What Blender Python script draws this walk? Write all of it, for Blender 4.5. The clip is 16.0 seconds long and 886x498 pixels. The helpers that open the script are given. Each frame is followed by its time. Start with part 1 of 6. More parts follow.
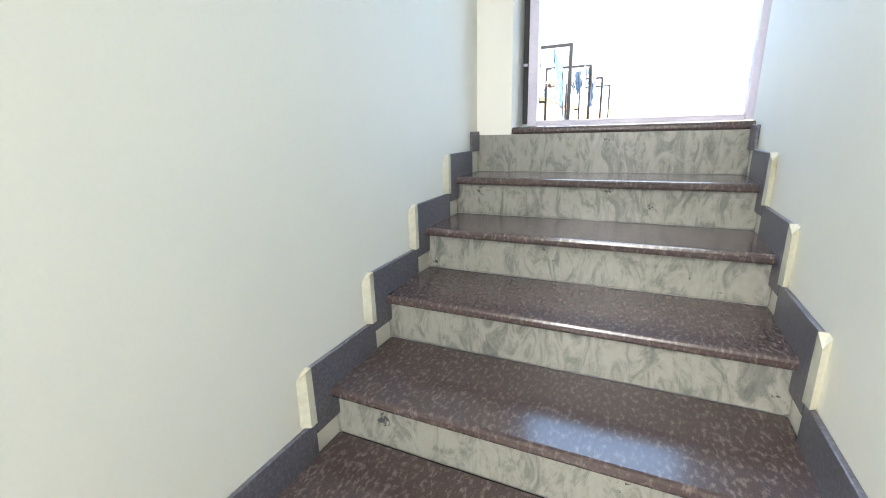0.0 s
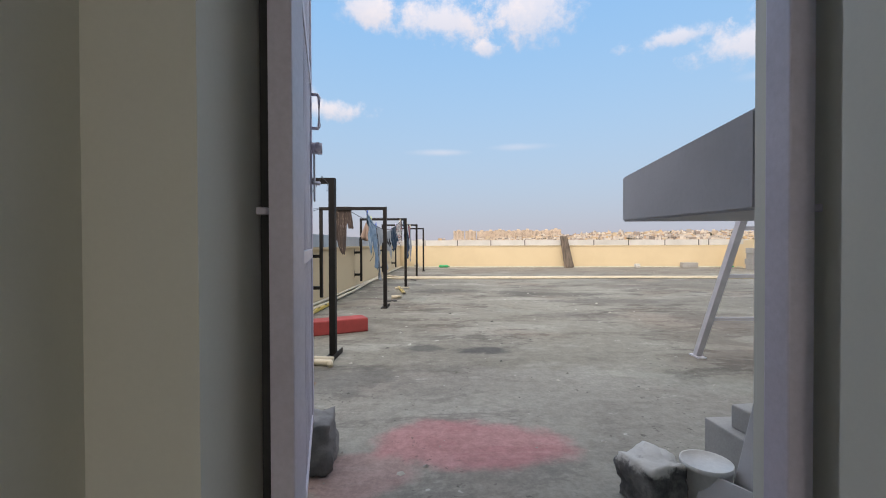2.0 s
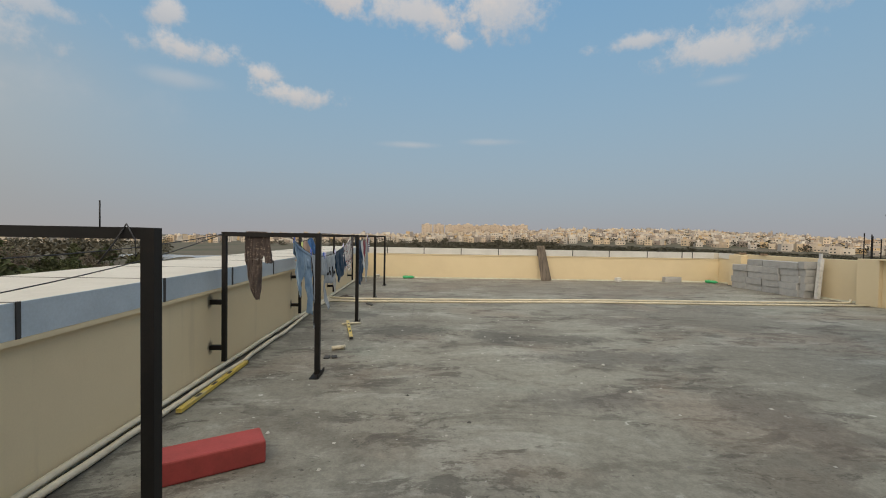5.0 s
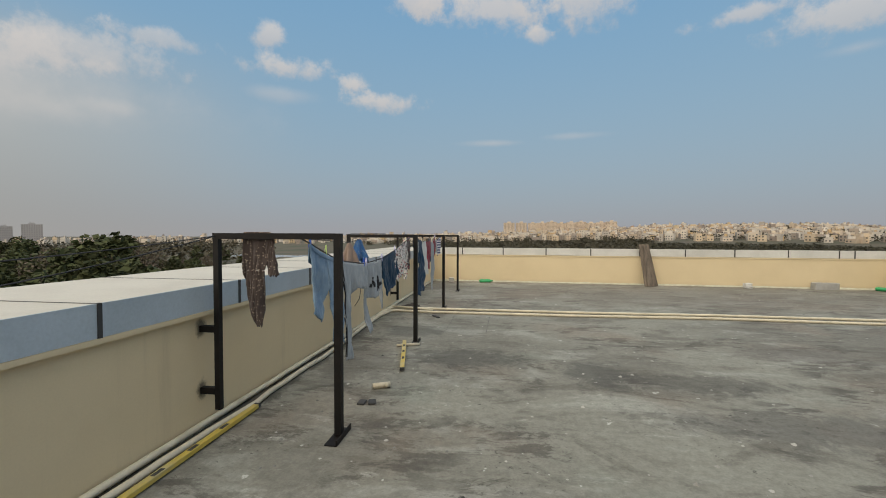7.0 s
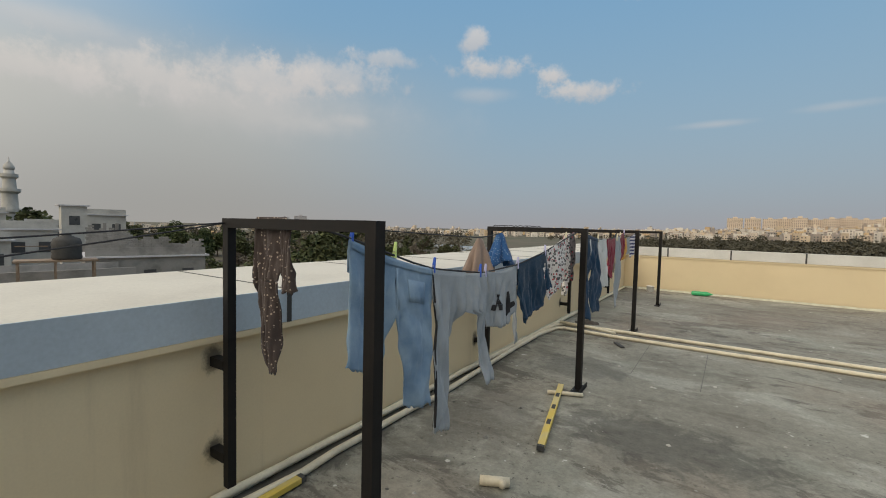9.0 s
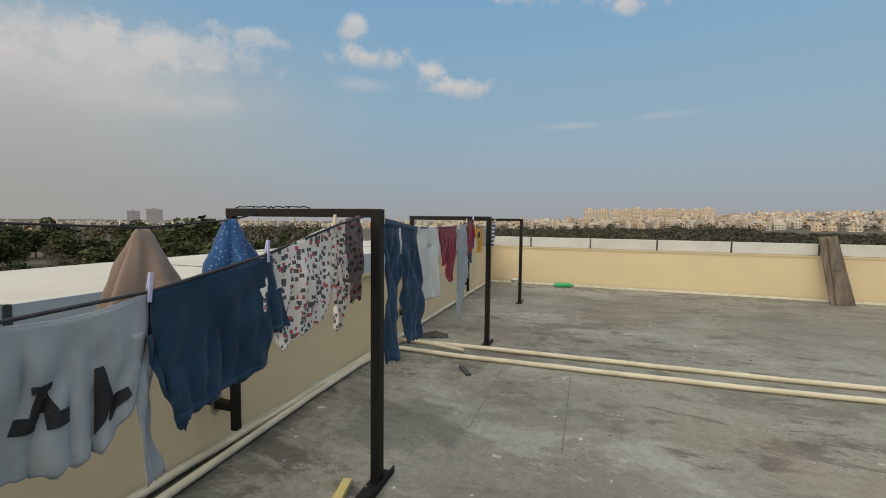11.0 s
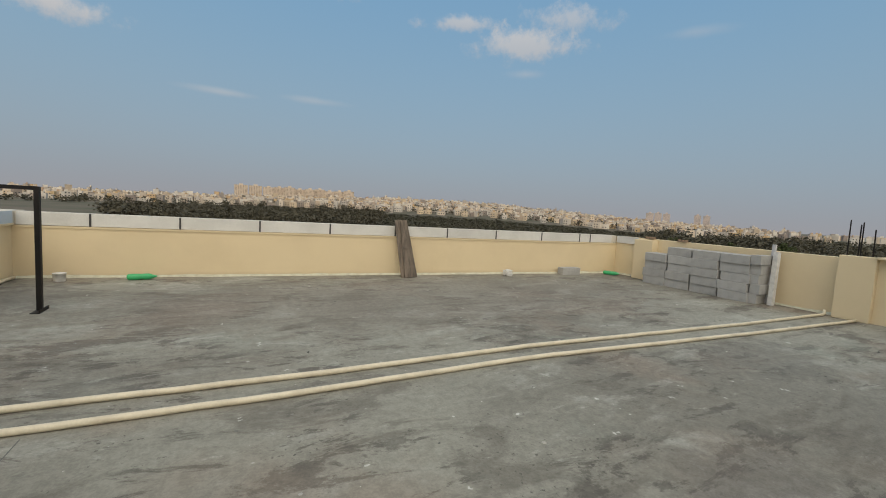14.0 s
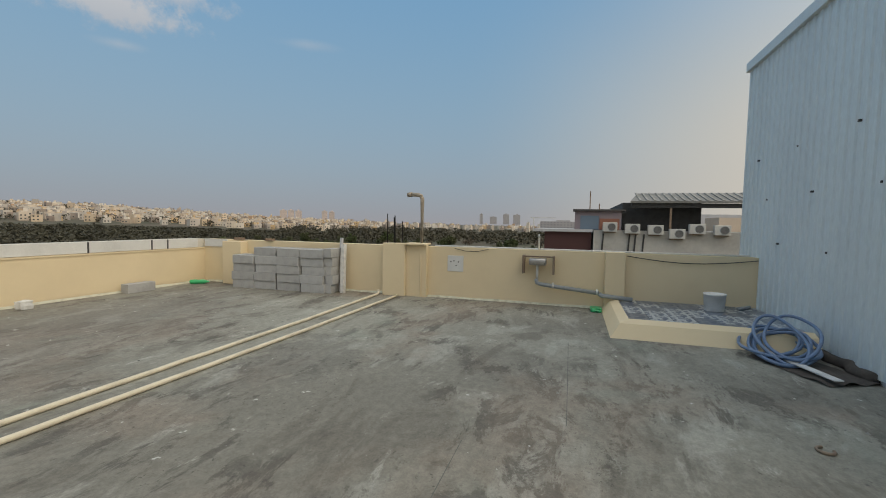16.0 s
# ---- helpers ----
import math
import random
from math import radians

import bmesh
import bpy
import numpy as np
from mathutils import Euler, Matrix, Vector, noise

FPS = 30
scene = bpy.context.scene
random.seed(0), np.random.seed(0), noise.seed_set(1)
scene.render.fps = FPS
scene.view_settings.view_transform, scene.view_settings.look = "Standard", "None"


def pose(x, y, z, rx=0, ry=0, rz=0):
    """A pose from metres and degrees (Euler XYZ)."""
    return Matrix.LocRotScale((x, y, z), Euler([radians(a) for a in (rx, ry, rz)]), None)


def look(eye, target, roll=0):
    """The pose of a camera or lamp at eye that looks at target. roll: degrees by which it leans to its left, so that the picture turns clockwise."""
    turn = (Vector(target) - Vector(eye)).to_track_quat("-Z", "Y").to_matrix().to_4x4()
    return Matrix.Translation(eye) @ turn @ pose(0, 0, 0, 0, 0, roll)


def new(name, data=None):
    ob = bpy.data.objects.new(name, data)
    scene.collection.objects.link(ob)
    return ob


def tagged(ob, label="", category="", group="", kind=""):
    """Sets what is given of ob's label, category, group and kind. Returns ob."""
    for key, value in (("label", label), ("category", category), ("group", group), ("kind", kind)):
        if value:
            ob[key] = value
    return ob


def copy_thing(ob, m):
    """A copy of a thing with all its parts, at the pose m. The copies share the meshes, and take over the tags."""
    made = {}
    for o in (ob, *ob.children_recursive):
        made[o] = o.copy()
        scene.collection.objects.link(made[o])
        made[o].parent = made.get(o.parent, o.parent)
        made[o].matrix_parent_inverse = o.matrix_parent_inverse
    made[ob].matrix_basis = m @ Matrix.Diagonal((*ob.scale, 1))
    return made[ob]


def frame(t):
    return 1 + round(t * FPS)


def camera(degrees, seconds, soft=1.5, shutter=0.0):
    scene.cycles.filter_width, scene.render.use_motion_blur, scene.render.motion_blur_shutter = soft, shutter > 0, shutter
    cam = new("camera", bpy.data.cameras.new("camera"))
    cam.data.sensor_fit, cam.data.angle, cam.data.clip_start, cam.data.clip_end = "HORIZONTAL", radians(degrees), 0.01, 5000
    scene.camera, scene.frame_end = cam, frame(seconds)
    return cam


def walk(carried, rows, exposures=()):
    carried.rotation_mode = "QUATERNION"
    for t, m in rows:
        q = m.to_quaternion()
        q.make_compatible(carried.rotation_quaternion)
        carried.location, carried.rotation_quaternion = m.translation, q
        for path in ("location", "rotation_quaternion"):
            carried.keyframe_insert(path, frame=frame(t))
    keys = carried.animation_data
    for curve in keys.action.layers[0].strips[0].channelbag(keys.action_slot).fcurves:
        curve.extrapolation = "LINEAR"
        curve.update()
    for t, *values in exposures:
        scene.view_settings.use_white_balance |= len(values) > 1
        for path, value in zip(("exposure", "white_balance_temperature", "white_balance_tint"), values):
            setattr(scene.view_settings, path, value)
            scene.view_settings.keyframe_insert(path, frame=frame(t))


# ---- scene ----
cam = camera(92.6, 16.0, soft=1.0)
PATH = [
    (0, (0.257, -0.534, 0.201), (-0.561, 1.209, -0.339), -1.6),
    (0.5, (0.16, -0.156, 0.292), (-0.266, 1.74, -0.182), -1.0),
    (1, (0.08, 0.281, 0.536), (-0.225, 2.24, 0.272), -0.8),
    (1.5, (0.04, 0.631, 0.759), (-0.135, 2.62, 0.64), 1.0),
    (2, (0.04, 0.928, 0.988), (-0.004, 2.927, 0.964), -0.2),
    (2.5, (0.035, 1.227, 1.149), (0.11, 3.225, 1.144), 0.9),
    (2.7, (0.058, 1.369, 1.18), (0.147, 3.367, 1.176), 0.8),
    (3, (0.07, 1.569, 1.271), (0.159, 3.566, 1.238), 0.7),
    (3.5, (0.029, 1.829, 1.456), (0.133, 3.825, 1.401), 0.8),
    (4, (0.014, 2.08, 1.527), (0.128, 4.076, 1.472), 1.1),
    (6.3, (0.338, 3.864, 1.58), (0.383, 5.863, 1.526), -0.3),
    (6.5, (0.358, 4.005, 1.591), (0.311, 6.003, 1.538), -0.4),
    (7, (0.227, 4.461, 1.558), (-0.05, 6.44, 1.494), 0.2),
    (7.5, (0.211, 4.947, 1.54), (-0.353, 6.865, 1.472), -1.0),
    (8, (0.166, 5.424, 1.576), (-0.692, 7.228, 1.482), 0.7),
    (8.2, (0.186, 5.582, 1.58), (-0.751, 7.346, 1.483), 1.4),
    (10.3, (-0.077, 7.793, 1.499), (-1.258, 9.403, 1.388), 0.4),
    (10.5, (-0.059, 7.991, 1.499), (-1.157, 9.659, 1.384), 0.2),
    (11, (0.057, 8.364, 1.508), (-0.563, 10.261, 1.377), 0.7),
    (11.5, (0.168, 8.69, 1.553), (0.266, 10.683, 1.415), 1.3),
    (12, (0.399, 8.831, 1.575), (1.167, 10.672, 1.438), 2.1),
    (12.5, (0.592, 8.924, 1.569), (1.345, 10.772, 1.434), 1.9),
    (13, (0.702, 9.081, 1.531), (1.34, 10.969, 1.374), 2.3),
    (13.5, (0.815, 9.363, 1.514), (1.38, 11.273, 1.336), 2.8),
    (14, (1.164, 9.348, 1.563), (2.055, 11.13, 1.385), 3.4),
    (14.5, (1.569, 9.194, 1.622), (2.928, 10.653, 1.471), 2.3),
    (15, (1.855, 9.071, 1.62), (3.588, 10.06, 1.484), 1.5),
    (15.5, (2.185, 9.029, 1.663), (4.069, 9.687, 1.532), 1.2),
    (16, (2.63, 9.005, 1.663), (4.537, 9.594, 1.54), 1.0),
]
EXPOSURES = [(0, 3.4, 5800, 12), (0.5, 2.45, 5900, 15), (1, 1.75, 5950, 17), (1.5, 0.9, 6350, 18), (2, 0.68, 6450, 16), (2.5, 0.55, 6400, 14), (3.5, 0.27, 6500, 10), (4.0, 0.13, 6800, 10), (6.5, 0.08, 6660, 8), (11, 0.07, 6600, 8), (12.5, 0.0, 6500, 8), (16, 0.0, 6500, 8)]
walk(cam, [(t, look(eye, target, roll)) for t, eye, target, roll in PATH], EXPOSURES)

# ---- world and sun ----
SUN_EL, SUN_AZ = 36.0, 200.0  # degrees; azimuth from +y towards +x


def node(nt, kind, **kw):
    n = nt.nodes.new(kind)
    for k, v in kw.items():
        if k == "op":
            n.operation = v
        elif k == "blend":
            n.data_type, n.blend_type = "RGBA", v
        else:
            n.inputs[k.replace("_", " ")].default_value = v
    return n


def math_node(nt, op, a, b=0.0, c=0.0, clamp=False):
    n = nt.nodes.new("ShaderNodeMath")
    n.operation, n.use_clamp = op, clamp
    for k, v in enumerate((a, b, c)):
        if isinstance(v, (int, float)):
            n.inputs[k].default_value = v
        else:
            nt.links.new(v, n.inputs[k])
    return n.outputs[0]


def mix_col(nt, fac, a, b, blend="MIX"):
    n = nt.nodes.new("ShaderNodeMix")
    n.data_type, n.blend_type = "RGBA", blend
    for sock, v in ((n.inputs[0], fac), (n.inputs[6], a), (n.inputs[7], b)):
        if isinstance(v, (int, float)):
            sock.default_value = v
        elif isinstance(v, tuple):
            sock.default_value = (*v, 1.0) if len(v) == 3 else v
        else:
            nt.links.new(v, sock)
    return n.outputs[2]


def ramp(nt, fac, lo, hi):
    n = nt.nodes.new("ShaderNodeMapRange")
    n.interpolation_type = "SMOOTHSTEP"
    nt.links.new(fac, n.inputs[0])
    n.inputs[1].default_value, n.inputs[2].default_value = lo, hi
    return n.outputs[0]


def noise_tex(nt, vec, scale, detail=5.0, rough=0.55, distort=0.0):
    n = nt.nodes.new("ShaderNodeTexNoise")
    n.inputs["Scale"].default_value, n.inputs["Detail"].default_value = scale, detail
    n.inputs["Roughness"].default_value, n.inputs["Distortion"].default_value = rough, distort
    if vec is not None:
        nt.links.new(vec, n.inputs["Vector"])
    return n.outputs[0]


def build_world():
    w = bpy.data.worlds.new("sky")
    scene.world = w
    w.use_nodes = True
    nt = w.node_tree
    nt.nodes.clear()
    sky = nt.nodes.new("ShaderNodeTexSky")
    sky.sky_type, sky.sun_disc = "NISHITA", False
    sky.sun_elevation, sky.sun_rotation = radians(SUN_EL), radians(SUN_AZ)
    sky.dust_density, sky.air_density, sky.ozone_density = 2.0, 1.2, 1.5
    tc = nt.nodes.new("ShaderNodeTexCoord")
    sep = nt.nodes.new("ShaderNodeSeparateXYZ")
    nt.links.new(tc.outputs["Generated"], sep.inputs[0])
    x, y, z = sep.outputs
    base = mix_col(nt, 1.0, sky.outputs[0], (SKY_GAIN * 1.0, SKY_GAIN * 1.0, SKY_GAIN * 1.0), "MULTIPLY")
    # evening haze over the horizon, clear blue above
    blue = mix_col(nt, ramp(nt, z, 0.10, 0.75), (0.245, 0.405, 0.54), (0.145, 0.34, 0.59))
    base = mix_col(nt, 0.86, base, blue)
    # overhead sky, out of view, brightened to lift the light on the terrace
    base = mix_col(nt, math_node(nt, "MULTIPLY", ramp(nt, z, 0.50, 0.90), 0.9), base, (0.98, 1.0, 1.02))
    haze = math_node(nt, "POWER", math_node(nt, "SUBTRACT", 1.0, z, clamp=True), 5.4)
    base = mix_col(nt, math_node(nt, "MULTIPLY", haze, 0.95), base, (0.325, 0.318, 0.338))
    bearing = math_node(nt, "MULTIPLY", math_node(nt, "ARCTAN2", x, y), 180 / math.pi)
    height = math_node(nt, "MULTIPLY", math_node(nt, "ARCSINE", z), 180 / math.pi)
    # cream evening haze to the east, a grey sheet of cloud to the west
    east = math_node(nt, "MULTIPLY", ramp(nt, bearing, 74.0, 122.0), ramp(nt, height, 36.0, 8.0))
    base = mix_col(nt, math_node(nt, "MULTIPLY", east, 0.92), base, (0.64, 0.575, 0.485))
    veil = math_node(nt, "MULTIPLY", ramp(nt, bearing, -22.0, -66.0), ramp(nt, height, 24.0, 12.0))
    base = mix_col(nt, math_node(nt, "MULTIPLY", veil, 0.85), base, mix_col(nt, ramp(nt, height, 1.0, 13.0), (0.335, 0.325, 0.31), (0.425, 0.42, 0.40)))
    # bright evening side of the sky, round the low sun
    az, el = radians(SUN_AZ), radians(SUN_EL)
    toward = (math.sin(az) * math.cos(el), math.cos(az) * math.cos(el), math.sin(el))
    dot = nt.nodes.new("ShaderNodeVectorMath")
    dot.operation = "DOT_PRODUCT"
    nt.links.new(tc.outputs["Generated"], dot.inputs[0])
    dot.inputs[1].default_value = toward
    glow = math_node(nt, "POWER", math_node(nt, "MAXIMUM", dot.outputs["Value"], 0.0), 2.0)
    base = mix_col(nt, math_node(nt, "MULTIPLY", glow, 0.9), base, (1.7, 1.5, 1.25))
    # clouds: cumulus tufts and veils, each by its compass bearing and height in degrees
    rag = math_node(nt, "MULTIPLY_ADD", noise_tex(nt, tc.outputs["Generated"], 16.0, 9.0, 0.66), 3.4, -1.7)
    wisp = math_node(nt, "MULTIPLY_ADD", noise_tex(nt, tc.outputs["Generated"], 5.0, 5.0, 0.6), 2.2, -1.1)
    for az_c, el_c, raz, rel, strength, soft in CLOUDS:
        dx = math_node(nt, "DIVIDE", math_node(nt, "SUBTRACT", bearing, az_c), raz)
        dy = math_node(nt, "DIVIDE", math_node(nt, "SUBTRACT", height, el_c), rel)
        d = math_node(nt, "SQRT", math_node(nt, "ADD", math_node(nt, "MULTIPLY", dx, dx), math_node(nt, "MULTIPLY", dy, dy)))
        d = math_node(nt, "ADD", d, wisp if soft else rag)
        f = ramp(nt, d, 1.25, -0.1 if soft else 0.2)
        shade = mix_col(nt, math_node(nt, "MULTIPLY_ADD", dy, 0.4, 0.5, clamp=True), (0.47, 0.46, 0.475), (0.70, 0.64, 0.60))
        base = mix_col(nt, math_node(nt, "MULTIPLY", f, strength), base, shade)
    bg = nt.nodes.new("ShaderNodeBackground")
    bg.inputs[1].default_value = 1.0
    nt.links.new(base, bg.inputs[0])
    out = nt.nodes.new("ShaderNodeOutputWorld")
    nt.links.new(bg.outputs[0], out.inputs[0])


SKY_GAIN = 0.10
CLOUDS = [
    (-49, 18.6, 8, 2.3, 0.55, 0), (-58, 17.2, 9, 2.6, 0.6, 0), (-68, 15.6, 9, 2.4, 0.55, 0), (-79, 14.0, 9, 2.2, 0.55, 0), (-90, 13.5, 9, 2.2, 0.5, 0),
    (-60, 14.0, 22, 4.0, 0.45, 1), (-76, 18.5, 9, 1.6, 0.4, 1), (-50, 12.2, 4, 1.6, 0.3, 1),
    (-1, 27.5, 9, 2.6, 0.75, 0), (10, 28.0, 8, 3.0, 0.7, 0), (-11, 28.5, 4.5, 1.8, 0.75, 0), (4.6, 24.6, 1.5, 1.0, 0.6, 0),
    (-16.8, 17.2, 4.6, 1.3, 0.8, 0), (-19.6, 18.9, 1.8, 1.2, 0.8, 0), (-28.2, 20.2, 4.8, 1.3, 0.75, 0), (-30.5, 23.2, 2.0, 1.3, 0.7, 0), (-29, 17.0, 4, 0.9, 0.3, 1),
    (35.5, 21.0, 6.5, 1.9, 0.7, 0), (27.8, 23.0, 5.0, 1.0, 0.65, 0), (40, 23.4, 5.5, 1.6, 0.55, 0), (36, 17.6, 3, 0.7, 0.3, 1),
    (-1.3, 12.1, 4.5, 0.5, 0.35, 1), (9, 12.6, 4.5, 0.5, 0.25, 1), (55, 21.0, 4.0, 0.7, 0.2, 1), (-42, 20.8, 6, 1.0, 0.5, 0), (-46, 13.2, 4, 1.0, 0.3, 1),
]
build_world()
sun_data = bpy.data.lights.new("sun", "SUN")
sun_data.energy, sun_data.angle, sun_data.color = 0.75, radians(40), (1.0, 0.88, 0.70)
sun = new("sun", sun_data)
_a, _e = radians(SUN_AZ), radians(SUN_EL)
sun.matrix_world = look((math.sin(_a) * math.cos(_e) * 40, math.cos(_a) * math.cos(_e) * 40, math.sin(_e) * 40), (0, 0, 0))


# daylight of the stair window
win_data = bpy.data.lights.new("stair_window_light", "AREA")
win_data.shape, win_data.size, win_data.size_y = "RECTANGLE", 0.55, 1.9
win_data.energy, win_data.color = 5.5, (1.0, 0.98, 0.94)
win = new("stair_window_light", win_data)
win.matrix_world = look((-0.20, -3.05, 1.35), (1.1, 0.0, 0.2))

# ---- materials ----
def material(name, color, rough=0.7, metal=0.0, spec=0.5):
    m = bpy.data.materials.new(name)
    m.use_nodes = True
    nt = m.node_tree
    b = nt.nodes["Principled BSDF"]
    b.inputs["Base Color"].default_value = (*color, 1)
    b.inputs["Roughness"].default_value, b.inputs["Metallic"].default_value = rough, metal
    b.inputs["Specular IOR Level"].default_value = spec
    return m, nt, b


def obj_vec(nt, scale=None):
    tc = nt.nodes.new("ShaderNodeTexCoord")
    if scale is None:
        return tc.outputs["Object"]
    mp = nt.nodes.new("ShaderNodeMapping")
    mp.inputs["Scale"].default_value = scale
    nt.links.new(tc.outputs["Object"], mp.inputs[0])
    return mp.outputs[0]


def bump(nt, b, height, strength=0.3, dist=0.01):
    n = nt.nodes.new("ShaderNodeBump")
    n.inputs["Strength"].default_value, n.inputs["Distance"].default_value = strength, dist
    nt.links.new(height, n.inputs["Height"])
    nt.links.new(n.outputs[0], b.inputs["Normal"])


def varied(name, color, dark, rough=0.7, metal=0.0, scale=3.0, fine=60.0, amount=0.6, bumps=0.15, stretch=None, lo=0.38, hi=0.72, spec=0.5, vary=0.0, grain=0.28):
    """A surface of one colour with large stains towards a second colour, fine grain and relief."""
    m, nt, b = material(name, color, rough, metal, spec)
    v = obj_vec(nt, stretch)
    big = noise_tex(nt, v, scale, 6.0, 0.6)
    small = noise_tex(nt, v, fine, 3.0, 0.6)
    f = math_node(nt, "MULTIPLY", ramp(nt, big, lo, hi), amount)
    col = mix_col(nt, f, color, dark)
    g = math_node(nt, "MULTIPLY_ADD", small, grain, 1.0 - grain / 2)
    col = mix_col(nt, 1.0, col, g, "MULTIPLY")
    if vary:
        info = nt.nodes.new("ShaderNodeObjectInfo")
        col = mix_col(nt, 1.0, col, math_node(nt, "MULTIPLY_ADD", info.outputs["Random"], vary, 1.0 - vary / 2), "MULTIPLY")
    nt.links.new(col, b.inputs["Base Color"])
    nt.links.new(math_node(nt, "MULTIPLY_ADD", big, 0.2, rough - 0.1, clamp=True), b.inputs["Roughness"])
    bump(nt, b, math_node(nt, "MULTIPLY_ADD", big, 0.4, small), bumps, 0.004)
    return m


def floor_material():
    m, nt, b = material("terrace_concrete", (0.3, 0.3, 0.27), 0.85)
    v = obj_vec(nt)
    sweep = obj_vec(nt, (0.55, 1.25, 1.0))
    big = noise_tex(nt, v, 0.28, 6.0, 0.6, 0.5)
    col = mix_col(nt, ramp(nt, big, 0.38, 0.64), (0.262, 0.258, 0.216), (0.182, 0.175, 0.146))
    # trowel sweeps, pale laitance and dark damp smears with ragged edges
    trowel = noise_tex(nt, sweep, 1.1, 10.0, 0.66, 0.55)
    col = mix_col(nt, math_node(nt, "MULTIPLY", ramp(nt, trowel, 0.53, 0.63), 0.5), col, (0.37, 0.37, 0.325))
    col = mix_col(nt, math_node(nt, "MULTIPLY", ramp(nt, trowel, 0.47, 0.38), 0.62), col, (0.125, 0.114, 0.094))
    region = ramp(nt, noise_tex(nt, v, 0.5, 3.0, 0.55, 0.3), 0.44, 0.54)
    smear = noise_tex(nt, sweep, 2.3, 12.0, 0.76, 0.45)
    col = mix_col(nt, math_node(nt, "MULTIPLY", math_node(nt, "MULTIPLY", ramp(nt, smear, 0.51, 0.57), region), 0.78), col, (0.075, 0.068, 0.057))
    chalk = noise_tex(nt, sweep, 3.1, 12.0, 0.78, 0.4)
    col = mix_col(nt, math_node(nt, "MULTIPLY", ramp(nt, chalk, 0.58, 0.66), 0.5), col, (0.46, 0.46, 0.41))
    brown = noise_tex(nt, v, 0.5, 4.0, 0.55, 0.3)
    col = mix_col(nt, math_node(nt, "MULTIPLY", ramp(nt, brown, 0.5, 0.68), 0.5), col, (0.225, 0.180, 0.138))
    green = noise_tex(nt, v, 0.8, 4.0, 0.55, 0.2)
    col = mix_col(nt, math_node(nt, "MULTIPLY", ramp(nt, green, 0.57, 0.72), 0.35), col, (0.25, 0.28, 0.235))
    speck = noise_tex(nt, v, 6.0, 3.0, 0.6)
    col = mix_col(nt, math_node(nt, "MULTIPLY", ramp(nt, speck, 0.70, 0.73), 0.6), col, (0.60, 0.60, 0.56))
    sep = nt.nodes.new("ShaderNodeSeparateXYZ")
    nt.links.new(v, sep.inputs[0])
    ragged = math_node(nt, "MULTIPLY_ADD", noise_tex(nt, v, 4.0, 10.0, 0.72, 0.6), 2.6, -1.3)
    even = math_node(nt, "MULTIPLY_ADD", noise_tex(nt, v, 2.6, 7.0, 0.6), 1.1, -0.55)
    # ellipses of stain, paint and shading mixed into the concrete colour
    for cx, cy, rx, ry, color, strength in STAINS_AND_SHADING:
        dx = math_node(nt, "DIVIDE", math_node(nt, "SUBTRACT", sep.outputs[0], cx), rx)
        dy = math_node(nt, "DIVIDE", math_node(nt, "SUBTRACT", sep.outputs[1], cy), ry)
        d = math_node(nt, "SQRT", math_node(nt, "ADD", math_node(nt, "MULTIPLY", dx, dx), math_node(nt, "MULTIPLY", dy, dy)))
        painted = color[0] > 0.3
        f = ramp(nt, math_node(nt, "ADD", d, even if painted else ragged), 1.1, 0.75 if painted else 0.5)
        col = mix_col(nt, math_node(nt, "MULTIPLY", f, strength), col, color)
    # pits in clusters, fine grain
    cluster = ramp(nt, noise_tex(nt, v, 1.1, 4.0, 0.6, 0.5), 0.50, 0.60)
    pit = noise_tex(nt, v, 22.0, 4.0, 0.65)
    col = mix_col(nt, math_node(nt, "MULTIPLY", math_node(nt, "MULTIPLY", ramp(nt, pit, 0.60, 0.66), cluster), 0.75), col, (0.06, 0.057, 0.048))
    mottle = noise_tex(nt, v, 12.0, 9.0, 0.75)
    col = mix_col(nt, 1.0, col, math_node(nt, "MULTIPLY_ADD", ramp(nt, mottle, 0.36, 0.64), 0.26, 0.87), "MULTIPLY")
    fine = noise_tex(nt, v, 48.0, 4.0, 0.7)
    col = mix_col(nt, 1.0, col, math_node(nt, "MULTIPLY_ADD", fine, 0.34, 0.83), "MULTIPLY")
    nt.links.new(col, b.inputs["Base Color"])
    nt.links.new(math_node(nt, "MULTIPLY_ADD", trowel, -0.35, 1.0, clamp=True), b.inputs["Roughness"])
    bump(nt, b, math_node(nt, "ADD", math_node(nt, "MULTIPLY_ADD", smear, 1.0, fine), math_node(nt, "MULTIPLY", pit, 0.6)), 0.4, 0.006)
    return m


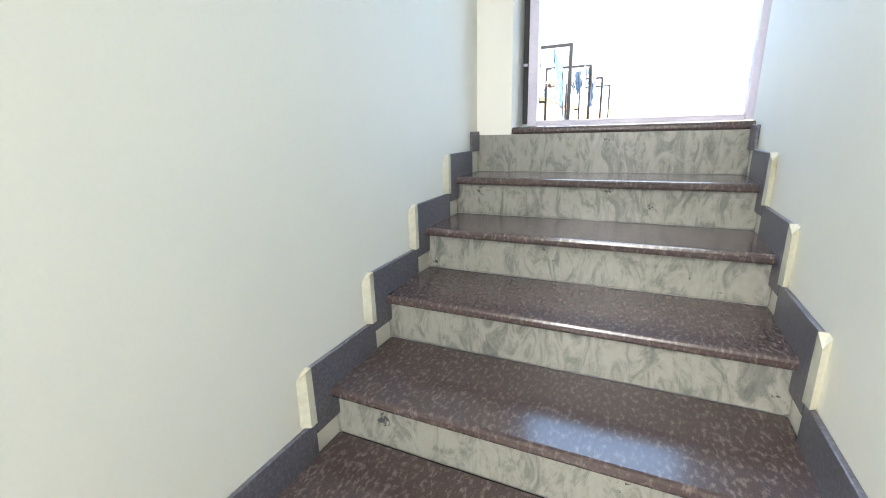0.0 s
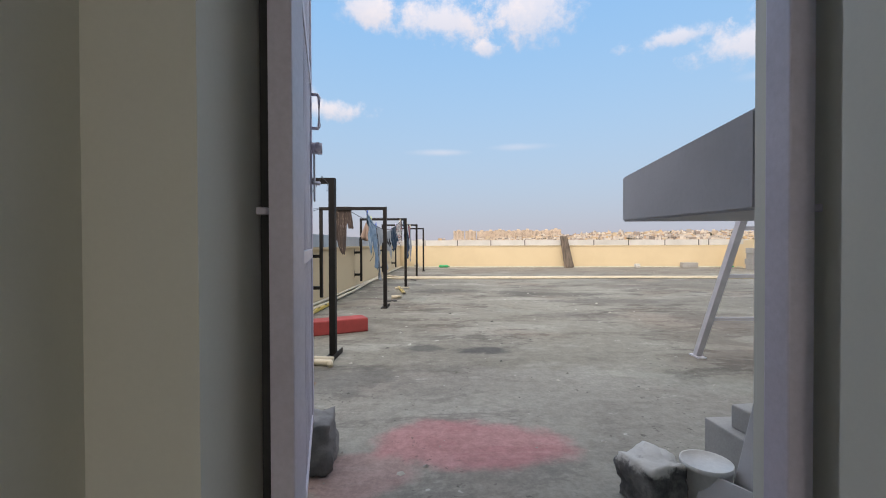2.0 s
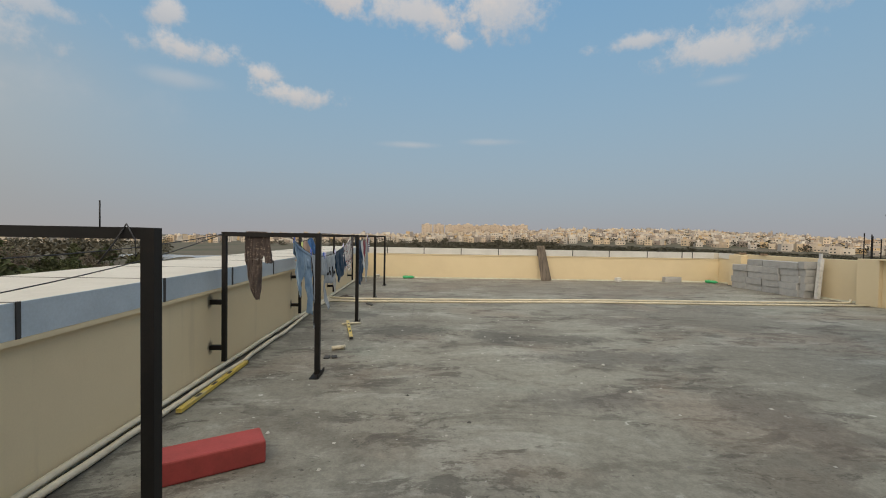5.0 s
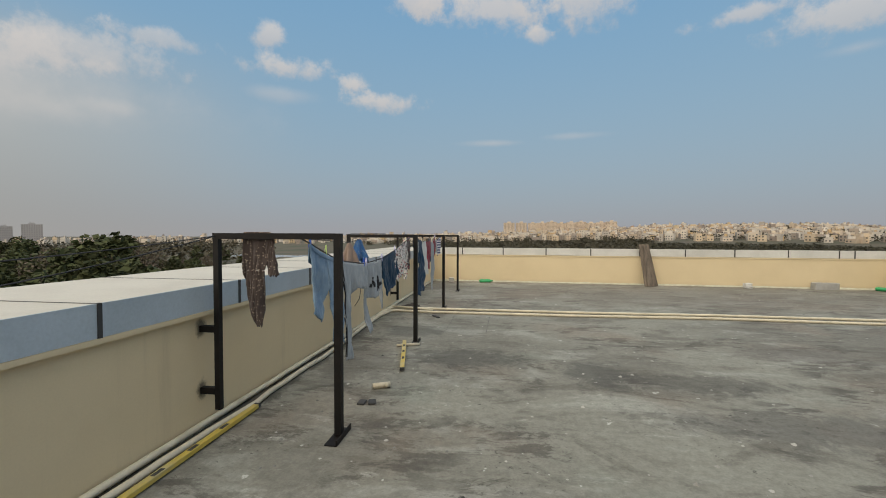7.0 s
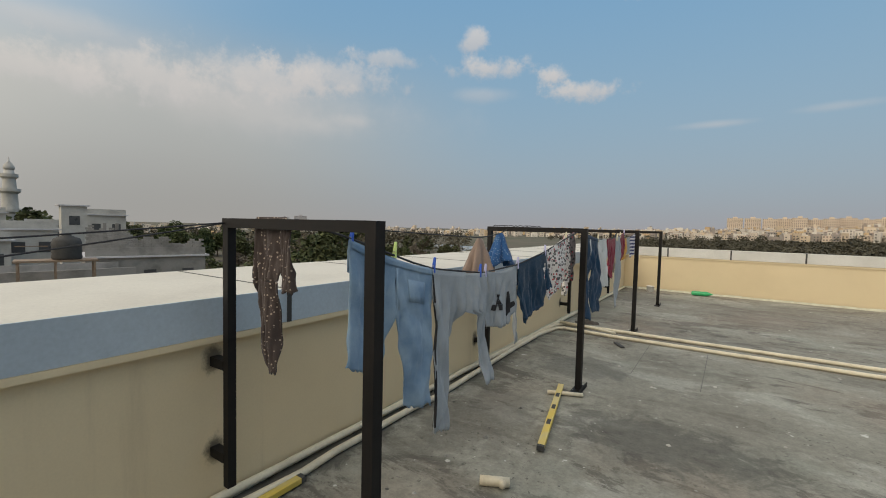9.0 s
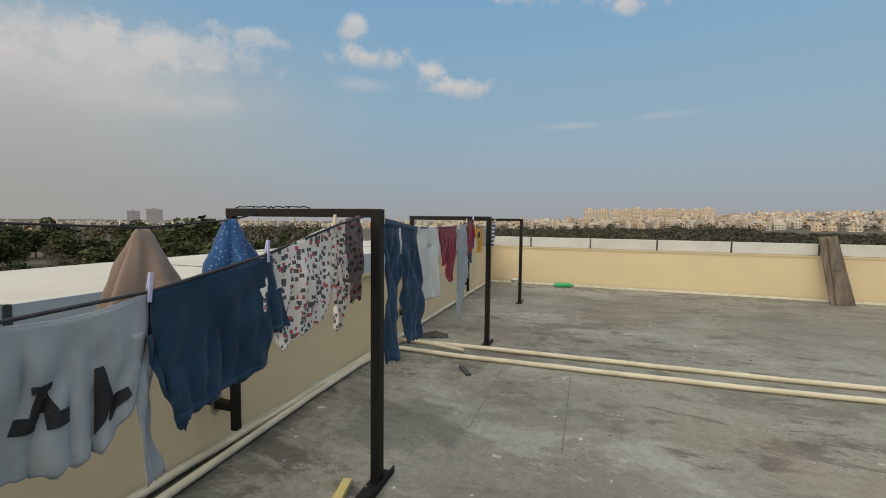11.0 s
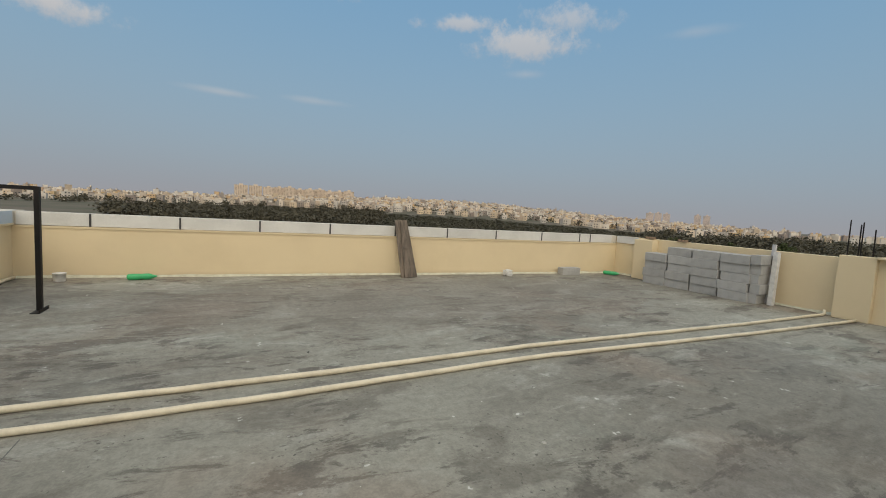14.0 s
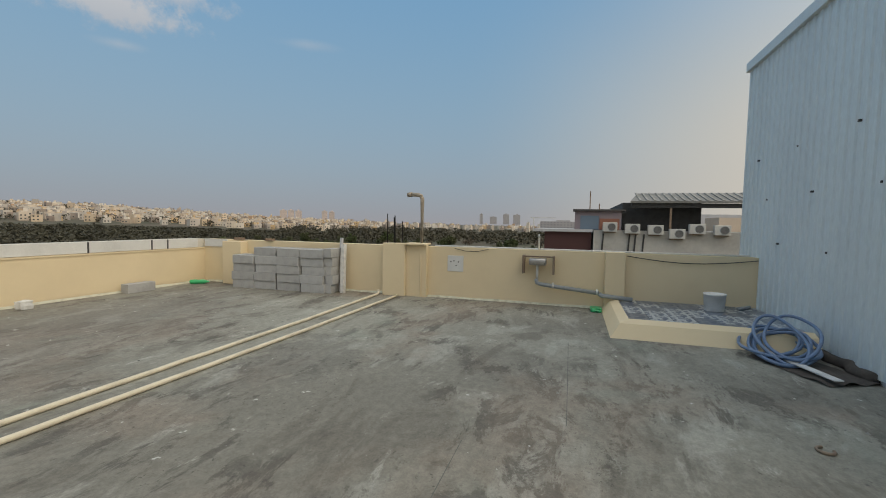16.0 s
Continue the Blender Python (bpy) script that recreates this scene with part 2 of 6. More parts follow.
STAINS_AND_SHADING = [
    # pale area in front of the door, lightening the floor there
    (0.4, 3.1, 2.4, 1.3, (0.33, 0.325, 0.30), 0.4),
    (0.12, 3.02, 0.48, 0.27, (0.50, 0.16, 0.19), 0.5),
    (-0.35, 2.72, 0.26, 0.2, (0.45, 0.17, 0.18), 0.3),
    (0.34, 4.85, 0.30, 0.14, (0.05, 0.05, 0.05), 0.8),
    (-0.25, 4.95, 0.22, 0.16, (0.07, 0.07, 0.065), 0.7),
    (-0.75, 4.0, 0.45, 0.4, (0.10, 0.10, 0.095), 0.55),
    (-1.2, 11.2, 0.6, 0.5, (0.09, 0.09, 0.08), 0.6),
    (-0.2, 9.8, 0.9, 0.5, (0.075, 0.072, 0.062), 0.7),
    (1.3, 9.4, 0.45, 0.6, (0.07, 0.068, 0.06), 0.65),
    (2.3, 9.2, 1.1, 0.35, (0.075, 0.07, 0.06), 0.6),
    (3.4, 6.4, 0.6, 0.9, (0.10, 0.085, 0.07), 0.55),
    (2.8, 8.2, 1.4, 0.4, (0.10, 0.095, 0.085), 0.55),
    (1.8, 6.8, 0.8, 0.35, (0.11, 0.10, 0.09), 0.5),
    (7.0, 12.2, 1.2, 0.8, (0.12, 0.115, 0.10), 0.5),
    (4.0, 10.6, 0.9, 0.5, (0.12, 0.105, 0.09), 0.5),
    # shade between parapet foot and pipes, put into the floor colour
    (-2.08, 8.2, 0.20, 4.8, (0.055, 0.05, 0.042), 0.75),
    (-1.5, 9.4, 0.55, 0.9, (0.10, 0.09, 0.075), 0.5),
    (4.5, 16.2, 6.6, 2.3, (0.165, 0.14, 0.11), 0.45),
    (-1.6, 17.2, 0.7, 1.4, (0.12, 0.11, 0.10), 0.5),
]
M_FLOOR = floor_material()
M_CREAM = varied("cream_paint", (0.70, 0.585, 0.385), (0.62, 0.51, 0.33), 0.75, scale=0.9, fine=90, amount=0.5, bumps=0.06, grain=0.10)
def sooty_wall():
    m, nt, b = material("cream_paint_with_soot", (0.70, 0.585, 0.385), 0.75)
    v = obj_vec(nt)
    big = noise_tex(nt, v, 0.9, 6.0, 0.6)
    small = noise_tex(nt, v, 90.0, 3.0, 0.6)
    streak = noise_tex(nt, obj_vec(nt, (1.0, 3.0, 0.25)), 1.6, 7.0, 0.65)
    col = mix_col(nt, math_node(nt, "MULTIPLY", ramp(nt, big, 0.38, 0.72), 0.5), (0.70, 0.585, 0.385), (0.62, 0.51, 0.33))
    col = mix_col(nt, math_node(nt, "MULTIPLY", ramp(nt, streak, 0.56, 0.72), 0.35), col, (0.50, 0.41, 0.27))
    sep = nt.nodes.new("ShaderNodeSeparateXYZ")
    nt.links.new(v, sep.inputs[0])
    rag = math_node(nt, "MULTIPLY_ADD", noise_tex(nt, v, 14.0, 6.0, 0.7), 1.6, -0.8)
    for y in RACK_Y:
        for z in (0.30, 0.80):
            dy = math_node(nt, "DIVIDE", math_node(nt, "SUBTRACT", sep.outputs[1], y), 0.055)
            dz = math_node(nt, "DIVIDE", math_node(nt, "SUBTRACT", sep.outputs[2], z + 0.01), 0.075)
            d = math_node(nt, "SQRT", math_node(nt, "ADD", math_node(nt, "MULTIPLY", dy, dy), math_node(nt, "MULTIPLY", dz, dz)))
            f = ramp(nt, math_node(nt, "ADD", d, rag), 1.35, 0.5)
            col = mix_col(nt, math_node(nt, "MULTIPLY", f, 0.85), col, (0.06, 0.05, 0.04))
    col = mix_col(nt, 1.0, col, math_node(nt, "MULTIPLY_ADD", small, 0.10, 0.95), "MULTIPLY")
    nt.links.new(col, b.inputs["Base Color"])
    bump(nt, b, math_node(nt, "MULTIPLY_ADD", big, 0.4, small), 0.08, 0.004)
    return m


RACK_Y = (4.643, 7.557, 10.476, 13.43, 16.32)
M_CREAM_SOOT = sooty_wall()
M_STAIRWALL = varied("stair_wall_paint", (0.735, 0.735, 0.66), (0.67, 0.67, 0.60), 0.6, scale=1.2, fine=120, amount=0.4, bumps=0.03, grain=0.06)
M_PUTTY = varied("putty_edge", (0.54, 0.54, 0.43), (0.30, 0.26, 0.18), 0.8, scale=9, fine=80, amount=0.6, bumps=0.2)
M_COPING_TOP = varied("coping_top_paint", (0.58, 0.55, 0.48), (0.44, 0.41, 0.36), 0.7, scale=1.5, fine=60, amount=0.45)
M_PANEL = varied("coping_panel", (0.46, 0.535, 0.60), (0.35, 0.41, 0.46), 0.45, scale=1.6, fine=50, amount=0.6, bumps=0.05, vary=0.06)
M_PANEL_W = varied("coping_panel_white", (0.62, 0.62, 0.60), (0.48, 0.48, 0.46), 0.5, scale=1.6, fine=50, amount=0.6, bumps=0.05, vary=0.08)
# near-black for joints and small dark parts, and for shaded gaps and openings
M_JOINT_SHADE = varied("dark_joint_and_shade", (0.05, 0.05, 0.05), (0.03, 0.03, 0.03), 0.8)
M_GRANITE = varied("granite_tread", (0.062, 0.046, 0.043), (0.165, 0.132, 0.122), 0.17, scale=62, fine=210, amount=0.8, bumps=0.02, lo=0.48, hi=0.70, grain=0.9, stretch=(1.6, 0.8, 1))
M_GRANITE_SKIRT = varied("granite_skirting", (0.085, 0.083, 0.098), (0.17, 0.165, 0.19), 0.4, scale=95, fine=260, amount=0.8, bumps=0.03, grain=0.5)
M_BLACK = varied("black_painted_steel", (0.010, 0.0095, 0.010), (0.022, 0.018, 0.016), 0.55, scale=8, fine=70, amount=0.5, bumps=0.1, spec=0.2)
M_GATE = varied("lilac_grey_steel_paint", (0.63, 0.60, 0.695), (0.50, 0.47, 0.555), 0.4, scale=5, fine=80, amount=0.5, bumps=0.06)
M_LADDER = varied("pale_grey_steel_paint", (0.55, 0.55, 0.60), (0.42, 0.42, 0.46), 0.45, scale=6, fine=80, amount=0.5, bumps=0.06)
M_SLAB = varied("grey_plaster", (0.48, 0.48, 0.50), (0.38, 0.38, 0.39), 0.8, scale=2.2, fine=70, amount=0.5, bumps=0.06, grain=0.12)
M_AAC = varied("aerated_block", (0.385, 0.385, 0.377), (0.255, 0.255, 0.247), 0.9, scale=4, fine=90, amount=0.6, bumps=0.3, vary=0.16)
M_WOOD = varied("weathered_board", (0.165, 0.135, 0.108), (0.062, 0.052, 0.044), 0.85, scale=4, fine=40, amount=0.9, bumps=0.4, stretch=(3.5, 3.5, 0.7), vary=0.5)
M_PVC = varied("cream_pvc", (0.66, 0.60, 0.46), (0.40, 0.35, 0.26), 0.45, scale=4, fine=60, amount=0.5, bumps=0.04)
M_GREYPVC = varied("grey_pvc", (0.30, 0.32, 0.33), (0.22, 0.23, 0.24), 0.5, scale=5, amount=0.4, bumps=0.04)
M_RED = varied("red_oxide_paint", (0.36, 0.055, 0.05), (0.26, 0.05, 0.045), 0.7, scale=7, fine=70, amount=0.6, bumps=0.3)
M_STONE = varied("rough_stone", (0.20, 0.20, 0.20), (0.08, 0.08, 0.08), 0.9, scale=7, fine=50, amount=0.8, bumps=0.5)


def lump_material():
    m, nt, b = material("lime_topped_stone", (0.1, 0.1, 0.1), 0.9)
    v = obj_vec(nt)
    sep = nt.nodes.new("ShaderNodeSeparateXYZ")
    nt.links.new(v, sep.inputs[0])
    rough = noise_tex(nt, v, 11.0, 6.0, 0.7)
    f = ramp(nt, math_node(nt, "MULTIPLY_ADD", rough, 0.13, sep.outputs[2]), 0.20, 0.235)
    col = mix_col(nt, ramp(nt, rough, 0.35, 0.7), (0.07, 0.07, 0.07), (0.22, 0.215, 0.21))
    col = mix_col(nt, f, col, (0.60, 0.60, 0.58))
    nt.links.new(col, b.inputs["Base Color"])
    bump(nt, b, noise_tex(nt, v, 40.0, 6.0, 0.7), 0.6, 0.01)
    return m


M_LUMP = lump_material()
M_LIME = varied("lime_splash", (0.62, 0.62, 0.60), (0.4, 0.4, 0.39), 0.9, scale=9, bumps=0.4)
M_SHEET = varied("corrugated_sheet", (0.66, 0.73, 0.75), (0.57, 0.63, 0.66), 0.42, 0.2, scale=0.9, fine=30, amount=0.5, bumps=0.03, stretch=(1, 1, 0.25))
M_DARKROOF = varied("dark_roof_sheet", (0.07, 0.065, 0.065), (0.12, 0.11, 0.10), 0.6, 0.2, scale=3)
M_YELLOW = varied("yellow_lath", (0.58, 0.43, 0.08), (0.48, 0.42, 0.24), 0.5, scale=5, amount=0.9, stretch=(3, 0.6, 3))
M_GREENP = varied("green_plastic", (0.05, 0.42, 0.16), (0.03, 0.3, 0.11), 0.3, scale=6, amount=0.4)
M_PALEGREEN = varied("pale_green_plastic_sack", (0.42, 0.52, 0.40), (0.3, 0.38, 0.28), 0.4, scale=9, amount=0.6)
M_WHITEP = varied("white_plastic", (0.72, 0.72, 0.70), (0.5, 0.49, 0.46), 0.4, scale=6, amount=0.5)
M_STEEL = varied("brushed_steel", (0.45, 0.44, 0.43), (0.3, 0.29, 0.28), 0.3, 0.9, scale=8)
M_RUST = varied("rusty_steel", (0.24, 0.17, 0.12), (0.30, 0.26, 0.20), 0.7, 0.4, scale=9)
M_OLDPIPE = varied("old_galvanised_pipe", (0.36, 0.32, 0.26), (0.24, 0.19, 0.14), 0.7, 0.3, scale=7)
M_HOSE = varied("blue_grey_hose", (0.13, 0.20, 0.33), (0.10, 0.14, 0.22), 0.4, scale=9)
M_SACK = varied("dark_sacking", (0.06, 0.05, 0.042), (0.1, 0.085, 0.07), 0.95, scale=12, bumps=0.5)
M_ROPE = varied("dark_rope", (0.03, 0.03, 0.035), (0.06, 0.06, 0.06), 0.8, scale=30)


def grit_material():
    m, nt, b = material("mortar_crumbs", (0.4, 0.4, 0.37), 0.9)
    geo = nt.nodes.new("ShaderNodeNewGeometry")
    rr = math_node(nt, "POWER", geo.outputs["Random Per Island"], 0.8)
    nt.links.new(mix_col(nt, rr, (0.05, 0.05, 0.048), (0.50, 0.49, 0.45)), b.inputs["Base Color"])
    return m


M_GRIT = grit_material()
M_CRACK = varied("crack_line", (0.11, 0.11, 0.10), (0.16, 0.16, 0.145), 0.9, scale=3)
FLOOR_JOINTS = [((-0.02, 11.15), (0.0, 12.72)), ((-0.68, 11.3), (-0.68, 12.72)), ((4.6, 9.78), (5.7, 9.775)), ((6.2, 9.01), (8.8, 9.03))]


def marble_material():
    m, nt, b = material("veined_marble_riser", (0.5, 0.5, 0.45), 0.3)
    vein = noise_tex(nt, obj_vec(nt, (1.0, 1.0, 0.42)), 17.0, 9.0, 0.72, 1.4)
    fine = noise_tex(nt, obj_vec(nt, (1.0, 1.0, 0.5)), 60.0, 5.0, 0.7)
    v = obj_vec(nt)
    col = mix_col(nt, math_node(nt, "MULTIPLY", ramp(nt, vein, 0.44, 0.62), 0.8), (0.25, 0.25, 0.215), (0.105, 0.108, 0.095))
    col = mix_col(nt, math_node(nt, "MULTIPLY", ramp(nt, vein, 0.60, 0.70), 0.8), col, (0.075, 0.08, 0.078))
    col = mix_col(nt, math_node(nt, "MULTIPLY", ramp(nt, noise_tex(nt, v, 9.0, 7.0, 0.75), 0.63, 0.66), 0.95), col, (0.02, 0.022, 0.024))
    col = mix_col(nt, 1.0, col, math_node(nt, "MULTIPLY_ADD", fine, 0.5, 0.75), "MULTIPLY")
    nt.links.new(col, b.inputs["Base Color"])
    return m


M_MARBLE = marble_material()


# ---- mesh helpers ----
def part(name, bm, mat, parent=None, label="", smooth=False, at=None):
    me = bpy.data.meshes.new(name)
    bmesh.ops.recalc_face_normals(bm, faces=bm.faces)
    bm.to_mesh(me)
    bm.free()
    if smooth:
        for p in me.polygons:
            p.use_smooth = True
    me.materials.append(mat)
    ob = new(name, me)
    if at is not None:
        ob.matrix_basis = at
    if parent is not None:
        ob.parent = parent
    if label:
        tagged(ob, label)
    return ob


def empty(name, label, category, group="", at=(0, 0, 0), rz=0.0):
    ob = new(name)
    ob.empty_display_size = 0.1
    ob.matrix_basis = pose(*at, 0, 0, rz)
    return tagged(ob, label, category, group)


def box(bm, x0, x1, y0, y1, z0, z1, bevel=0.0, m=None):
    r = bmesh.ops.create_cube(bm, size=1.0)
    vs = r["verts"]
    for v in vs:
        v.co = Vector((x0 + (v.co.x + 0.5) * (x1 - x0), y0 + (v.co.y + 0.5) * (y1 - y0), z0 + (v.co.z + 0.5) * (z1 - z0)))
    if bevel:
        es = list({e for v in vs for e in v.link_edges})
        bmesh.ops.bevel(bm, geom=es, offset=bevel, segments=2, profile=0.5, affect="EDGES")
        vs = [v for v in bm.verts if v.index == -1 or v in set(vs)]
    if m is not None:
        bmesh.ops.transform(bm, matrix=m, verts=bm.verts)
    return bm


def boxed(*a, bevel=0.0, m=None):
    return box(bmesh.new(), *a, bevel=bevel, m=m)


def tube(bm, pts, r, seg=8, r2=None, cap=True):
    """A round bar along the points."""
    pts = [Vector(p) for p in pts]
    rings = []
    up = Vector((0, 0, 1))
    for i, p in enumerate(pts):
        d = (pts[min(i + 1, len(pts) - 1)] - pts[max(i - 1, 0)]).normalized()
        a = d.cross(up)
        if a.length < 1e-3:
            a = d.cross(Vector((1, 0, 0)))
        a.normalize()
        b = d.cross(a)
        rr = r if r2 is None else r + (r2 - r) * i / (len(pts) - 1)
        rings.append([bm.verts.new(p + a * rr * math.cos(k * math.tau / seg) + b * rr * math.sin(k * math.tau / seg)) for k in range(seg)])
    for u, w in zip(rings, rings[1:]):
        for k in range(seg):
            bm.faces.new((u[k], u[(k + 1) % seg], w[(k + 1) % seg], w[k]))
    if cap:
        bm.faces.new(rings[0][::-1])
        bm.faces.new(rings[-1])
    return bm


def lathe(bm, profile, seg=20, at=(0, 0, 0)):
    rings = []
    for r, z in profile:
        rings.append([bm.verts.new((at[0] + r * math.cos(k * math.tau / seg), at[1] + r * math.sin(k * math.tau / seg), at[2] + z)) for k in range(seg)])
    for u, w in zip(rings, rings[1:]):
        for k in range(seg):
            bm.faces.new((u[k], u[(k + 1) % seg], w[(k + 1) % seg], w[k]))
    bm.faces.new(rings[0][::-1])
    bm.faces.new(rings[-1])
    return bm


def bar(bm, a, b, w, d, twist=None):
    """A square bar from a to b, w by d across."""
    a, b = Vector(a), Vector(b)
    z = (b - a).normalized()
    x = Vector(twist) if twist else (Vector((1, 0, 0)) if abs(z.x) < 0.9 else Vector((0, 1, 0)))
    x = (x - z * x.dot(z)).normalized()
    y = z.cross(x)
    vs = [[bm.verts.new(p + x * sx * w / 2 + y * sy * d / 2) for sx, sy in ((-1, -1), (1, -1), (1, 1), (-1, 1))] for p in (a, b)]
    bm.faces.new(vs[0][::-1])
    bm.faces.new(vs[1])
    for k in range(4):
        bm.faces.new((vs[0][k], vs[0][(k + 1) % 4], vs[1][(k + 1) % 4], vs[1][k]))
    return bm


def structure(name, bm, mat, label="", smooth=False):
    ob = part(name, bm, mat, None, "", smooth)
    return tagged(ob, label, "", "", "structure")


# ---- terrace and stair head ----
GROUND_Z = -15.0
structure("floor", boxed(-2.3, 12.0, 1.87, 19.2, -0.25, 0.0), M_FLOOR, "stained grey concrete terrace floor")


def quad_wall(name, x0, y0, x1, y1, thick, z0, z1, mat, label):
    """A wall whose inner face runs from (x0, y0) to (x1, y1), thickness to the left of that direction."""
    d = Vector((x1 - x0, y1 - y0, 0)).normalized()
    n = Vector((-d.y, d.x, 0)) * thick
    bm = bmesh.new()
    c = [Vector((x0, y0, 0)), Vector((x1, y1, 0)), Vector((x1, y1, 0)) + n, Vector((x0, y0, 0)) + n]
    lo = [bm.verts.new((p.x, p.y, z0)) for p in c]
    hi = [bm.verts.new((p.x, p.y, z1)) for p in c]
    bm.faces.new(lo[::-1])
    bm.faces.new(hi)
    for k in range(4):
        bm.faces.new((lo[k], lo[(k + 1) % 4], hi[(k + 1) % 4], hi[k]))
    return structure(name, bm, mat, label)


WX, PANEL_LO, PANEL_HI = -2.18, 0.930, 1.145
quad_wall("wall_west", WX, 1.87, WX, 19.4, 1.35, -0.25, PANEL_LO, M_CREAM_SOOT, "cream painted terrace parapet")
structure("coping_west", boxed(-3.56, WX + 0.03, 1.7, 19.4, PANEL_LO + 0.012, PANEL_HI), M_COPING_TOP, "wide pale painted parapet top")
structure("coping_lip_west", boxed(WX + 0.002, WX + 0.05, 1.9, 18.93, PANEL_LO - 0.022, PANEL_LO + 0.010), M_CREAM, "cream ledge under the parapet panels")
FAR_A, FAR_B = Vector((-2.18, 18.97, 0)), Vector((11.62, 18.50, 0))
quad_wall("wall_north", -2.18, 18.97, 11.62, 18.50, 0.30, -0.25, 0.90, M_CREAM, "cream painted terrace parapet")
FAR_D = (FAR_B - FAR_A).normalized()
FAR_N = Vector((-FAR_D.y, FAR_D.x, 0))
FAR_RZ = math.degrees(math.atan2(FAR_D.y, FAR_D.x))
FAR_M = pose(FAR_A.x, FAR_A.y, 0, 0, 0, FAR_RZ)
structure("coping_north", boxed(0, 13.8, 0.022, 0.38, 0.912, 1.135, m=FAR_M), M_COPING_TOP, "pale painted parapet top")
structure("coping_lip_north", boxed(0.02, 13.78, -0.02, 0.02, 0.872, 0.905, m=FAR_M), M_CREAM, "cream ledge under the parapet panels")
EX = 11.60
structure("wall_east", boxed(EX, EX + 0.25, 5.4, 18.5, -0.25, 1.13), M_CREAM, "cream painted terrace parapet")
# ---- clothes racks ----
def rack():
    r = empty("clothes_rack", "black painted steel clothes-drying frame fixed to the parapet", "clothes rack", "drying frames along the parapet")
    part("post", bar(bmesh.new(), (0, 0, 0.012), (0, 0, 1.57), 0.055, 0.055), M_BLACK, r)
    part("wall_post", bar(bmesh.new(), (-1.01, 0, 0.15), (-1.01, 0, 1.57), 0.045, 0.045), M_BLACK, r)
    part("top_bar", bar(bmesh.new(), (-1.034, 0, 1.547), (-0.028, 0, 1.547), 0.048, 0.05, (0, 0, 1)), M_BLACK, r)
    for z in (0.30, 0.80):
        part("wall_bracket", bar(bmesh.new(), (-1.159, 0, z), (-1.033, 0, z), 0.05, 0.05, (0, 0, 1)), M_BLACK, r)
    bm = bmesh.new()
    box(bm, -0.05, 0.05, -0.17, 0.13, 0.0, 0.008)
    box(bm, 0.042, 0.05, -0.17, 0.13, 0.009, 0.045)
    part("foot_plate", bm, M_BLACK, r)
    return r


first = rack()
first.matrix_basis = pose(-1.016, RACK_Y[0], 0)
for k, y in enumerate(RACK_Y[1:]):
    copy_thing(first, pose(-1.016 + 0.001 * k, y, 0))
# parapet facing panels with dark joints
JW = [1.95, 2.45, 3.87, 5.29, 6.65, 8.0, 9.42, 10.8, 12.2, 13.6, 15.0, 16.4, 17.8, 18.9]
wall_w = bpy.data.objects["wall_west"]
for a, b in zip(JW, JW[1:]):
    part("panel", boxed(WX + 0.032, WX + 0.044, a + 0.008, b - 0.008, PANEL_LO + 0.012, PANEL_HI + 0.003), M_PANEL, bpy.data.objects["coping_west"])
for y in JW[1:-1]:
    part("joint_cover", boxed(WX + 0.030, WX + 0.052, y - 0.014, y + 0.014, PANEL_LO + 0.011, PANEL_HI + 0.006), M_JOINT_SHADE, bpy.data.objects["coping_west"])
for y in JW[1:-1]:
    part("coping_joint", boxed(-3.55, WX + 0.028, y - 0.007, y + 0.007, PANEL_HI + 0.0005, PANEL_HI + 0.0035), M_CRACK, bpy.data.objects["coping_west"])
JN = [0.05, 1.06, 2.44, 3.85, 5.27, 6.77, 8.12, 9.53, 11.0, 12.35, 12.75, 13.6]
for a, b in zip(JN, JN[1:]):
    part("panel", boxed(a + 0.006, b - 0.006, 0.008, 0.020, 0.914, 1.138, m=FAR_M), M_PANEL_W, bpy.data.objects["coping_north"])
for x in JN[1:-1]:
    part("joint_cover", boxed(x - 0.016, x + 0.016, 0.0, 0.021, 0.91, 1.14, m=FAR_M), M_JOINT_SHADE, bpy.data.objects["coping_north"])

# plaster fillets along the wall feet
bm = bmesh.new()
for x0, y0, x1, y1 in ((WX, 2.0, WX, 18.9), (WX + 0.05, 18.92, EX - 0.05, 18.47), (EX, 8.4, EX, 18.4)):
    n = 60
    d = Vector((x1 - x0, y1 - y0, 0))
    side = Vector((d.y, -d.x, 0)).normalized() if y1 > y0 and x0 < 0 and x1 < 0 else (Vector((d.y, -d.x, 0)).normalized() if abs(d.x) > 1 else Vector((-1, 0, 0)))
    prev = None
    for k in range(n + 1):
        p = Vector((x0, y0, 0)) + d * k / n
        w = 0.022 + 0.022 * noise.noise((p.x * 1.7, p.y * 1.7, 3.0)) + 0.012
        h = 0.022 + 0.02 * abs(noise.noise((p.x * 2.3, p.y * 2.3, 8.0)))
        ring = [bm.verts.new(p + side * w), bm.verts.new(p + side * w * 0.5 + Vector((0, 0, h))), bm.verts.new(p + Vector((0, 0, h * 1.7)) - side * 0.004)]
        if prev:
            for q in range(2):
                bm.faces.new((prev[q], prev[q + 1], ring[q + 1], ring[q]))
        prev = ring
structure("plaster_fillet", bm, M_PUTTY, "rough mortar fillet at the wall foot", True)

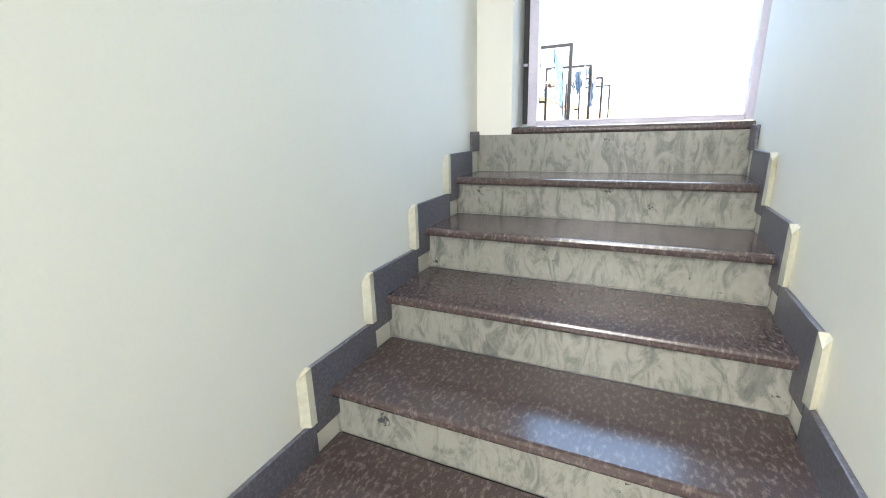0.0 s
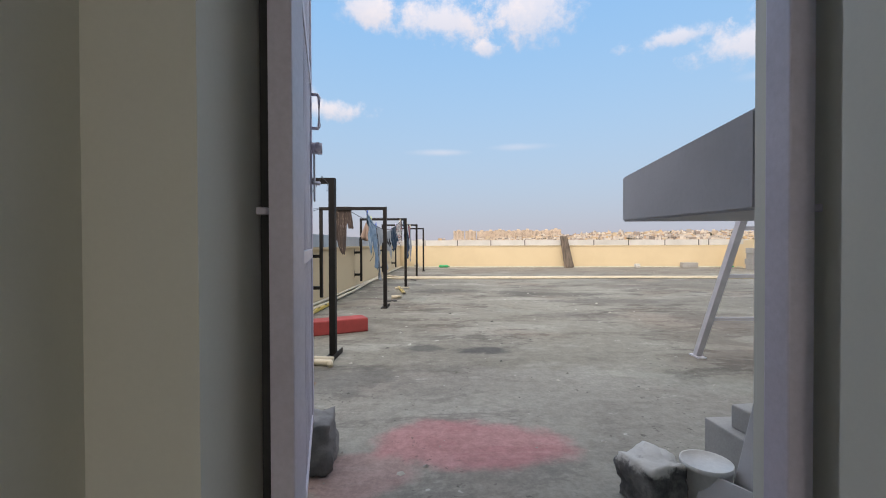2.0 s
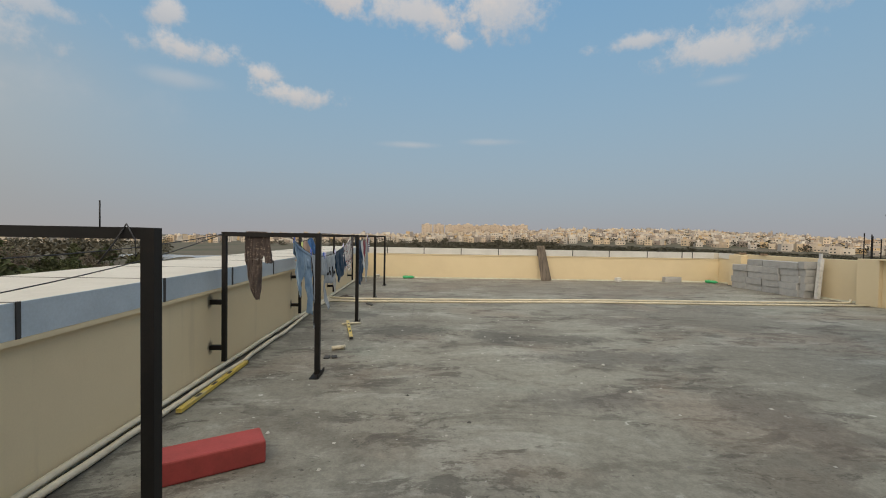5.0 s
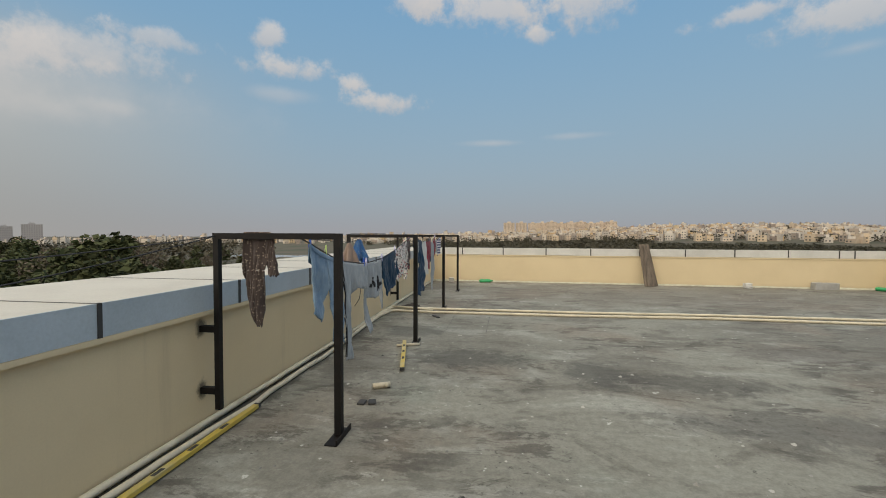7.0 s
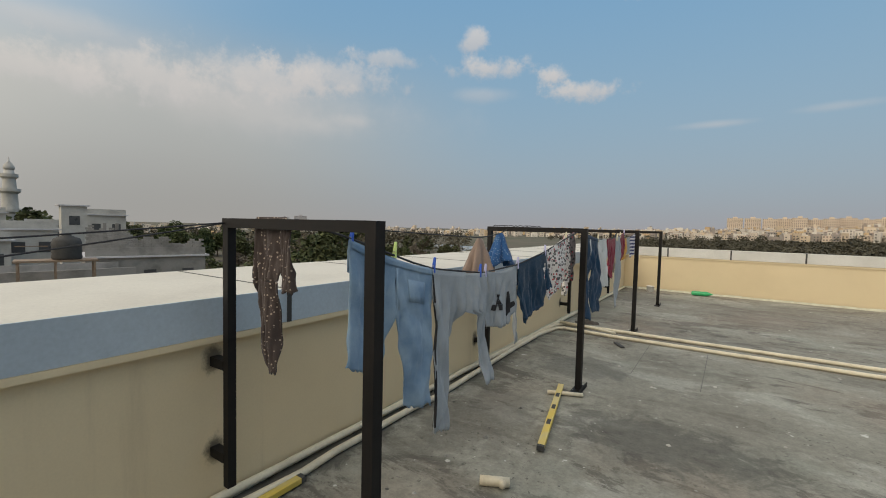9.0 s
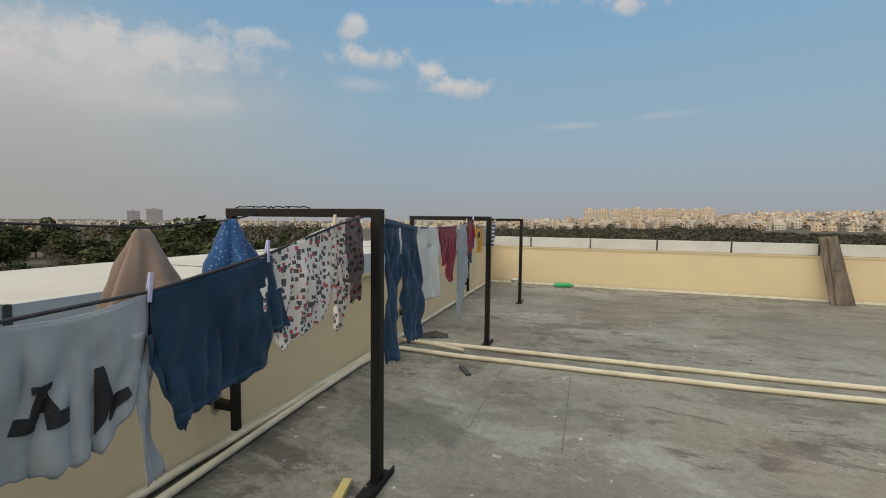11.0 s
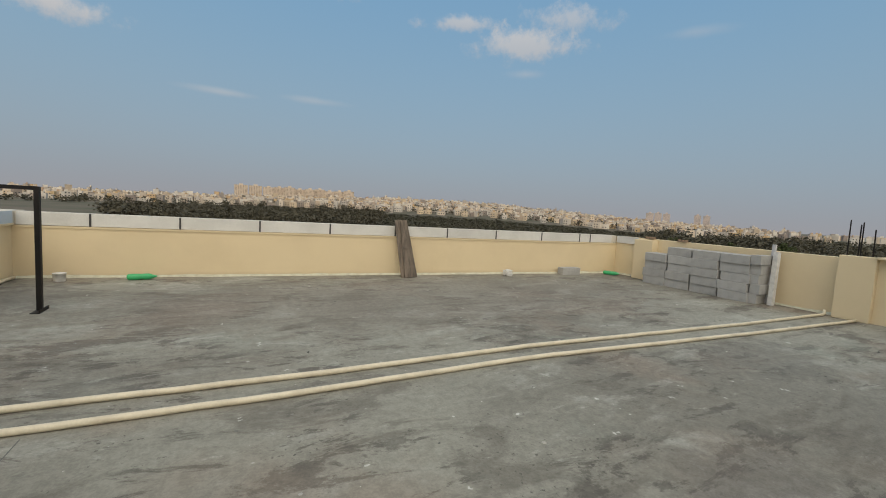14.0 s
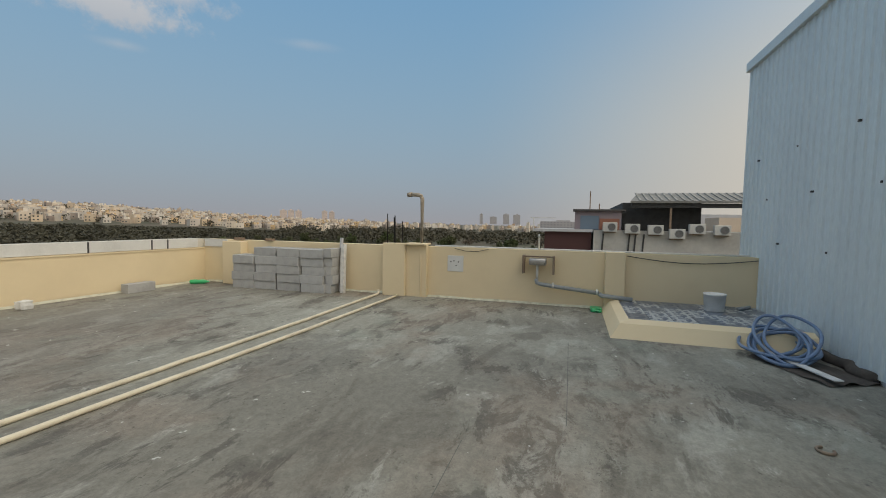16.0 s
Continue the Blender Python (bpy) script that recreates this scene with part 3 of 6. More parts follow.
# east parapet piers
for y0, y1, h, x in ((17.08, 17.66, 1.10, 11.36), (12.60, 13.14, 1.19, 11.38), (8.04, 8.40, 1.15, 11.42)):
    bm = boxed(x, EX + 0.002, y0, y1, 0, h, bevel=0.012)
    structure("pier", bm, M_CREAM, "cream plastered parapet pier")
structure("pier_coping", boxed(11.33, EX + 0.2, 12.12, 12.62, 1.165, 1.20, bevel=0.006), M_CREAM, "cream pier capping")
structure("parapet_return", boxed(11.47, 11.598, 12.12, 12.598, 0, 1.164), M_CREAM, "cream thickened parapet")
part("panel", boxed(EX - 0.03, EX - 0.018, 17.7, 18.46, 0.934, 1.138), M_PANEL_W, bpy.data.objects["wall_east"])

# ---- stair head ----
SX0, SX1 = -0.51, 0.645
structure("wall_stair_west", boxed(SX0 - 0.22, SX0, -3.0, 1.60, -3.2, 3.0), M_STAIRWALL, "off-white painted stair wall")
structure("wall_stair_east", boxed(SX1, SX1 + 0.22, -3.0, 1.60, -3.2, 3.0), M_STAIRWALL, "off-white painted stair wall")
structure("wall_south_left", boxed(-2.9, -0.335, 1.545, 1.868, -0.25, 3.0), M_STAIRWALL, "off-white plastered stair head wall")
structure("wall_south_right", boxed(0.70, 4.3, 1.545, 1.868, -0.25, 3.0), M_STAIRWALL, "off-white plastered stair head wall")
structure("wall_south_top", boxed(-0.335, 0.70, 1.545, 1.868, 2.30, 3.0), M_STAIRWALL, "off-white plastered wall over the door")
structure("ceiling", boxed(-0.75, 4.35, -3.25, 1.95, 3.004, 3.15), M_SLAB, "grey concrete stair head roof")
# back of the stair well, with its window opening
structure("wall_stair_back_low", boxed(SX0 - 0.2, SX1 + 0.2, -3.22, -3.004, -3.2, 0.3), M_STAIRWALL, "off-white painted stair wall")
structure("wall_stair_back_top", boxed(SX0 - 0.2, SX1 + 0.2, -3.22, -3.004, 2.4, 3.0), M_STAIRWALL, "off-white painted stair wall")
structure("wall_east_head", boxed(4.1, 4.3, -3.2, 1.60, -0.25, 3.0), M_STAIRWALL, "plastered stair head wall")
structure("roof_slab_east", boxed(0.87, 4.1, -3.2, 1.60, -0.25, 0.0), M_SLAB, "grey concrete slab")


def riser_y(k):
    return 1.262 - 0.315 * k


def tread_z(k):
    return -0.004 - 0.1665 * k


stairs = empty("staircase", "granite-topped stairs with veined marble risers", "stairs")
tagged(stairs, kind="structure")
N_STEPS = 8
for k in range(-1, N_STEPS):
    y, z = riser_y(k), tread_z(k)
    if k == -1:
        y, z = 1.541, 0.205
    back = riser_y(k - 1) if k > 0 else (1.541 if k == 0 else 1.69)
    if k >= 0:
        part("tread", boxed(SX0 + 0.001, SX1 - 0.001, y - 0.028, back + 0.005, z - 0.032, z, bevel=0.010), M_GRANITE, stairs)
    else:
        part("sill", boxed(-0.332, 0.697, 1.531, 1.866, z - 0.032, z, bevel=0.010), M_GRANITE, stairs)
    part("riser", boxed(SX0 + 0.002, SX1 - 0.002, y, y + 0.02, tread_z(k + 1) + 0.001, z - 0.033), M_MARBLE, stairs)
    part("core", boxed(SX0 + 0.003, SX1 - 0.003, y + 0.021, back + 0.02, -3.0, z - 0.034), M_SLAB, stairs)
    if k >= 0:
        for side, x0, x1 in ((-1, SX0 + 0.0005, SX0 + 0.014), (1, SX1 - 0.014, SX1 - 0.0005)):
            part("skirting", boxed(x0, x1, y - 0.10, back - 0.1015, z - 0.10, z + 0.105, bevel=0.003), M_GRANITE_SKIRT, stairs)
            xa, xb = (x0 - 0.0003, x1 + 0.005) if side < 0 else (x0 - 0.005, x1 + 0.0003)
            bm = bmesh.new()
            f = [bm.verts.new((xx, yy, zz)) for xx, yy, zz in (
                (xa, y - 0.145, z - 0.055), (xb, y - 0.125, z - 0.062), (xb, y - 0.101, z - 0.062), (xa, y - 0.101, z - 0.062),
                (xa, y - 0.140, z + 0.085), (xb, y - 0.122, z + 0.105), (xb, y - 0.101, z + 0.108), (xa, y - 0.101, z + 0.108))]
            for q in ((0, 3, 2, 1), (4, 5, 6, 7), (0, 1, 5, 4), (1, 2, 6, 5), (2, 3, 7, 6), (3, 0, 4, 7)):
                bm.faces.new([f[i] for i in q])
            part("putty_edge", bm, M_PUTTY, stairs)
            if k == 0:
                part("skirting", boxed(x0, x1, 1.44, 1.540, z + 0.10, 0.19, bevel=0.003), M_GRANITE_SKIRT, stairs)
landing_z = tread_z(N_STEPS)
structure("landing", boxed(SX0, SX1, -3.0, riser_y(N_STEPS - 1) - 0.001, landing_z - 0.15, landing_z - 0.005), M_GRANITE, "dark granite stair landing")

# steel door frame and open grille gate
door = empty("door_1", "lilac-grey steel door frame with a grille gate standing open", "door")
tagged(door, kind="structure")
FY0, FY1 = 1.685, 1.745
part("jamb", boxed(-0.292, -0.247, FY0, FY1, 0.209, 2.26, bevel=0.003), M_GATE, door)
part("jamb", boxed(0.632, 0.677, FY0, FY1, 0.209, 2.26, bevel=0.003), M_GATE, door)
part("threshold", boxed(-0.246, 0.631, FY0, FY1, 0.207, 0.234, bevel=0.003), M_GATE, door)
part("head", boxed(-0.246, 0.631, FY0, FY1, 2.215, 2.26, bevel=0.003), M_GATE, door)
# dark strips added behind the frame to keep light out of its side gaps
for x0, x1 in ((-0.334, -0.293), (0.678, 0.699)):
    part("gap_shade_strip", boxed(x0, x1, 1.748, 1.80, 0.22, 2.25), M_JOINT_SHADE, door, "dark strip added to shade the gap beside the frame")
for x in (-0.313, 0.690):
    for z in (0.50, 1.05, 1.75):
        part("fixing_lug", boxed(x - 0.008, x + 0.012, FY0 + 0.012, FY0 + 0.028, z - 0.007, z + 0.007, bevel=0.003), M_GATE, door)
GATE_L, GATE_ANGLE = 0.98, 106.5
gm = pose(-0.30, 1.79, 0.23, 0, 0, GATE_ANGLE)
gate = empty("grille_gate", "lilac-grey steel bar gate standing open against the terrace", "gate")
gate.matrix_basis = gm
for x0, x1 in ((0.0, 0.04), (GATE_L - 0.04, GATE_L)):
    part("stile", boxed(x0, x1, -0.02, 0.02, 0.0, 1.98, bevel=0.003), M_GATE, gate)
for z in (0.0, 0.70, 1.43, 1.94):
    part("rail", boxed(0.041, GATE_L - 0.041, -0.018, 0.018, z, z + 0.04, bevel=0.003), M_GATE, gate)
NB = 14
for k in range(NB):
    x = 0.04 + (GATE_L - 0.08) * (k + 1) / (NB + 1)
    for z0, z1 in ((0.041, 0.699), (0.741, 1.429), (1.471, 1.939)):
        part("bar", boxed(x - 0.0105, x + 0.0105, -0.014, 0.0105, z0, z1, bevel=0.002), M_GATE, gate)
part("backing_sheet", boxed(0.041, GATE_L - 0.041, 0.0185, 0.0205, 0.01, 1.93), M_GATE, gate)
lx = GATE_L - 0.03
bm = bmesh.new()
tube(bm, [(lx - 0.09, -0.045, 1.16), (lx + 0.06, -0.045, 1.16)], 0.011)
for q in (-0.05, 0.02):
    tube(bm, [(lx + q, -0.02, 1.16), (lx + q, -0.062, 1.16)], 0.017)
part("bolt", bm, M_GATE, gate, "round sliding bolt", True)
part("hasp", boxed(lx - 0.02, lx + 0.02, -0.033, -0.025, 0.94, 1.15, bevel=0.003), M_LADDER, gate, "pale hasp plate")
bm = tube(bmesh.new(), [(lx + 0.005, -0.02, 1.02), (lx + 0.02, -0.05, 1.02), (lx + 0.04, -0.05, 1.02), (lx + 0.04, -0.02, 1.02)], 0.007)
part("staple", bm, M_GATE, gate, "", True)
bm = tube(bmesh.new(), [(lx - 0.03, -0.02, 1.38), (lx - 0.03, -0.045, 1.38), (lx - 0.03, -0.05, 1.37), (lx - 0.03, -0.05, 1.25), (lx - 0.03, -0.045, 1.24), (lx - 0.03, -0.02, 1.24)], 0.007)
part("pull_handle", bm, M_GATE, gate, "", True)
for z in (0.3, 1.62):
    part("hinge", lathe(bmesh.new(), [(0.016, z), (0.018, z + 0.01), (0.018, z + 0.11), (0.016, z + 0.12)], 12, (-0.017, -0.012, 0)), M_GATE, gate, "", True)

# cantilevered grey slab by the door
bm = bmesh.new()
lv = [bm.verts.new(p) for p in ((0.70, 1.869, 1.06), (2.35, 1.869, 1.06), (2.35, 2.588, 1.072), (0.70, 2.588, 1.072), (0.70, 1.869, 1.285), (2.35, 1.869, 1.285), (2.35, 2.588, 1.243), (0.70, 2.588, 1.243))]
for q in ((3, 2, 1, 0), (4, 5, 6, 7), (0, 1, 5, 4), (1, 2, 6, 5), (2, 3, 7, 6), (3, 0, 4, 7)):
    bm.faces.new([lv[i] for i in q])
bmesh.ops.bevel(bm, geom=bm.edges[:], offset=0.006, segments=2, affect="EDGES")
ledge = part("concrete_ledge", bm, M_SLAB)
tagged(ledge, "smooth grey plastered ledge projecting from the stair head", "ledge", kind="structure")

# ---- things by the door ----
def rough_lump(name, size, seed, mat, label, category, at, rz=0.0, group=""):
    bm = bmesh.new()
    bmesh.ops.create_cube(bm, size=1.0)
    bmesh.ops.subdivide_edges(bm, edges=bm.edges, cuts=10, use_grid_fill=True)
    for v in bm.verts:
        p = v.co.copy()
        q = p.normalized() * 0.62
        p = p.lerp(q, 0.27)
        p *= 1.0 + 0.22 * noise.noise(p * 2.3 + Vector((seed, 0, 0))) + 0.10 * noise.noise(p * 7 + Vector((0, seed, 0)))
        v.co = Vector((p.x * size[0], p.y * size[1], max(p.z, -0.5) * size[2] + size[2] * 0.5))
    ob = part(name, bm, mat, None, "", True, pose(*at, 0, 0, rz))
    return tagged(ob, label, category, group)


rough_lump("concrete_lump", (0.18, 0.17, 0.175), 3.0, M_LUMP, "rough dark stone lump with a lime-splashed top", "stone", (0.80, 2.55, 0), 20)
rough_lump("stone", (0.21, 0.24, 0.22), 9.0, M_STONE, "rough dark stone lying on the terrace", "stone", (-0.60, 2.80, 0), 10)


def aac(name, at, rz, dims=(0.60, 0.20, 0.20), label="pale grey aerated concrete block", group="", rx=0, ry=0):
    ob = part(name, boxed(-dims[0] / 2, dims[0] / 2, -dims[1] / 2, dims[1] / 2, 0, dims[2], bevel=0.007), M_AAC, None, "", False, pose(*at, rx, ry, rz))
    return tagged(ob, label, "block", group)


aac("concrete_block", (1.33, 2.66, 0), 95, (0.48, 0.23, 0.19), "grey aerated block lying beside the stone lump")
aac("concrete_block", (1.37, 2.64, 0.191), 100, (0.32, 0.2, 0.10), "grey broken block resting on another block")
tagged(part("stone_slab", boxed(-0.21, 0.21, -0.012, 0.012, 0, 0.42, bevel=0.003), M_SLAB, None, "", False, pose(1.10, 2.26, 0.0, -20, 0, -68)), "thin grey stone slab leaning on the blocks", "slab")
tagged(part("stone_slab", boxed(-0.13, 0.13, -0.012, 0.012, 0, 0.17, bevel=0.003), M_SLAB, None, "", False, pose(0.965, 2.34, 0.0, -24, 0, -60)), "short grey stone slab leaning on the blocks", "slab")


def bucket(at, r=0.14, h=0.28, label="white plastic paint bucket", body=None):
    b = empty("bucket", label, "bucket", at=at)
    part("shell", lathe(bmesh.new(), [(r * 0.88, 0.0), (r * 0.91, 0.01), (r, h * 0.9), (r * 1.04, h * 0.9), (r * 1.04, h), (r * 0.98, h), (r * 0.96, h * 0.975)], 28), body or M_WHITEP, b, "", True)
    return b


bucket((0.985, 2.52, 0), 0.085, 0.175, "white plastic paint bucket standing behind a leaning slab")

# ladder leaning on the stair head
lad = empty("ladder", "pale grey painted steel ladder leaning on the roof", "ladder")
LF, LT = Vector((2.17, 4.652, 0.0)), Vector((2.17, 2.86, 3.66))
for dx in (0.0, 0.617):
    o = Vector((dx, 0, 0))
    part("rail", bar(bmesh.new(), LF + o + Vector((0, 0, 0.012)), LT + o, 0.05, 0.05), M_LADDER, lad)
    part("foot", boxed(2.17 + dx - 0.035, 2.17 + dx + 0.035, 4.57, 4.72, 0.0, 0.012), M_LADDER, lad)
for k in range(9):
    f = (0.36 + 0.368 * k) / 3.66
    p = LF.lerp(LT, f)
    part("rung", bar(bmesh.new(), p + Vector((0.026, 0, 0)), p + Vector((0.591, 0, 0)), 0.028, 0.028, (0, 0, 1)), M_LADDER, lad)

# crumbs of mortar and grit on the floor
rng = random.Random(77)
V, F = [], []
for _ in range(900):
    x, y = rng.uniform(-2.0, 11.3), rng.uniform(2.2, 18.3)
    if rng.random() < 0.4:
        x, y = rng.uniform(-1.9, 2.5), rng.uniform(2.4, 11.0)
    r = rng.choice((0.004, 0.006, 0.008, 0.012, 0.018)) * rng.uniform(0.7, 1.3)
    n = len(V)
    for k in range(5):
        a = k * math.tau / 5 + rng.uniform(-0.3, 0.3)
        V.append((x + r * math.cos(a), y + r * math.sin(a), 0.0005))
    V.append((x + r * 0.2, y, r * rng.uniform(0.4, 0.9)))
    F += [(n + k, n + (k + 1) % 5, n + 5) for k in range(5)]
me = bpy.data.meshes.new("grit")
me.from_pydata(V, [], F)
me.materials.append(M_GRIT)
tagged(new("grit", me), "scattered crumbs of mortar and grit", "grit", "", "stuff")
for a, b in FLOOR_JOINTS:
    d = (Vector(b) - Vector(a)).normalized()
    structure("floor_joint", bar(bmesh.new(), (*a, -0.004), (*b, -0.004), 0.006, 0.010, (-d.y, d.x, 0)), M_CRACK, "thin dark crack line in the concrete")

# red kerb block, drain grating, pipe offcuts, laths, plug
red = part("kerb_block", boxed(-0.31, 0.31, -0.12, 0.12, 0, 0.155, bevel=0.014), M_RED, None, "", False, pose(-1.245, 5.66, 0, 0, 0, 29))
tagged(red, "red-painted concrete kerb block lying on the terrace", "block")
gr = empty("drain_grating", "small rusty drain grating set in the floor", "drain", at=(-1.0, 3.84, 0.002))
part("plate", boxed(-0.07, 0.07, -0.07, 0.07, -0.002, 0.003), M_RUST, gr)
for k in range(5):
    part("slot", boxed(-0.05, 0.05, -0.045 + k * 0.02, -0.037 + k * 0.02, 0.0032, 0.006), M_JOINT_SHADE, gr)


def pipe(name, pts, r, mat, label, group=""):
    return tagged(part(name, tube(bmesh.new(), pts, r, 10), mat, None, "", True), label, "pipe", group)


pipe("pipe_offcut", [(-1.66, 4.52, 0.024), (-0.96, 4.44, 0.024)], 0.024, M_PVC, "cream plastic pipe offcut lying by the rack foot")
pipe("pipe_offcut", [(-1.70, 4.43, 0.026), (-1.0, 4.34, 0.026), (-0.955, 4.335, 0.026), (-0.94, 4.28, 0.026)], 0.026, M_PVC, "cream plastic pipe with an elbow end")


def wavy(p, q, n, amp, seed):
    p, q = Vector(p), Vector(q)
    s = (q - p).cross(Vector((0, 0, 1))).normalized()
    return [p.lerp(q, k / n) + s * amp * noise.noise((k * 0.7, seed, 0)) for k in range(n + 1)]


G = "water pipes along the terrace"
pipe("water_pipe", wavy((-2.135, 4.3, 0.05), (-2.12, 10.4, 0.04), 26, 0.02, 1) + wavy((-2.115, 10.8, 0.035), (-2.11, 18.8, 0.035), 26, 0.012, 1), 0.026, M_PVC, "cream plastic pipe lying along the parapet foot", G)
pipe("water_pipe", wavy((-2.07, 4.3, 0.03), (-2.02, 7.4, 0.03), 14, 0.02, 2) + wavy((-2.0, 7.7, 0.03), (-2.0, 10.0, 0.03), 8, 0.05, 5) + [(-2.06, 11.3, 0.03), (-2.07, 12.2, 0.03), (-2.0, 12.75, 0.03), (-1.9, 12.82, 0.03)] + wavy((-1.2, 12.78, 0.026), (1.5, 12.80, 0.026), 10, 0.015, 3) + wavy((1.9, 12.82, 0.026), (4.0, 12.93, 0.026), 8, 0.012, 4) + wavy((4.4, 12.93, 0.026), (8.0, 12.80, 0.026), 12, 0.015, 5) + wavy((8.4, 12.79, 0.026), (11.3, 12.74, 0.026), 10, 0.012, 6), 0.026, M_PVC, "cream plastic pipe crossing the terrace floor", G)
pipe("water_pipe", [(-2.1, 12.0, 0.03), (-2.08, 12.9, 0.03), (-2.0, 13.12, 0.03)] + wavy((-1.5, 13.16, 0.026), (2.0, 13.17, 0.026), 12, 0.015, 4) + wavy((2.4, 13.19, 0.026), (4.3, 13.27, 0.026), 8, 0.012, 7) + wavy((4.7, 13.27, 0.026), (8.6, 13.20, 0.026), 12, 0.015, 8) + wavy((9.0, 13.20, 0.026), (11.28, 13.22, 0.026), 8, 0.01, 9) + [(11.33, 13.22, 0.05), (11.34, 13.22, 0.12)], 0.026, M_PVC, "cream plastic pipe crossing the terrace floor", G)
pipe("water_pipe", [(-2.02, 13.0, 0.08), (-1.5, 12.99, 0.06), (-1.18, 12.98, 0.03)], 0.022, M_PVC, "short cream pipe lying on the pipe bend", G)


def lath(a, b, label):
    e = empty("spirit_lath", label, "lath")
    a, b = Vector(a), Vector(b)
    part("lath_body", bar(bmesh.new(), a, b, 0.032, 0.05, (0, 0, 1)), M_YELLOW, e)
    for f in (0.2, 0.42, 0.66):
        p = a.lerp(b, f)
        part("scale_mark", bar(bmesh.new(), p + Vector((0, 0, 0.0165)), p + (b - a).normalized() * 0.09 + Vector((0, 0, 0.0165)), 0.002, 0.03, (0, 0, 1)), M_JOINT_SHADE, e)
    part("end_cap", bar(bmesh.new(), b, b + (b - a).normalized() * 0.03, 0.034, 0.052, (0, 0, 1)), M_JOINT_SHADE, e)
    return e


lath((-1.93, 6.5, 0.03), (-1.94, 7.93, 0.03), "yellow straightedge lying along the pipes")
lath((-1.16, 10.40, 0.03), (-0.90, 9.16, 0.03), "yellow straightedge lying at the rack foot")
pipe("pipe_offcut", [(-1.22, 10.18, 0.024), (-0.92, 10.30, 0.024)], 0.018, M_PVC, "short cream pipe offcut on the floor")
bm = tube(bmesh.new(), [(-1.06, 8.56, 0.03), (-0.90, 8.64, 0.03)], 0.03, 10)
tube(bm, [(-0.94, 8.62, 0.03), (-0.91, 8.56, 0.05)], 0.022, 8)
tagged(part("pipe_tee", bm, M_PVC, None, "", True), "cream plastic pipe tee lying on the terrace", "pipe fitting")
# two small black scraps on the floor
for k, (x, y) in enumerate(((-1.05, 8.20), (-0.96, 8.22))):
    tagged(part("black_offcut", boxed(-0.035, 0.035, -0.05, 0.05, 0, 0.02, bevel=0.008, m=pose(x, y, 0, 0, 0, 15 * k)), M_JOINT_SHADE), "small black plastic offcut on the floor", "scrap")
bm = bmesh.new()
bmesh.ops.create_grid(bm, x_segments=14, y_segments=10, size=1.0)
for v in bm.verts:
    r = v.co.length
    v.co = Vector((v.co.x * 0.19, v.co.y * 0.12, max(0.004, 0.055 * (1.2 - r) + 0.03 * noise.noise(v.co * 3.0))))
tagged(part("rag", bm, M_SACK, None, "", True, pose(-1.75, 13.55, 0.0, 0, 0, 20)), "crumpled black rag lying behind the pipes", "rag")
tagged(part("stick", bar(bmesh.new(), (-1.08, 12.5, 0.012), (-0.95, 12.3, 0.012), 0.05, 0.02), M_JOINT_SHADE), "short black stick lying by the pipes", "stick")


def sack_pale():
    ob = rough_lump("plastic_sack", (0.50, 0.36, 0.22), 5.5, M_PALEGREEN, "crumpled pale green plastic sack at the parapet foot", "sack", (-1.82, 4.40, 0), 10)
    return ob


sack_pale()

# ---- far side ----
for x, y, tilt, w, h in ((4.70, 18.28, -5.0, 0.17, 1.34), (4.91, 18.275, -9.0, 0.18, 1.35), (4.76, 18.225, -3.0, 0.16, 1.31)):
    b = empty("timber_plank", "weathered dark timber plank leaning on the parapet", "plank", "planks on the parapet")
    b.matrix_basis = pose(x, y, 0.006, -15.0, tilt, FAR_RZ)
    part("board", boxed(-w / 2, w / 2, -0.02, 0.02, 0, h, bevel=0.004), M_WOOD, b)
    if y < 18.25:
        part("batten", boxed(-w / 2 + 0.02, w / 2 - 0.02, -0.034, -0.0205, 0.66, 0.70, bevel=0.003), M_WOOD, b)


aac("concrete_block", (9.65, 18.33, 0), FAR_RZ, (0.62, 0.22, 0.20), "single grey block lying by the far parapet")
rough_lump("stone", (0.20, 0.18, 0.15), 12.0, M_LIME, "small pale stone by the far parapet", "stone", (7.55, 18.30, 0))


def bottle(at, rz, label):
    b = empty("plastic_bottle", label, "bottle", "bottles by the parapet", at, rz)
    part("bottle_body", lathe(bmesh.new(), [(0.03, -0.22), (0.055, -0.2), (0.058, -0.05), (0.05, 0.0), (0.058, 0.05), (0.056, 0.12), (0.02, 0.2), (0.018, 0.23)], 14), M_GREENP, b, "", True).matrix_basis = pose(0, 0, 0.058, 0, 90, 0)
    return b


bottle((-0.30, 18.55, 0), 8, "green plastic bottle lying by the far parapet")
bottle((11.05, 18.1, 0), -60, "green plastic bottle lying in the corner")
rough_lump("plastic_scrap", (0.28, 0.2, 0.08), 15.0, M_GREENP, "scrap of green plastic sheet by the raised slab", "scrap", (11.3, 8.55, 0))
bucket((-1.45, 18.55, 0), 0.09, 0.14, "small white plastic tub by the far parapet")

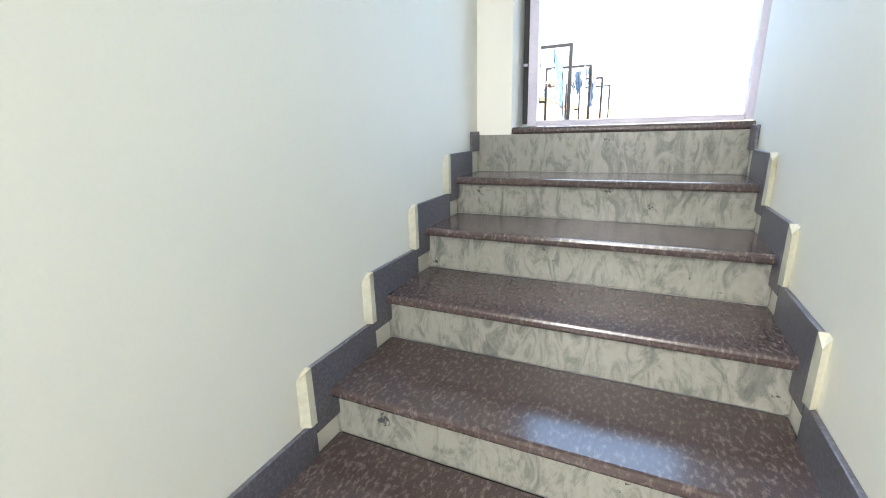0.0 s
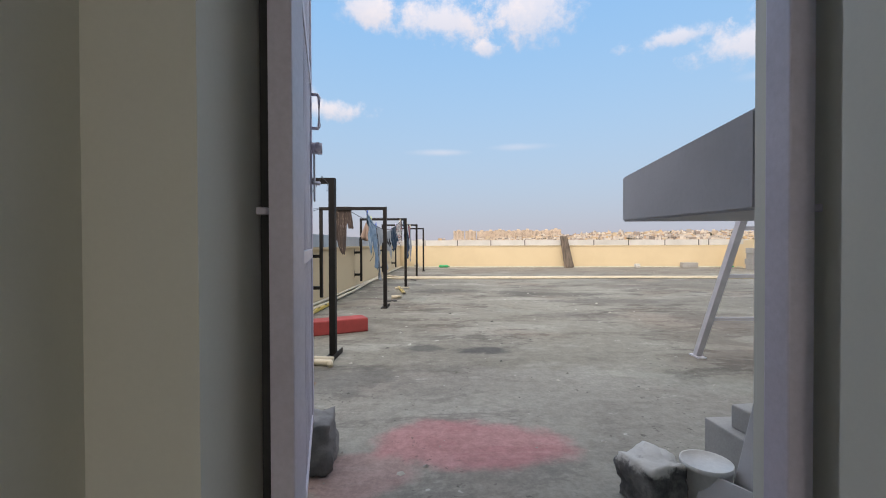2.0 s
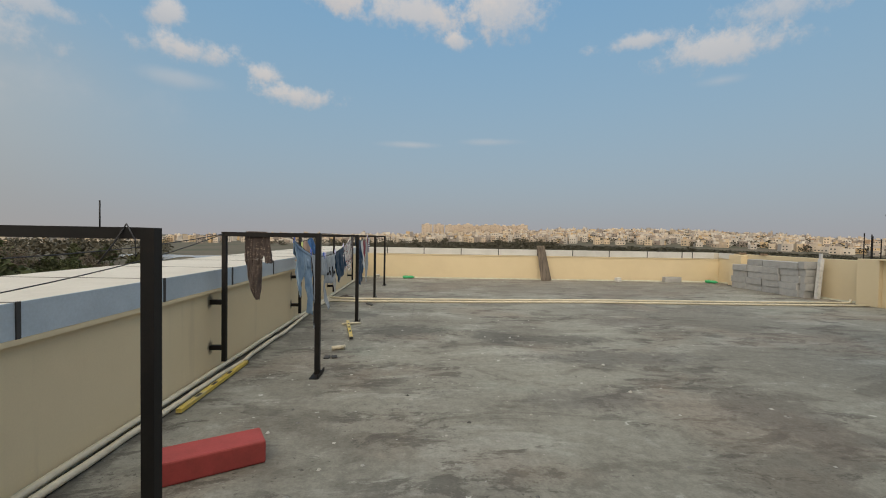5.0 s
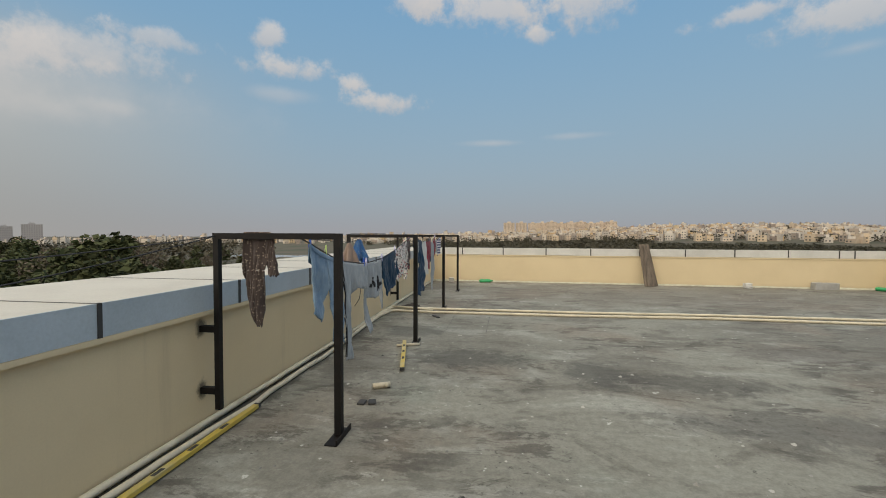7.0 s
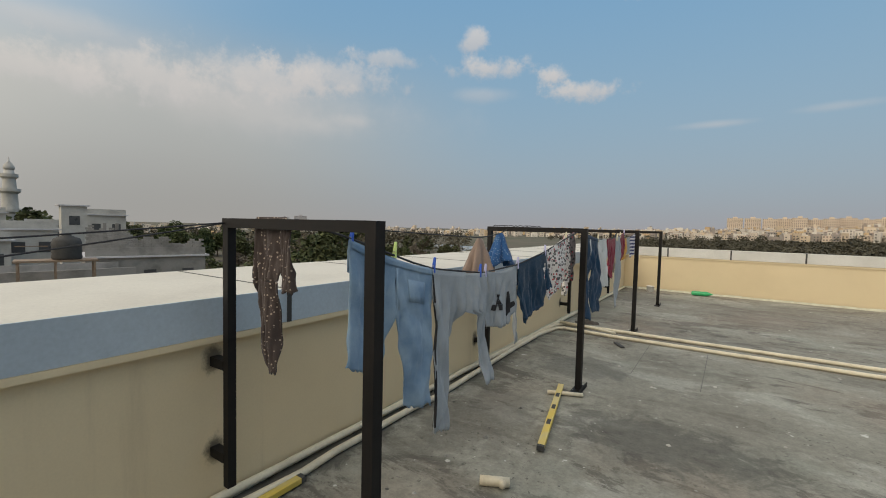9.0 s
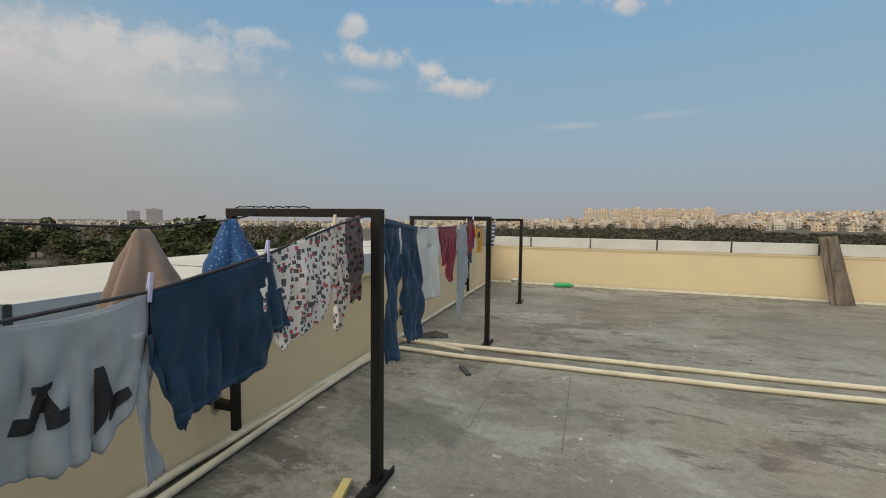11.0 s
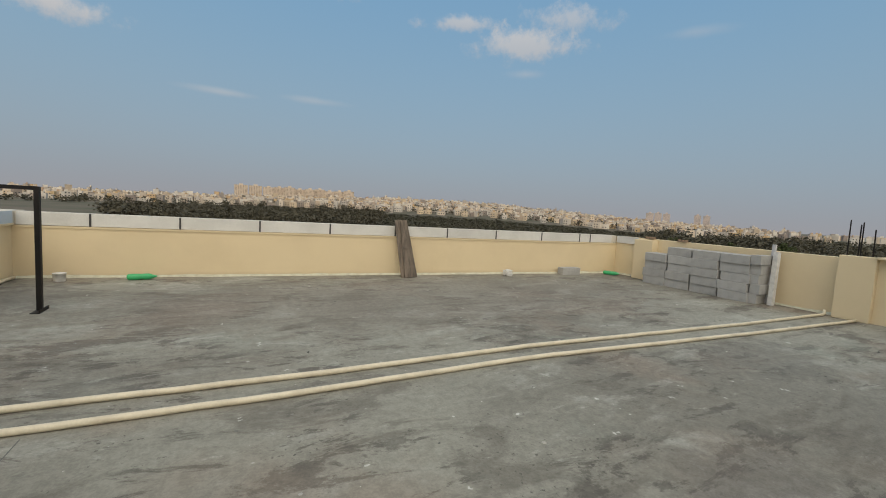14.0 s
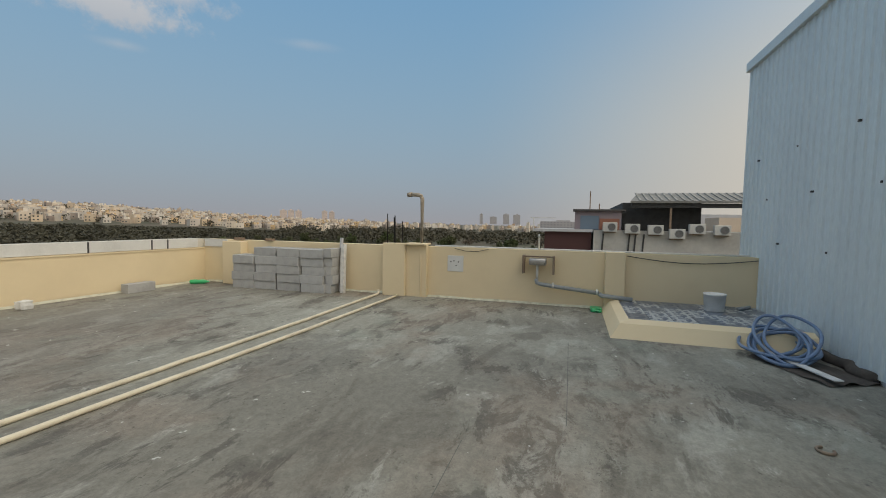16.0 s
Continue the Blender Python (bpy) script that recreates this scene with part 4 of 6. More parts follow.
# stack of aerated blocks
rng = random.Random(4)
for col, (yc, n) in enumerate(((16.70, 4), (16.05, 5), (15.40, 5), (14.75, 5))):
    for k in range(n):
        for row in range(2):
            aac("aerated_block", (11.1 + row * 0.25 + (rng.uniform(-0.03, 0.03) if row == 0 else 0.02), yc + rng.uniform(-0.03, 0.03) - row * 0.02, k * 0.2), 90 + (rng.uniform(-2.2, 2.2) if row == 0 else 0), (0.62, 0.19, 0.199), "grey aerated concrete block in a stack", "stacked aerated blocks")
for k in range(5):
    aac("aerated_block", (11.22 + rng.uniform(-0.05, 0.05), 14.35 + rng.uniform(-0.03, 0.03), k * 0.207), rng.uniform(-5, 5), (0.42, 0.2, 0.205), "grey aerated concrete block set end-on", "stacked aerated blocks")
tagged(part("stone_post", bar(bmesh.new(), (11.28, 14.10, 0.0), (11.42, 14.16, 1.12), 0.11, 0.09), M_LIME), "pale stone post leaning beside the blocks", "post")
tagged(part("stone_post", bar(bmesh.new(), (11.44, 14.27, 0.0), (11.52, 14.27, 1.27), 0.06, 0.06), M_SLAB), "thin grey post leaning beside the blocks", "post")

# bits lying on the east parapet
for y, s in ((17.35, 0.16), (16.4, 0.13)):
    bm = boxed(-s, s, -0.06, 0.06, 0, 0.015)
    for q in (-0.8, 0.0, 0.8):
        box(bm, s * q - 0.012, s * q + 0.012, -0.05, 0.05, 0.016, 0.06)
    tagged(part("steel_scrap", bm, M_RUST, None, "", False, pose(11.62, y, 1.131, 0, 0, 80)), "rusty steel bracket lying on the parapet", "scrap")

# lamp pipe and reinforcement bars
lp = empty("bent_pipe", "rusty steel pipe with a bent top fixed to the parapet", "pipe")
part("pipe_shaft", tube(bmesh.new(), [(11.52, 12.25, 0.62), (11.52, 12.25, 2.18), (11.52, 12.28, 2.25), (11.52, 12.34, 2.275), (11.52, 12.52, 2.285)], 0.045, 12), M_OLDPIPE, lp, "", True)
part("pipe_mouth", tube(bmesh.new(), [(11.52, 12.50, 2.285), (11.52, 12.60, 2.275)], 0.055, 12, 0.05), M_OLDPIPE, lp, "", True)
part("thin_conduit", tube(bmesh.new(), [(11.45, 12.25, 0.02), (11.45, 12.25, 0.95)], 0.016), M_CREAM, lp)
rb = empty("reinforcement_bars", "rusty reinforcement bars standing from a pier", "rebar", at=(11.5, 12.88, 1.19))
for dx, dy, h in ((-0.05, 0.17, 0.66), (0.05, 0.05, 0.58), (-0.06, -0.02, 0.62), (0.04, -0.16, 0.5)):
    part("bar", tube(bmesh.new(), [(dx, dy, 0), (dx + 0.01, dy + 0.012, h)], 0.012, 6), M_BLACK, rb)

# wash basin on brackets, grey waste pipe, tiled switch plate
sink = empty("wash_basin", "small steel basin on dark wall brackets", "basin")
bm = boxed(11.30, 11.56, 9.52, 9.86, 0.84, 0.98, bevel=0.03)
part("bowl", bm, M_STEEL, sink, "", True)
for y in (9.38, 9.98):
    part("bracket", boxed(11.36, 11.598, y - 0.02, y + 0.02, 0.66, 1.03), M_RUST, sink)
part("bracket_rail", boxed(11.34, 11.37, 9.40, 9.96, 1.0, 1.03), M_RUST, sink)
part("tail_pipe", tube(bmesh.new(), [(11.45, 9.7, 0.84), (11.45, 9.7, 0.55)], 0.025), M_WHITEP, sink, "white plastic tail pipe", True)
wp = empty("waste_pipe", "grey plastic waste pipe fixed along the parapet", "pipe")
part("pipe_run", tube(bmesh.new(), [(11.46, 9.72, 0.55), (11.46, 9.70, 0.47), (11.46, 9.60, 0.44), (11.46, 8.50, 0.33)], 0.04, 12), M_GREYPVC, wp, "", True)
part("pipe_run", tube(bmesh.new(), [(11.37, 8.50, 0.33), (11.36, 8.45, 0.30), (11.35, 7.9, 0.26)], 0.042, 12), M_GREYPVC, wp, "", True)
for y in (9.4, 8.55):
    part("clip", tube(bmesh.new(), [(11.46, y, 0.345 + (y - 8.5) * 0.1), (11.46, y - 0.035, 0.345 + (y - 8.5) * 0.1)], 0.055, 12), M_WHITEP, wp, "white pipe clip", True)
plate = empty("switch_plate", "faded grey tiled plate set in the parapet", "plate")
part("plate_face", boxed(EX - 0.012, EX + 0.001, 11.30, 11.66, 0.60, 0.95, bevel=0.003), M_PANEL_W, plate)
for dy, dz in ((0.1, 0.2), (0.2, 0.22), (0.15, 0.12), (0.27, 0.2)):
    part("hole", boxed(EX - 0.016, EX - 0.0125, 11.30 + dy, 11.325 + dy, 0.60 + dz, 0.625 + dz), M_JOINT_SHADE, plate)
tagged(part("wire", tube(bmesh.new(), [(11.58, 11.5 - k * 0.25, 1.11 - 0.06 * math.sin(k * 1.05)) for k in range(4)], 0.006, 5), M_ROPE), "thin wire sagging along the parapet", "wire")
tagged(part("wire", tube(bmesh.new(), [(11.57, 8.0 - k * 0.22, 1.08 - 0.10 * math.sin(k * math.pi / 10)) for k in range(11)], 0.008, 5), M_ROPE), "thin wire sagging along the parapet", "wire")
tagged(part("tap_pipe", tube(bmesh.new(), [(11.7, 9.7, 1.13), (11.7, 9.7, 1.42), (11.66, 9.7, 1.44)], 0.02, 8), M_WHITEP, None, "", True), "short white pipe stub on the parapet", "pipe")
tagged(part("conduit", tube(bmesh.new(), [(11.72, 5.9, 1.148), (11.72, 12.0, 1.148)], 0.018, 6), M_WHITEP, None, "", True), "thin white conduit along the parapet top", "conduit")

# raised tiled slab
def curb_profile():
    bm = bmesh.new()
    ring_out = [(9.30, 5.82), (9.30, 8.44), (11.597, 8.44)]
    ring_top = [(9.46, 5.82), (9.46, 8.30), (11.597, 8.30)]
    ring_in = [(9.60, 5.82), (9.60, 8.16), (11.597, 8.16)]
    rows = []
    for ring, z in ((ring_out, 0.0), (ring_top, 0.20), (ring_in, 0.25), (ring_in, 0.0)):
        rows.append([bm.verts.new((x, y, z)) for x, y in ring])
    for a, b in zip(rows, rows[1:]):
        for k in range(2):
            bm.faces.new((a[k], a[k + 1], b[k + 1], b[k]))
    return bm


structure("slab_curb", curb_profile(), M_CREAM, "cream plastered curb round a raised slab")
deck = structure("raised_slab", boxed(9.602, 11.597, 5.82, 8.158, 0.0, 0.205), M_SLAB, "raised slab laid with patterned tiles")


def tile_material():
    m, nt, b = material("patterned_tile", (0.3, 0.35, 0.45), 0.3)
    v = obj_vec(nt)
    vo = nt.nodes.new("ShaderNodeTexVoronoi")
    vo.inputs["Scale"].default_value = 7.0
    nt.links.new(v, vo.inputs["Vector"])
    ring = math_node(nt, "SINE", math_node(nt, "MULTIPLY", vo.outputs["Distance"], 14.0))
    col = mix_col(nt, ramp(nt, ring, -0.1, 0.1), (0.08, 0.11, 0.17), (0.42, 0.45, 0.46))
    info = nt.nodes.new("ShaderNodeObjectInfo")
    col = mix_col(nt, math_node(nt, "MULTIPLY", math_node(nt, "GREATER_THAN", info.outputs["Random"], 0.55), 0.75), col, (0.07, 0.09, 0.13))
    nt.links.new(col, b.inputs["Base Color"])
    return m


M_TILE = tile_material()
tile_mesh = None
for i in range(6):
    for j in range(7):
        x0, y0 = 9.605 + i * 0.332, 5.825 + j * 0.333
        if tile_mesh is None:
            t = part("tile", boxed(0, 0.326, 0, 0.327, 0, 0.008), M_TILE, deck)
            tile_mesh = t.data
        else:
            t = new("tile", tile_mesh)
            t.parent = deck
        t.matrix_basis = pose(x0, y0, 0.206)
bucket((11.05, 6.62, 0.215), 0.17, 0.30, "white plastic paint bucket on the tiled slab")
pipe("pipe_offcut", [(11.2, 6.2, 0.245), (11.45, 5.95, 0.245)], 0.03, M_GREYPVC, "short grey pipe lying on the tiled slab")

# coiled hose, sacking and strip by the shed
rng = random.Random(11)
for k in range(8):
    c = Vector((9.1 + rng.uniform(-0.1, 0.15), 6.38 + rng.uniform(-0.1, 0.1), 0.26))
    r1, r2 = rng.uniform(0.42, 0.55), rng.uniform(0.24, 0.36)
    tilt = rng.uniform(3, 22)
    turn = pose(c.x, c.y, 0.0, -tilt * 0.5, -tilt, rng.uniform(-30, 0))
    pts = []
    for s in range(41):
        a = s * math.tau / 40
        p = turn @ Vector((r1 * math.cos(a), r2 * math.sin(a), 0.02 * math.sin(3 * a + k)))
        pts.append(p)
    low = min(p.z for p in pts)
    pts = [p + Vector((0, 0, 0.022 - low + 0.012 * k)) for p in pts]
    tagged(part("hose", tube(bmesh.new(), pts, 0.021, 8, cap=False), M_HOSE, None, "", True), "blue-grey plastic hose lying in a loose coil", "hose", "coils of hose by the shed")
bm = bmesh.new()
bmesh.ops.create_grid(bm, x_segments=16, y_segments=12, size=1.0)
for v in bm.verts:
    v.co = Vector((v.co.x * 0.52, v.co.y * 0.34, 0.012 + 0.05 * max(0, noise.noise((v.co.x * 2, v.co.y * 2, 1)) + 0.4 * (1 - abs(v.co.y)))))
tagged(part("sacking", bm, M_SACK, None, "", True, pose(8.62, 6.28, 0.0, 0, 0, 24)), "dark sacking spread on the floor under a hose", "sack")
tagged(part("white_strip", bar(bmesh.new(), (8.98, 6.55, 0.075), (8.05, 6.28, 0.07), 0.10, 0.012, (0, 1, 0)), M_LIME), "pale strip of board lying on sacking", "strip")
bm = bmesh.new()
tube(bm, [(6.42 + 0.055 * math.cos(a * 0.6), 7.15 + 0.055 * math.sin(a * 0.6), 0.012) for a in range(9)], 0.012, 6)
tagged(part("wire_ring", bm, M_RUST, None, "", True), "bent ring of rusty wire on the floor", "wire")

# corrugated shed
ROOF_X, ROOF_Y = 4.92, 6.81
def corrugated(x0, x1, y, z0, z1, pitch=0.19, depth=0.022):
    bm = bmesh.new()
    prof = ((0.0, 0.0), (0.62, 0.0), (0.70, 1.0), (0.92, 1.0), (1.0, 0.0))
    xs = []
    x = x0
    while x < x1:
        for f, d in prof[:-1]:
            if x + f * pitch <= x1:
                xs.append((x + f * pitch, d * depth))
        x += pitch
    lo = [bm.verts.new((a, y + d, z0 + 0.05 * noise.noise((a * 3, 0, 5)) * (1 if z0 < 1 else 0))) for a, d in xs]
    hi = [bm.verts.new((a, y + d, z1)) for a, d in xs]
    for k in range(len(xs) - 1):
        bm.faces.new((lo[k], lo[k + 1], hi[k + 1], hi[k]))
    return bm


shed = empty("shed", "tall shed clad in pale blue-grey corrugated sheet", "shed")
part("cladding", corrugated(5.1, 12.5, 5.80, 0.06, 4.72), M_SHEET, shed)
part("shed_core", boxed(5.15, 12.45, -2.0, 5.795, 0.0, 4.70), M_SLAB, shed)
part("side_cladding", boxed(12.451, 12.5, -2.0, 5.80, 0.0, 4.72), M_SHEET, shed)
part("eave_trim", boxed(5.1, 12.57, 5.74, 5.87, 4.722, 4.90, bevel=0.01), M_SHEET, shed, "pale folded eave trim")
for k in range(14):
    x, z = 5.6 + k * 0.48, (2.1, 3.0, 1.4)[k % 3] + 0.1 * math.sin(k * 2.3)
    part("screw", boxed(x - 0.014, x + 0.014, 5.80, 5.832, z - 0.014, z + 0.014), M_JOINT_SHADE, shed)
bm = bmesh.new()
prev = None
for k in range(33):
    x = ROOF_X + k * 0.075
    z = 4.28 + 0.03 * (k % 2)
    ring = [bm.verts.new((x, 5.0, z + 0.15)), bm.verts.new((x, ROOF_Y, z))]
    if prev:
        bm.faces.new((prev[0], ring[0], ring[1], prev[1]))
    prev = ring
part("eave_sheet", bm, M_DARKROOF, shed, "dark corrugated eave sheet")
part("eave_batten", boxed(ROOF_X + 0.06, ROOF_X + 2.4, ROOF_Y - 0.12, ROOF_Y - 0.07, 4.19, 4.265), M_LADDER, shed)
bm = bmesh.new()
rs = random.Random(3)
tube(bm, [(8.3 + 0.16 * k, 5.84 + rs.uniform(-0.02, 0.05), 0.02 + rs.uniform(0, 0.05)) for k in range(8)], 0.07, 7)
structure("mortar_fillet", bm, M_SACK, "dark rough mortar along the shed foot", True)
# ---- clothes and lines ----
def cloth_material(name, color, dark, rough=0.9, scale=6.0, pattern=None, second=(0.8, 0.8, 0.8), third=(0.4, 0.03, 0.05)):
    m, nt, b = material(name, color, rough, 0.0, 0.2)
    v = obj_vec(nt)
    big = noise_tex(nt, v, scale, 5.0, 0.6)
    col = mix_col(nt, math_node(nt, "MULTIPLY", ramp(nt, big, 0.35, 0.68), 0.75), color, dark)
    if pattern == "dots":
        vo = nt.nodes.new("ShaderNodeTexVoronoi")
        vo.inputs["Scale"].default_value, vo.inputs["Randomness"].default_value = 46.0, 0.7
        nt.links.new(v, vo.inputs["Vector"])
        col = mix_col(nt, ramp(nt, vo.outputs["Distance"], 0.26, 0.2), col, second)
    elif pattern == "blocks":
        vo = nt.nodes.new("ShaderNodeTexVoronoi")
        vo.distance = "CHEBYCHEV"
        vo.inputs["Scale"].default_value, vo.inputs["Randomness"].default_value = 46.0, 1.0
        nt.links.new(v, vo.inputs["Vector"])
        inside = ramp(nt, vo.outputs["Distance"], 0.44, 0.40)
        sep = nt.nodes.new("ShaderNodeSeparateColor")
        nt.links.new(vo.outputs["Color"], sep.inputs[0])
        red_f = math_node(nt, "MULTIPLY", inside, math_node(nt, "GREATER_THAN", sep.outputs[0], 0.82))
        blk_f = math_node(nt, "MULTIPLY", inside, math_node(nt, "LESS_THAN", sep.outputs[0], 0.48))
        col = mix_col(nt, math_node(nt, "MULTIPLY", red_f, 0.9), col, third)
        col = mix_col(nt, math_node(nt, "MULTIPLY", blk_f, 0.9), col, (0.03, 0.03, 0.035))
    elif pattern == "stripes":
        w = nt.nodes.new("ShaderNodeTexWave")
        w.bands_direction = "Z"
        w.inputs["Scale"].default_value, w.inputs["Distortion"].default_value = 4.6, 0.8
        nt.links.new(v, w.inputs["Vector"])
        col = mix_col(nt, ramp(nt, w.outputs[1], 0.45, 0.55), col, second)
    weave = noise_tex(nt, v, 350.0, 2.0, 0.5)
    col = mix_col(nt, 1.0, col, math_node(nt, "MULTIPLY_ADD", weave, 0.3, 0.85), "MULTIPLY")
    nt.links.new(col, b.inputs["Base Color"])
    bump(nt, b, math_node(nt, "MULTIPLY_ADD", big, 1.5, weave), 0.35, 0.004)
    b.inputs["Sheen Weight"].default_value = 0.15
    return m


C_DENIM = cloth_material("blue_denim", (0.13, 0.22, 0.34), (0.30, 0.40, 0.50), scale=3.5)
C_GREY = cloth_material("grey_jersey", (0.33, 0.36, 0.39), (0.26, 0.29, 0.32))
C_TEAL = cloth_material("dark_blue_jersey", (0.014, 0.045, 0.088), (0.009, 0.03, 0.06))
C_NAVY = cloth_material("navy_jersey", (0.02, 0.055, 0.11), (0.014, 0.036, 0.075))
C_PRINT = cloth_material("printed_white_cotton", (0.74, 0.71, 0.69), (0.62, 0.59, 0.57), pattern="blocks")
C_PRINT2 = cloth_material("printed_dark_cotton", (0.20, 0.18, 0.18), (0.08, 0.065, 0.07), pattern="blocks")
C_KURTA = cloth_material("brown_printed_cotton", (0.070, 0.054, 0.050), (0.05, 0.038, 0.036), pattern="dots", second=(0.36, 0.30, 0.24))
C_TOWEL = cloth_material("fawn_towel", (0.27, 0.205, 0.17), (0.20, 0.15, 0.125))
C_BAG = cloth_material("blue_dotted_cotton", (0.03, 0.10, 0.26), (0.02, 0.07, 0.18), pattern="dots", second=(0.22, 0.30, 0.42))
C_WHITE = cloth_material("white_cotton", (0.62, 0.63, 0.62), (0.5, 0.51, 0.5))
C_MAROON = cloth_material("maroon_cotton", (0.24, 0.022, 0.045), (0.17, 0.016, 0.035))
C_YELLOW = cloth_material("mustard_cotton", (0.58, 0.31, 0.05), (0.48, 0.24, 0.035))
C_STRIPE = cloth_material("striped_jersey", (0.05, 0.055, 0.16), (0.04, 0.04, 0.12), pattern="stripes", second=(0.62, 0.62, 0.66))
C_INK = material("black_print", (0.015, 0.015, 0.018), 0.8)[0]
PEG = {c: varied("peg_" + n, c, tuple(0.6 * q for q in c), 0.4, scale=20) for n, c in (("blue", (0.02, 0.10, 0.55)), ("lilac", (0.5, 0.5, 0.75)), ("lime", (0.55, 0.7, 0.25)), ("cream", (0.65, 0.6, 0.45)))}
PEGS = list(PEG.values())


def garment(name, a, b, strips, mat, label, category, seed, sway=0.05, slack=0.0, fold=7.0, ink=None, bands=()):
    """A cloth hung between a and b. strips: rows of (drop, from, to) with from and to as fractions of the width."""
    a, b = Vector(a), Vector(b)
    d = b - a
    width = d.length
    side = Vector((-d.y, d.x, 0)).normalized() * -1
    bm = bmesh.new()
    M, R = 26, 36

    def place(u, v):
        top = a + d * u - Vector((0, 0, slack * 4 * u * (1 - u)))
        n1 = math.sin(u * fold + seed + 1.1 * math.sin(v * 2.0 + seed)) * 0.011 * (0.35 + v)
        n2 = noise.noise((u * 3.2 + seed, v * 2.6, seed)) * 0.05 * min(1.0, v * 3)
        n3 = (abs(noise.noise((u * 7 + seed + v * 2.5, v * 3.2 - u * 2.0, seed * 2))) - 0.2) * 0.042 * min(1.0, v * 5)
        n3 += noise.noise((u * 16 + seed, v * 11, seed * 3)) * 0.012 * min(1.0, v * 8)
        return top + side * (n1 + n2 + n3 + sway * v) - Vector((0, 0, v)) + d.normalized() * (0.02 * noise.noise((u, v * 4, seed)))

    for rows in strips:
        drops = [r[0] for r in rows]
        grid = []
        for j in range(R + 1):
            v = drops[0] + (drops[-1] - drops[0]) * j / R
            for q in range(len(rows) - 1):
                if rows[q][0] <= v <= rows[q + 1][0] + 1e-9:
                    break
            f = (v - rows[q][0]) / max(1e-6, rows[q + 1][0] - rows[q][0])
            u0 = rows[q][1] + (rows[q + 1][1] - rows[q][1]) * f
            u1 = rows[q][2] + (rows[q + 1][2] - rows[q][2]) * f
            u0 += 0.012 * noise.noise((v * 9, seed, 1))
            u1 += 0.012 * noise.noise((v * 9, seed, 2))
            hem = 0.02 if j == R else 0.0
            grid.append([bm.verts.new(place(u0 + (u1 - u0) * i / M, v + hem * noise.noise((i * 0.4, seed, 7)))) for i in range(M + 1)])
        for p, q in zip(grid, grid[1:]):
            for i in range(M):
                bm.faces.new((p[i], p[i + 1], q[i + 1], q[i]))
    # cloth folded over the line, a short back flap
    back = []
    for j in range(4):
        v = 0.0 if j == 0 else 0.05 * j
        back.append([bm.verts.new(place(strips[0][0][1] + (strips[0][0][2] - strips[0][0][1]) * i / M, 0) - side * (0.012 if j else 0) + Vector((0, 0, 0.006 if j == 0 else -v))) for i in range(M + 1)])
    for p, q in zip(back, back[1:]):
        for i in range(M):
            bm.faces.new((p[i], p[i + 1], q[i + 1], q[i]))
    ob = part(name, bm, mat, None, "", True)
    s = ob.modifiers.new("thickness", "SOLIDIFY")
    s.thickness, s.offset = 0.007, -1
    if ink:
        for poly in ink:
            bm = bmesh.new()
            cu, cv = sum(q[0] for q in poly) / len(poly), sum(q[1] for q in poly) / len(poly)
            quads = [poly] if len(poly) == 4 else [((cu, cv), (cu, cv), poly[k], poly[k - 1]) for k in range(len(poly))]
            for qa, qb, qc, qd in quads:
                rows = []
                for j in range(7):
                    w = j / 6
                    rows.append([])
                    for i in range(7):
                        h = i / 6
                        u = (qa[0] * (1 - h) + qb[0] * h) * (1 - w) + (qd[0] * (1 - h) + qc[0] * h) * w
                        v = (qa[1] * (1 - h) + qb[1] * h) * (1 - w) + (qd[1] * (1 - h) + qc[1] * h) * w
                        rows[-1].append(bm.verts.new(place(u, v) + side * 0.003))
                for p, q in zip(rows, rows[1:]):
                    for i in range(6):
                        bm.faces.new((p[i], p[i + 1], q[i + 1], q[i]))
            bmesh.ops.remove_doubles(bm, verts=bm.verts, dist=0.0002)
            p = part("print_mark", bm, C_INK, ob)
            s2 = p.modifiers.new("thickness", "SOLIDIFY")
            s2.thickness, s2.offset = 0.016, 0
    for kind, u0, u1, v0, v1, band_mat in bands:
        bm = bmesh.new()
        rows = [[bm.verts.new(place(u0 + (u1 - u0) * i / 20, v0 + (v1 - v0) * j / 3) + side * 0.003) for i in range(21)] for j in range(4)]
        for p, q in zip(rows, rows[1:]):
            for i in range(20):
                bm.faces.new((p[i], p[i + 1], q[i + 1], q[i]))
        o = part(kind, bm, band_mat, ob, "", True)
        s3 = o.modifiers.new("thickness", "SOLIDIFY")
        s3.thickness, s3.offset = 0.016, 0
    return tagged(ob, label, category, "washing on the line")


def peg(at, k, rz=0.0, ry=8.0):
    e = empty("clothes_peg", ("blue", "lilac", "lime green", "cream")[k] + " plastic clothes peg gripping the line", "peg", "pegs on the line", at, rz)
    for s in (-1, 1):
        part("jaw", boxed(-0.006, 0.006, -0.004, 0.004, -0.045, 0.045, bevel=0.002), PEGS[k], e).matrix_basis = pose(0, s * 0.0055, 0, s * 5, ry, 0)
    part("spring", tube(bmesh.new(), [(-0.009, 0, -0.006), (0.009, 0, -0.006)], 0.005, 6), M_STEEL, e)
    return e


def rope(pts, label, r=0.006, mat=None):
    return tagged(part("clothes_line", tube(bmesh.new(), pts, r, 6), mat or M_ROPE, None, "", True), label, "clothes line", "clothes lines")


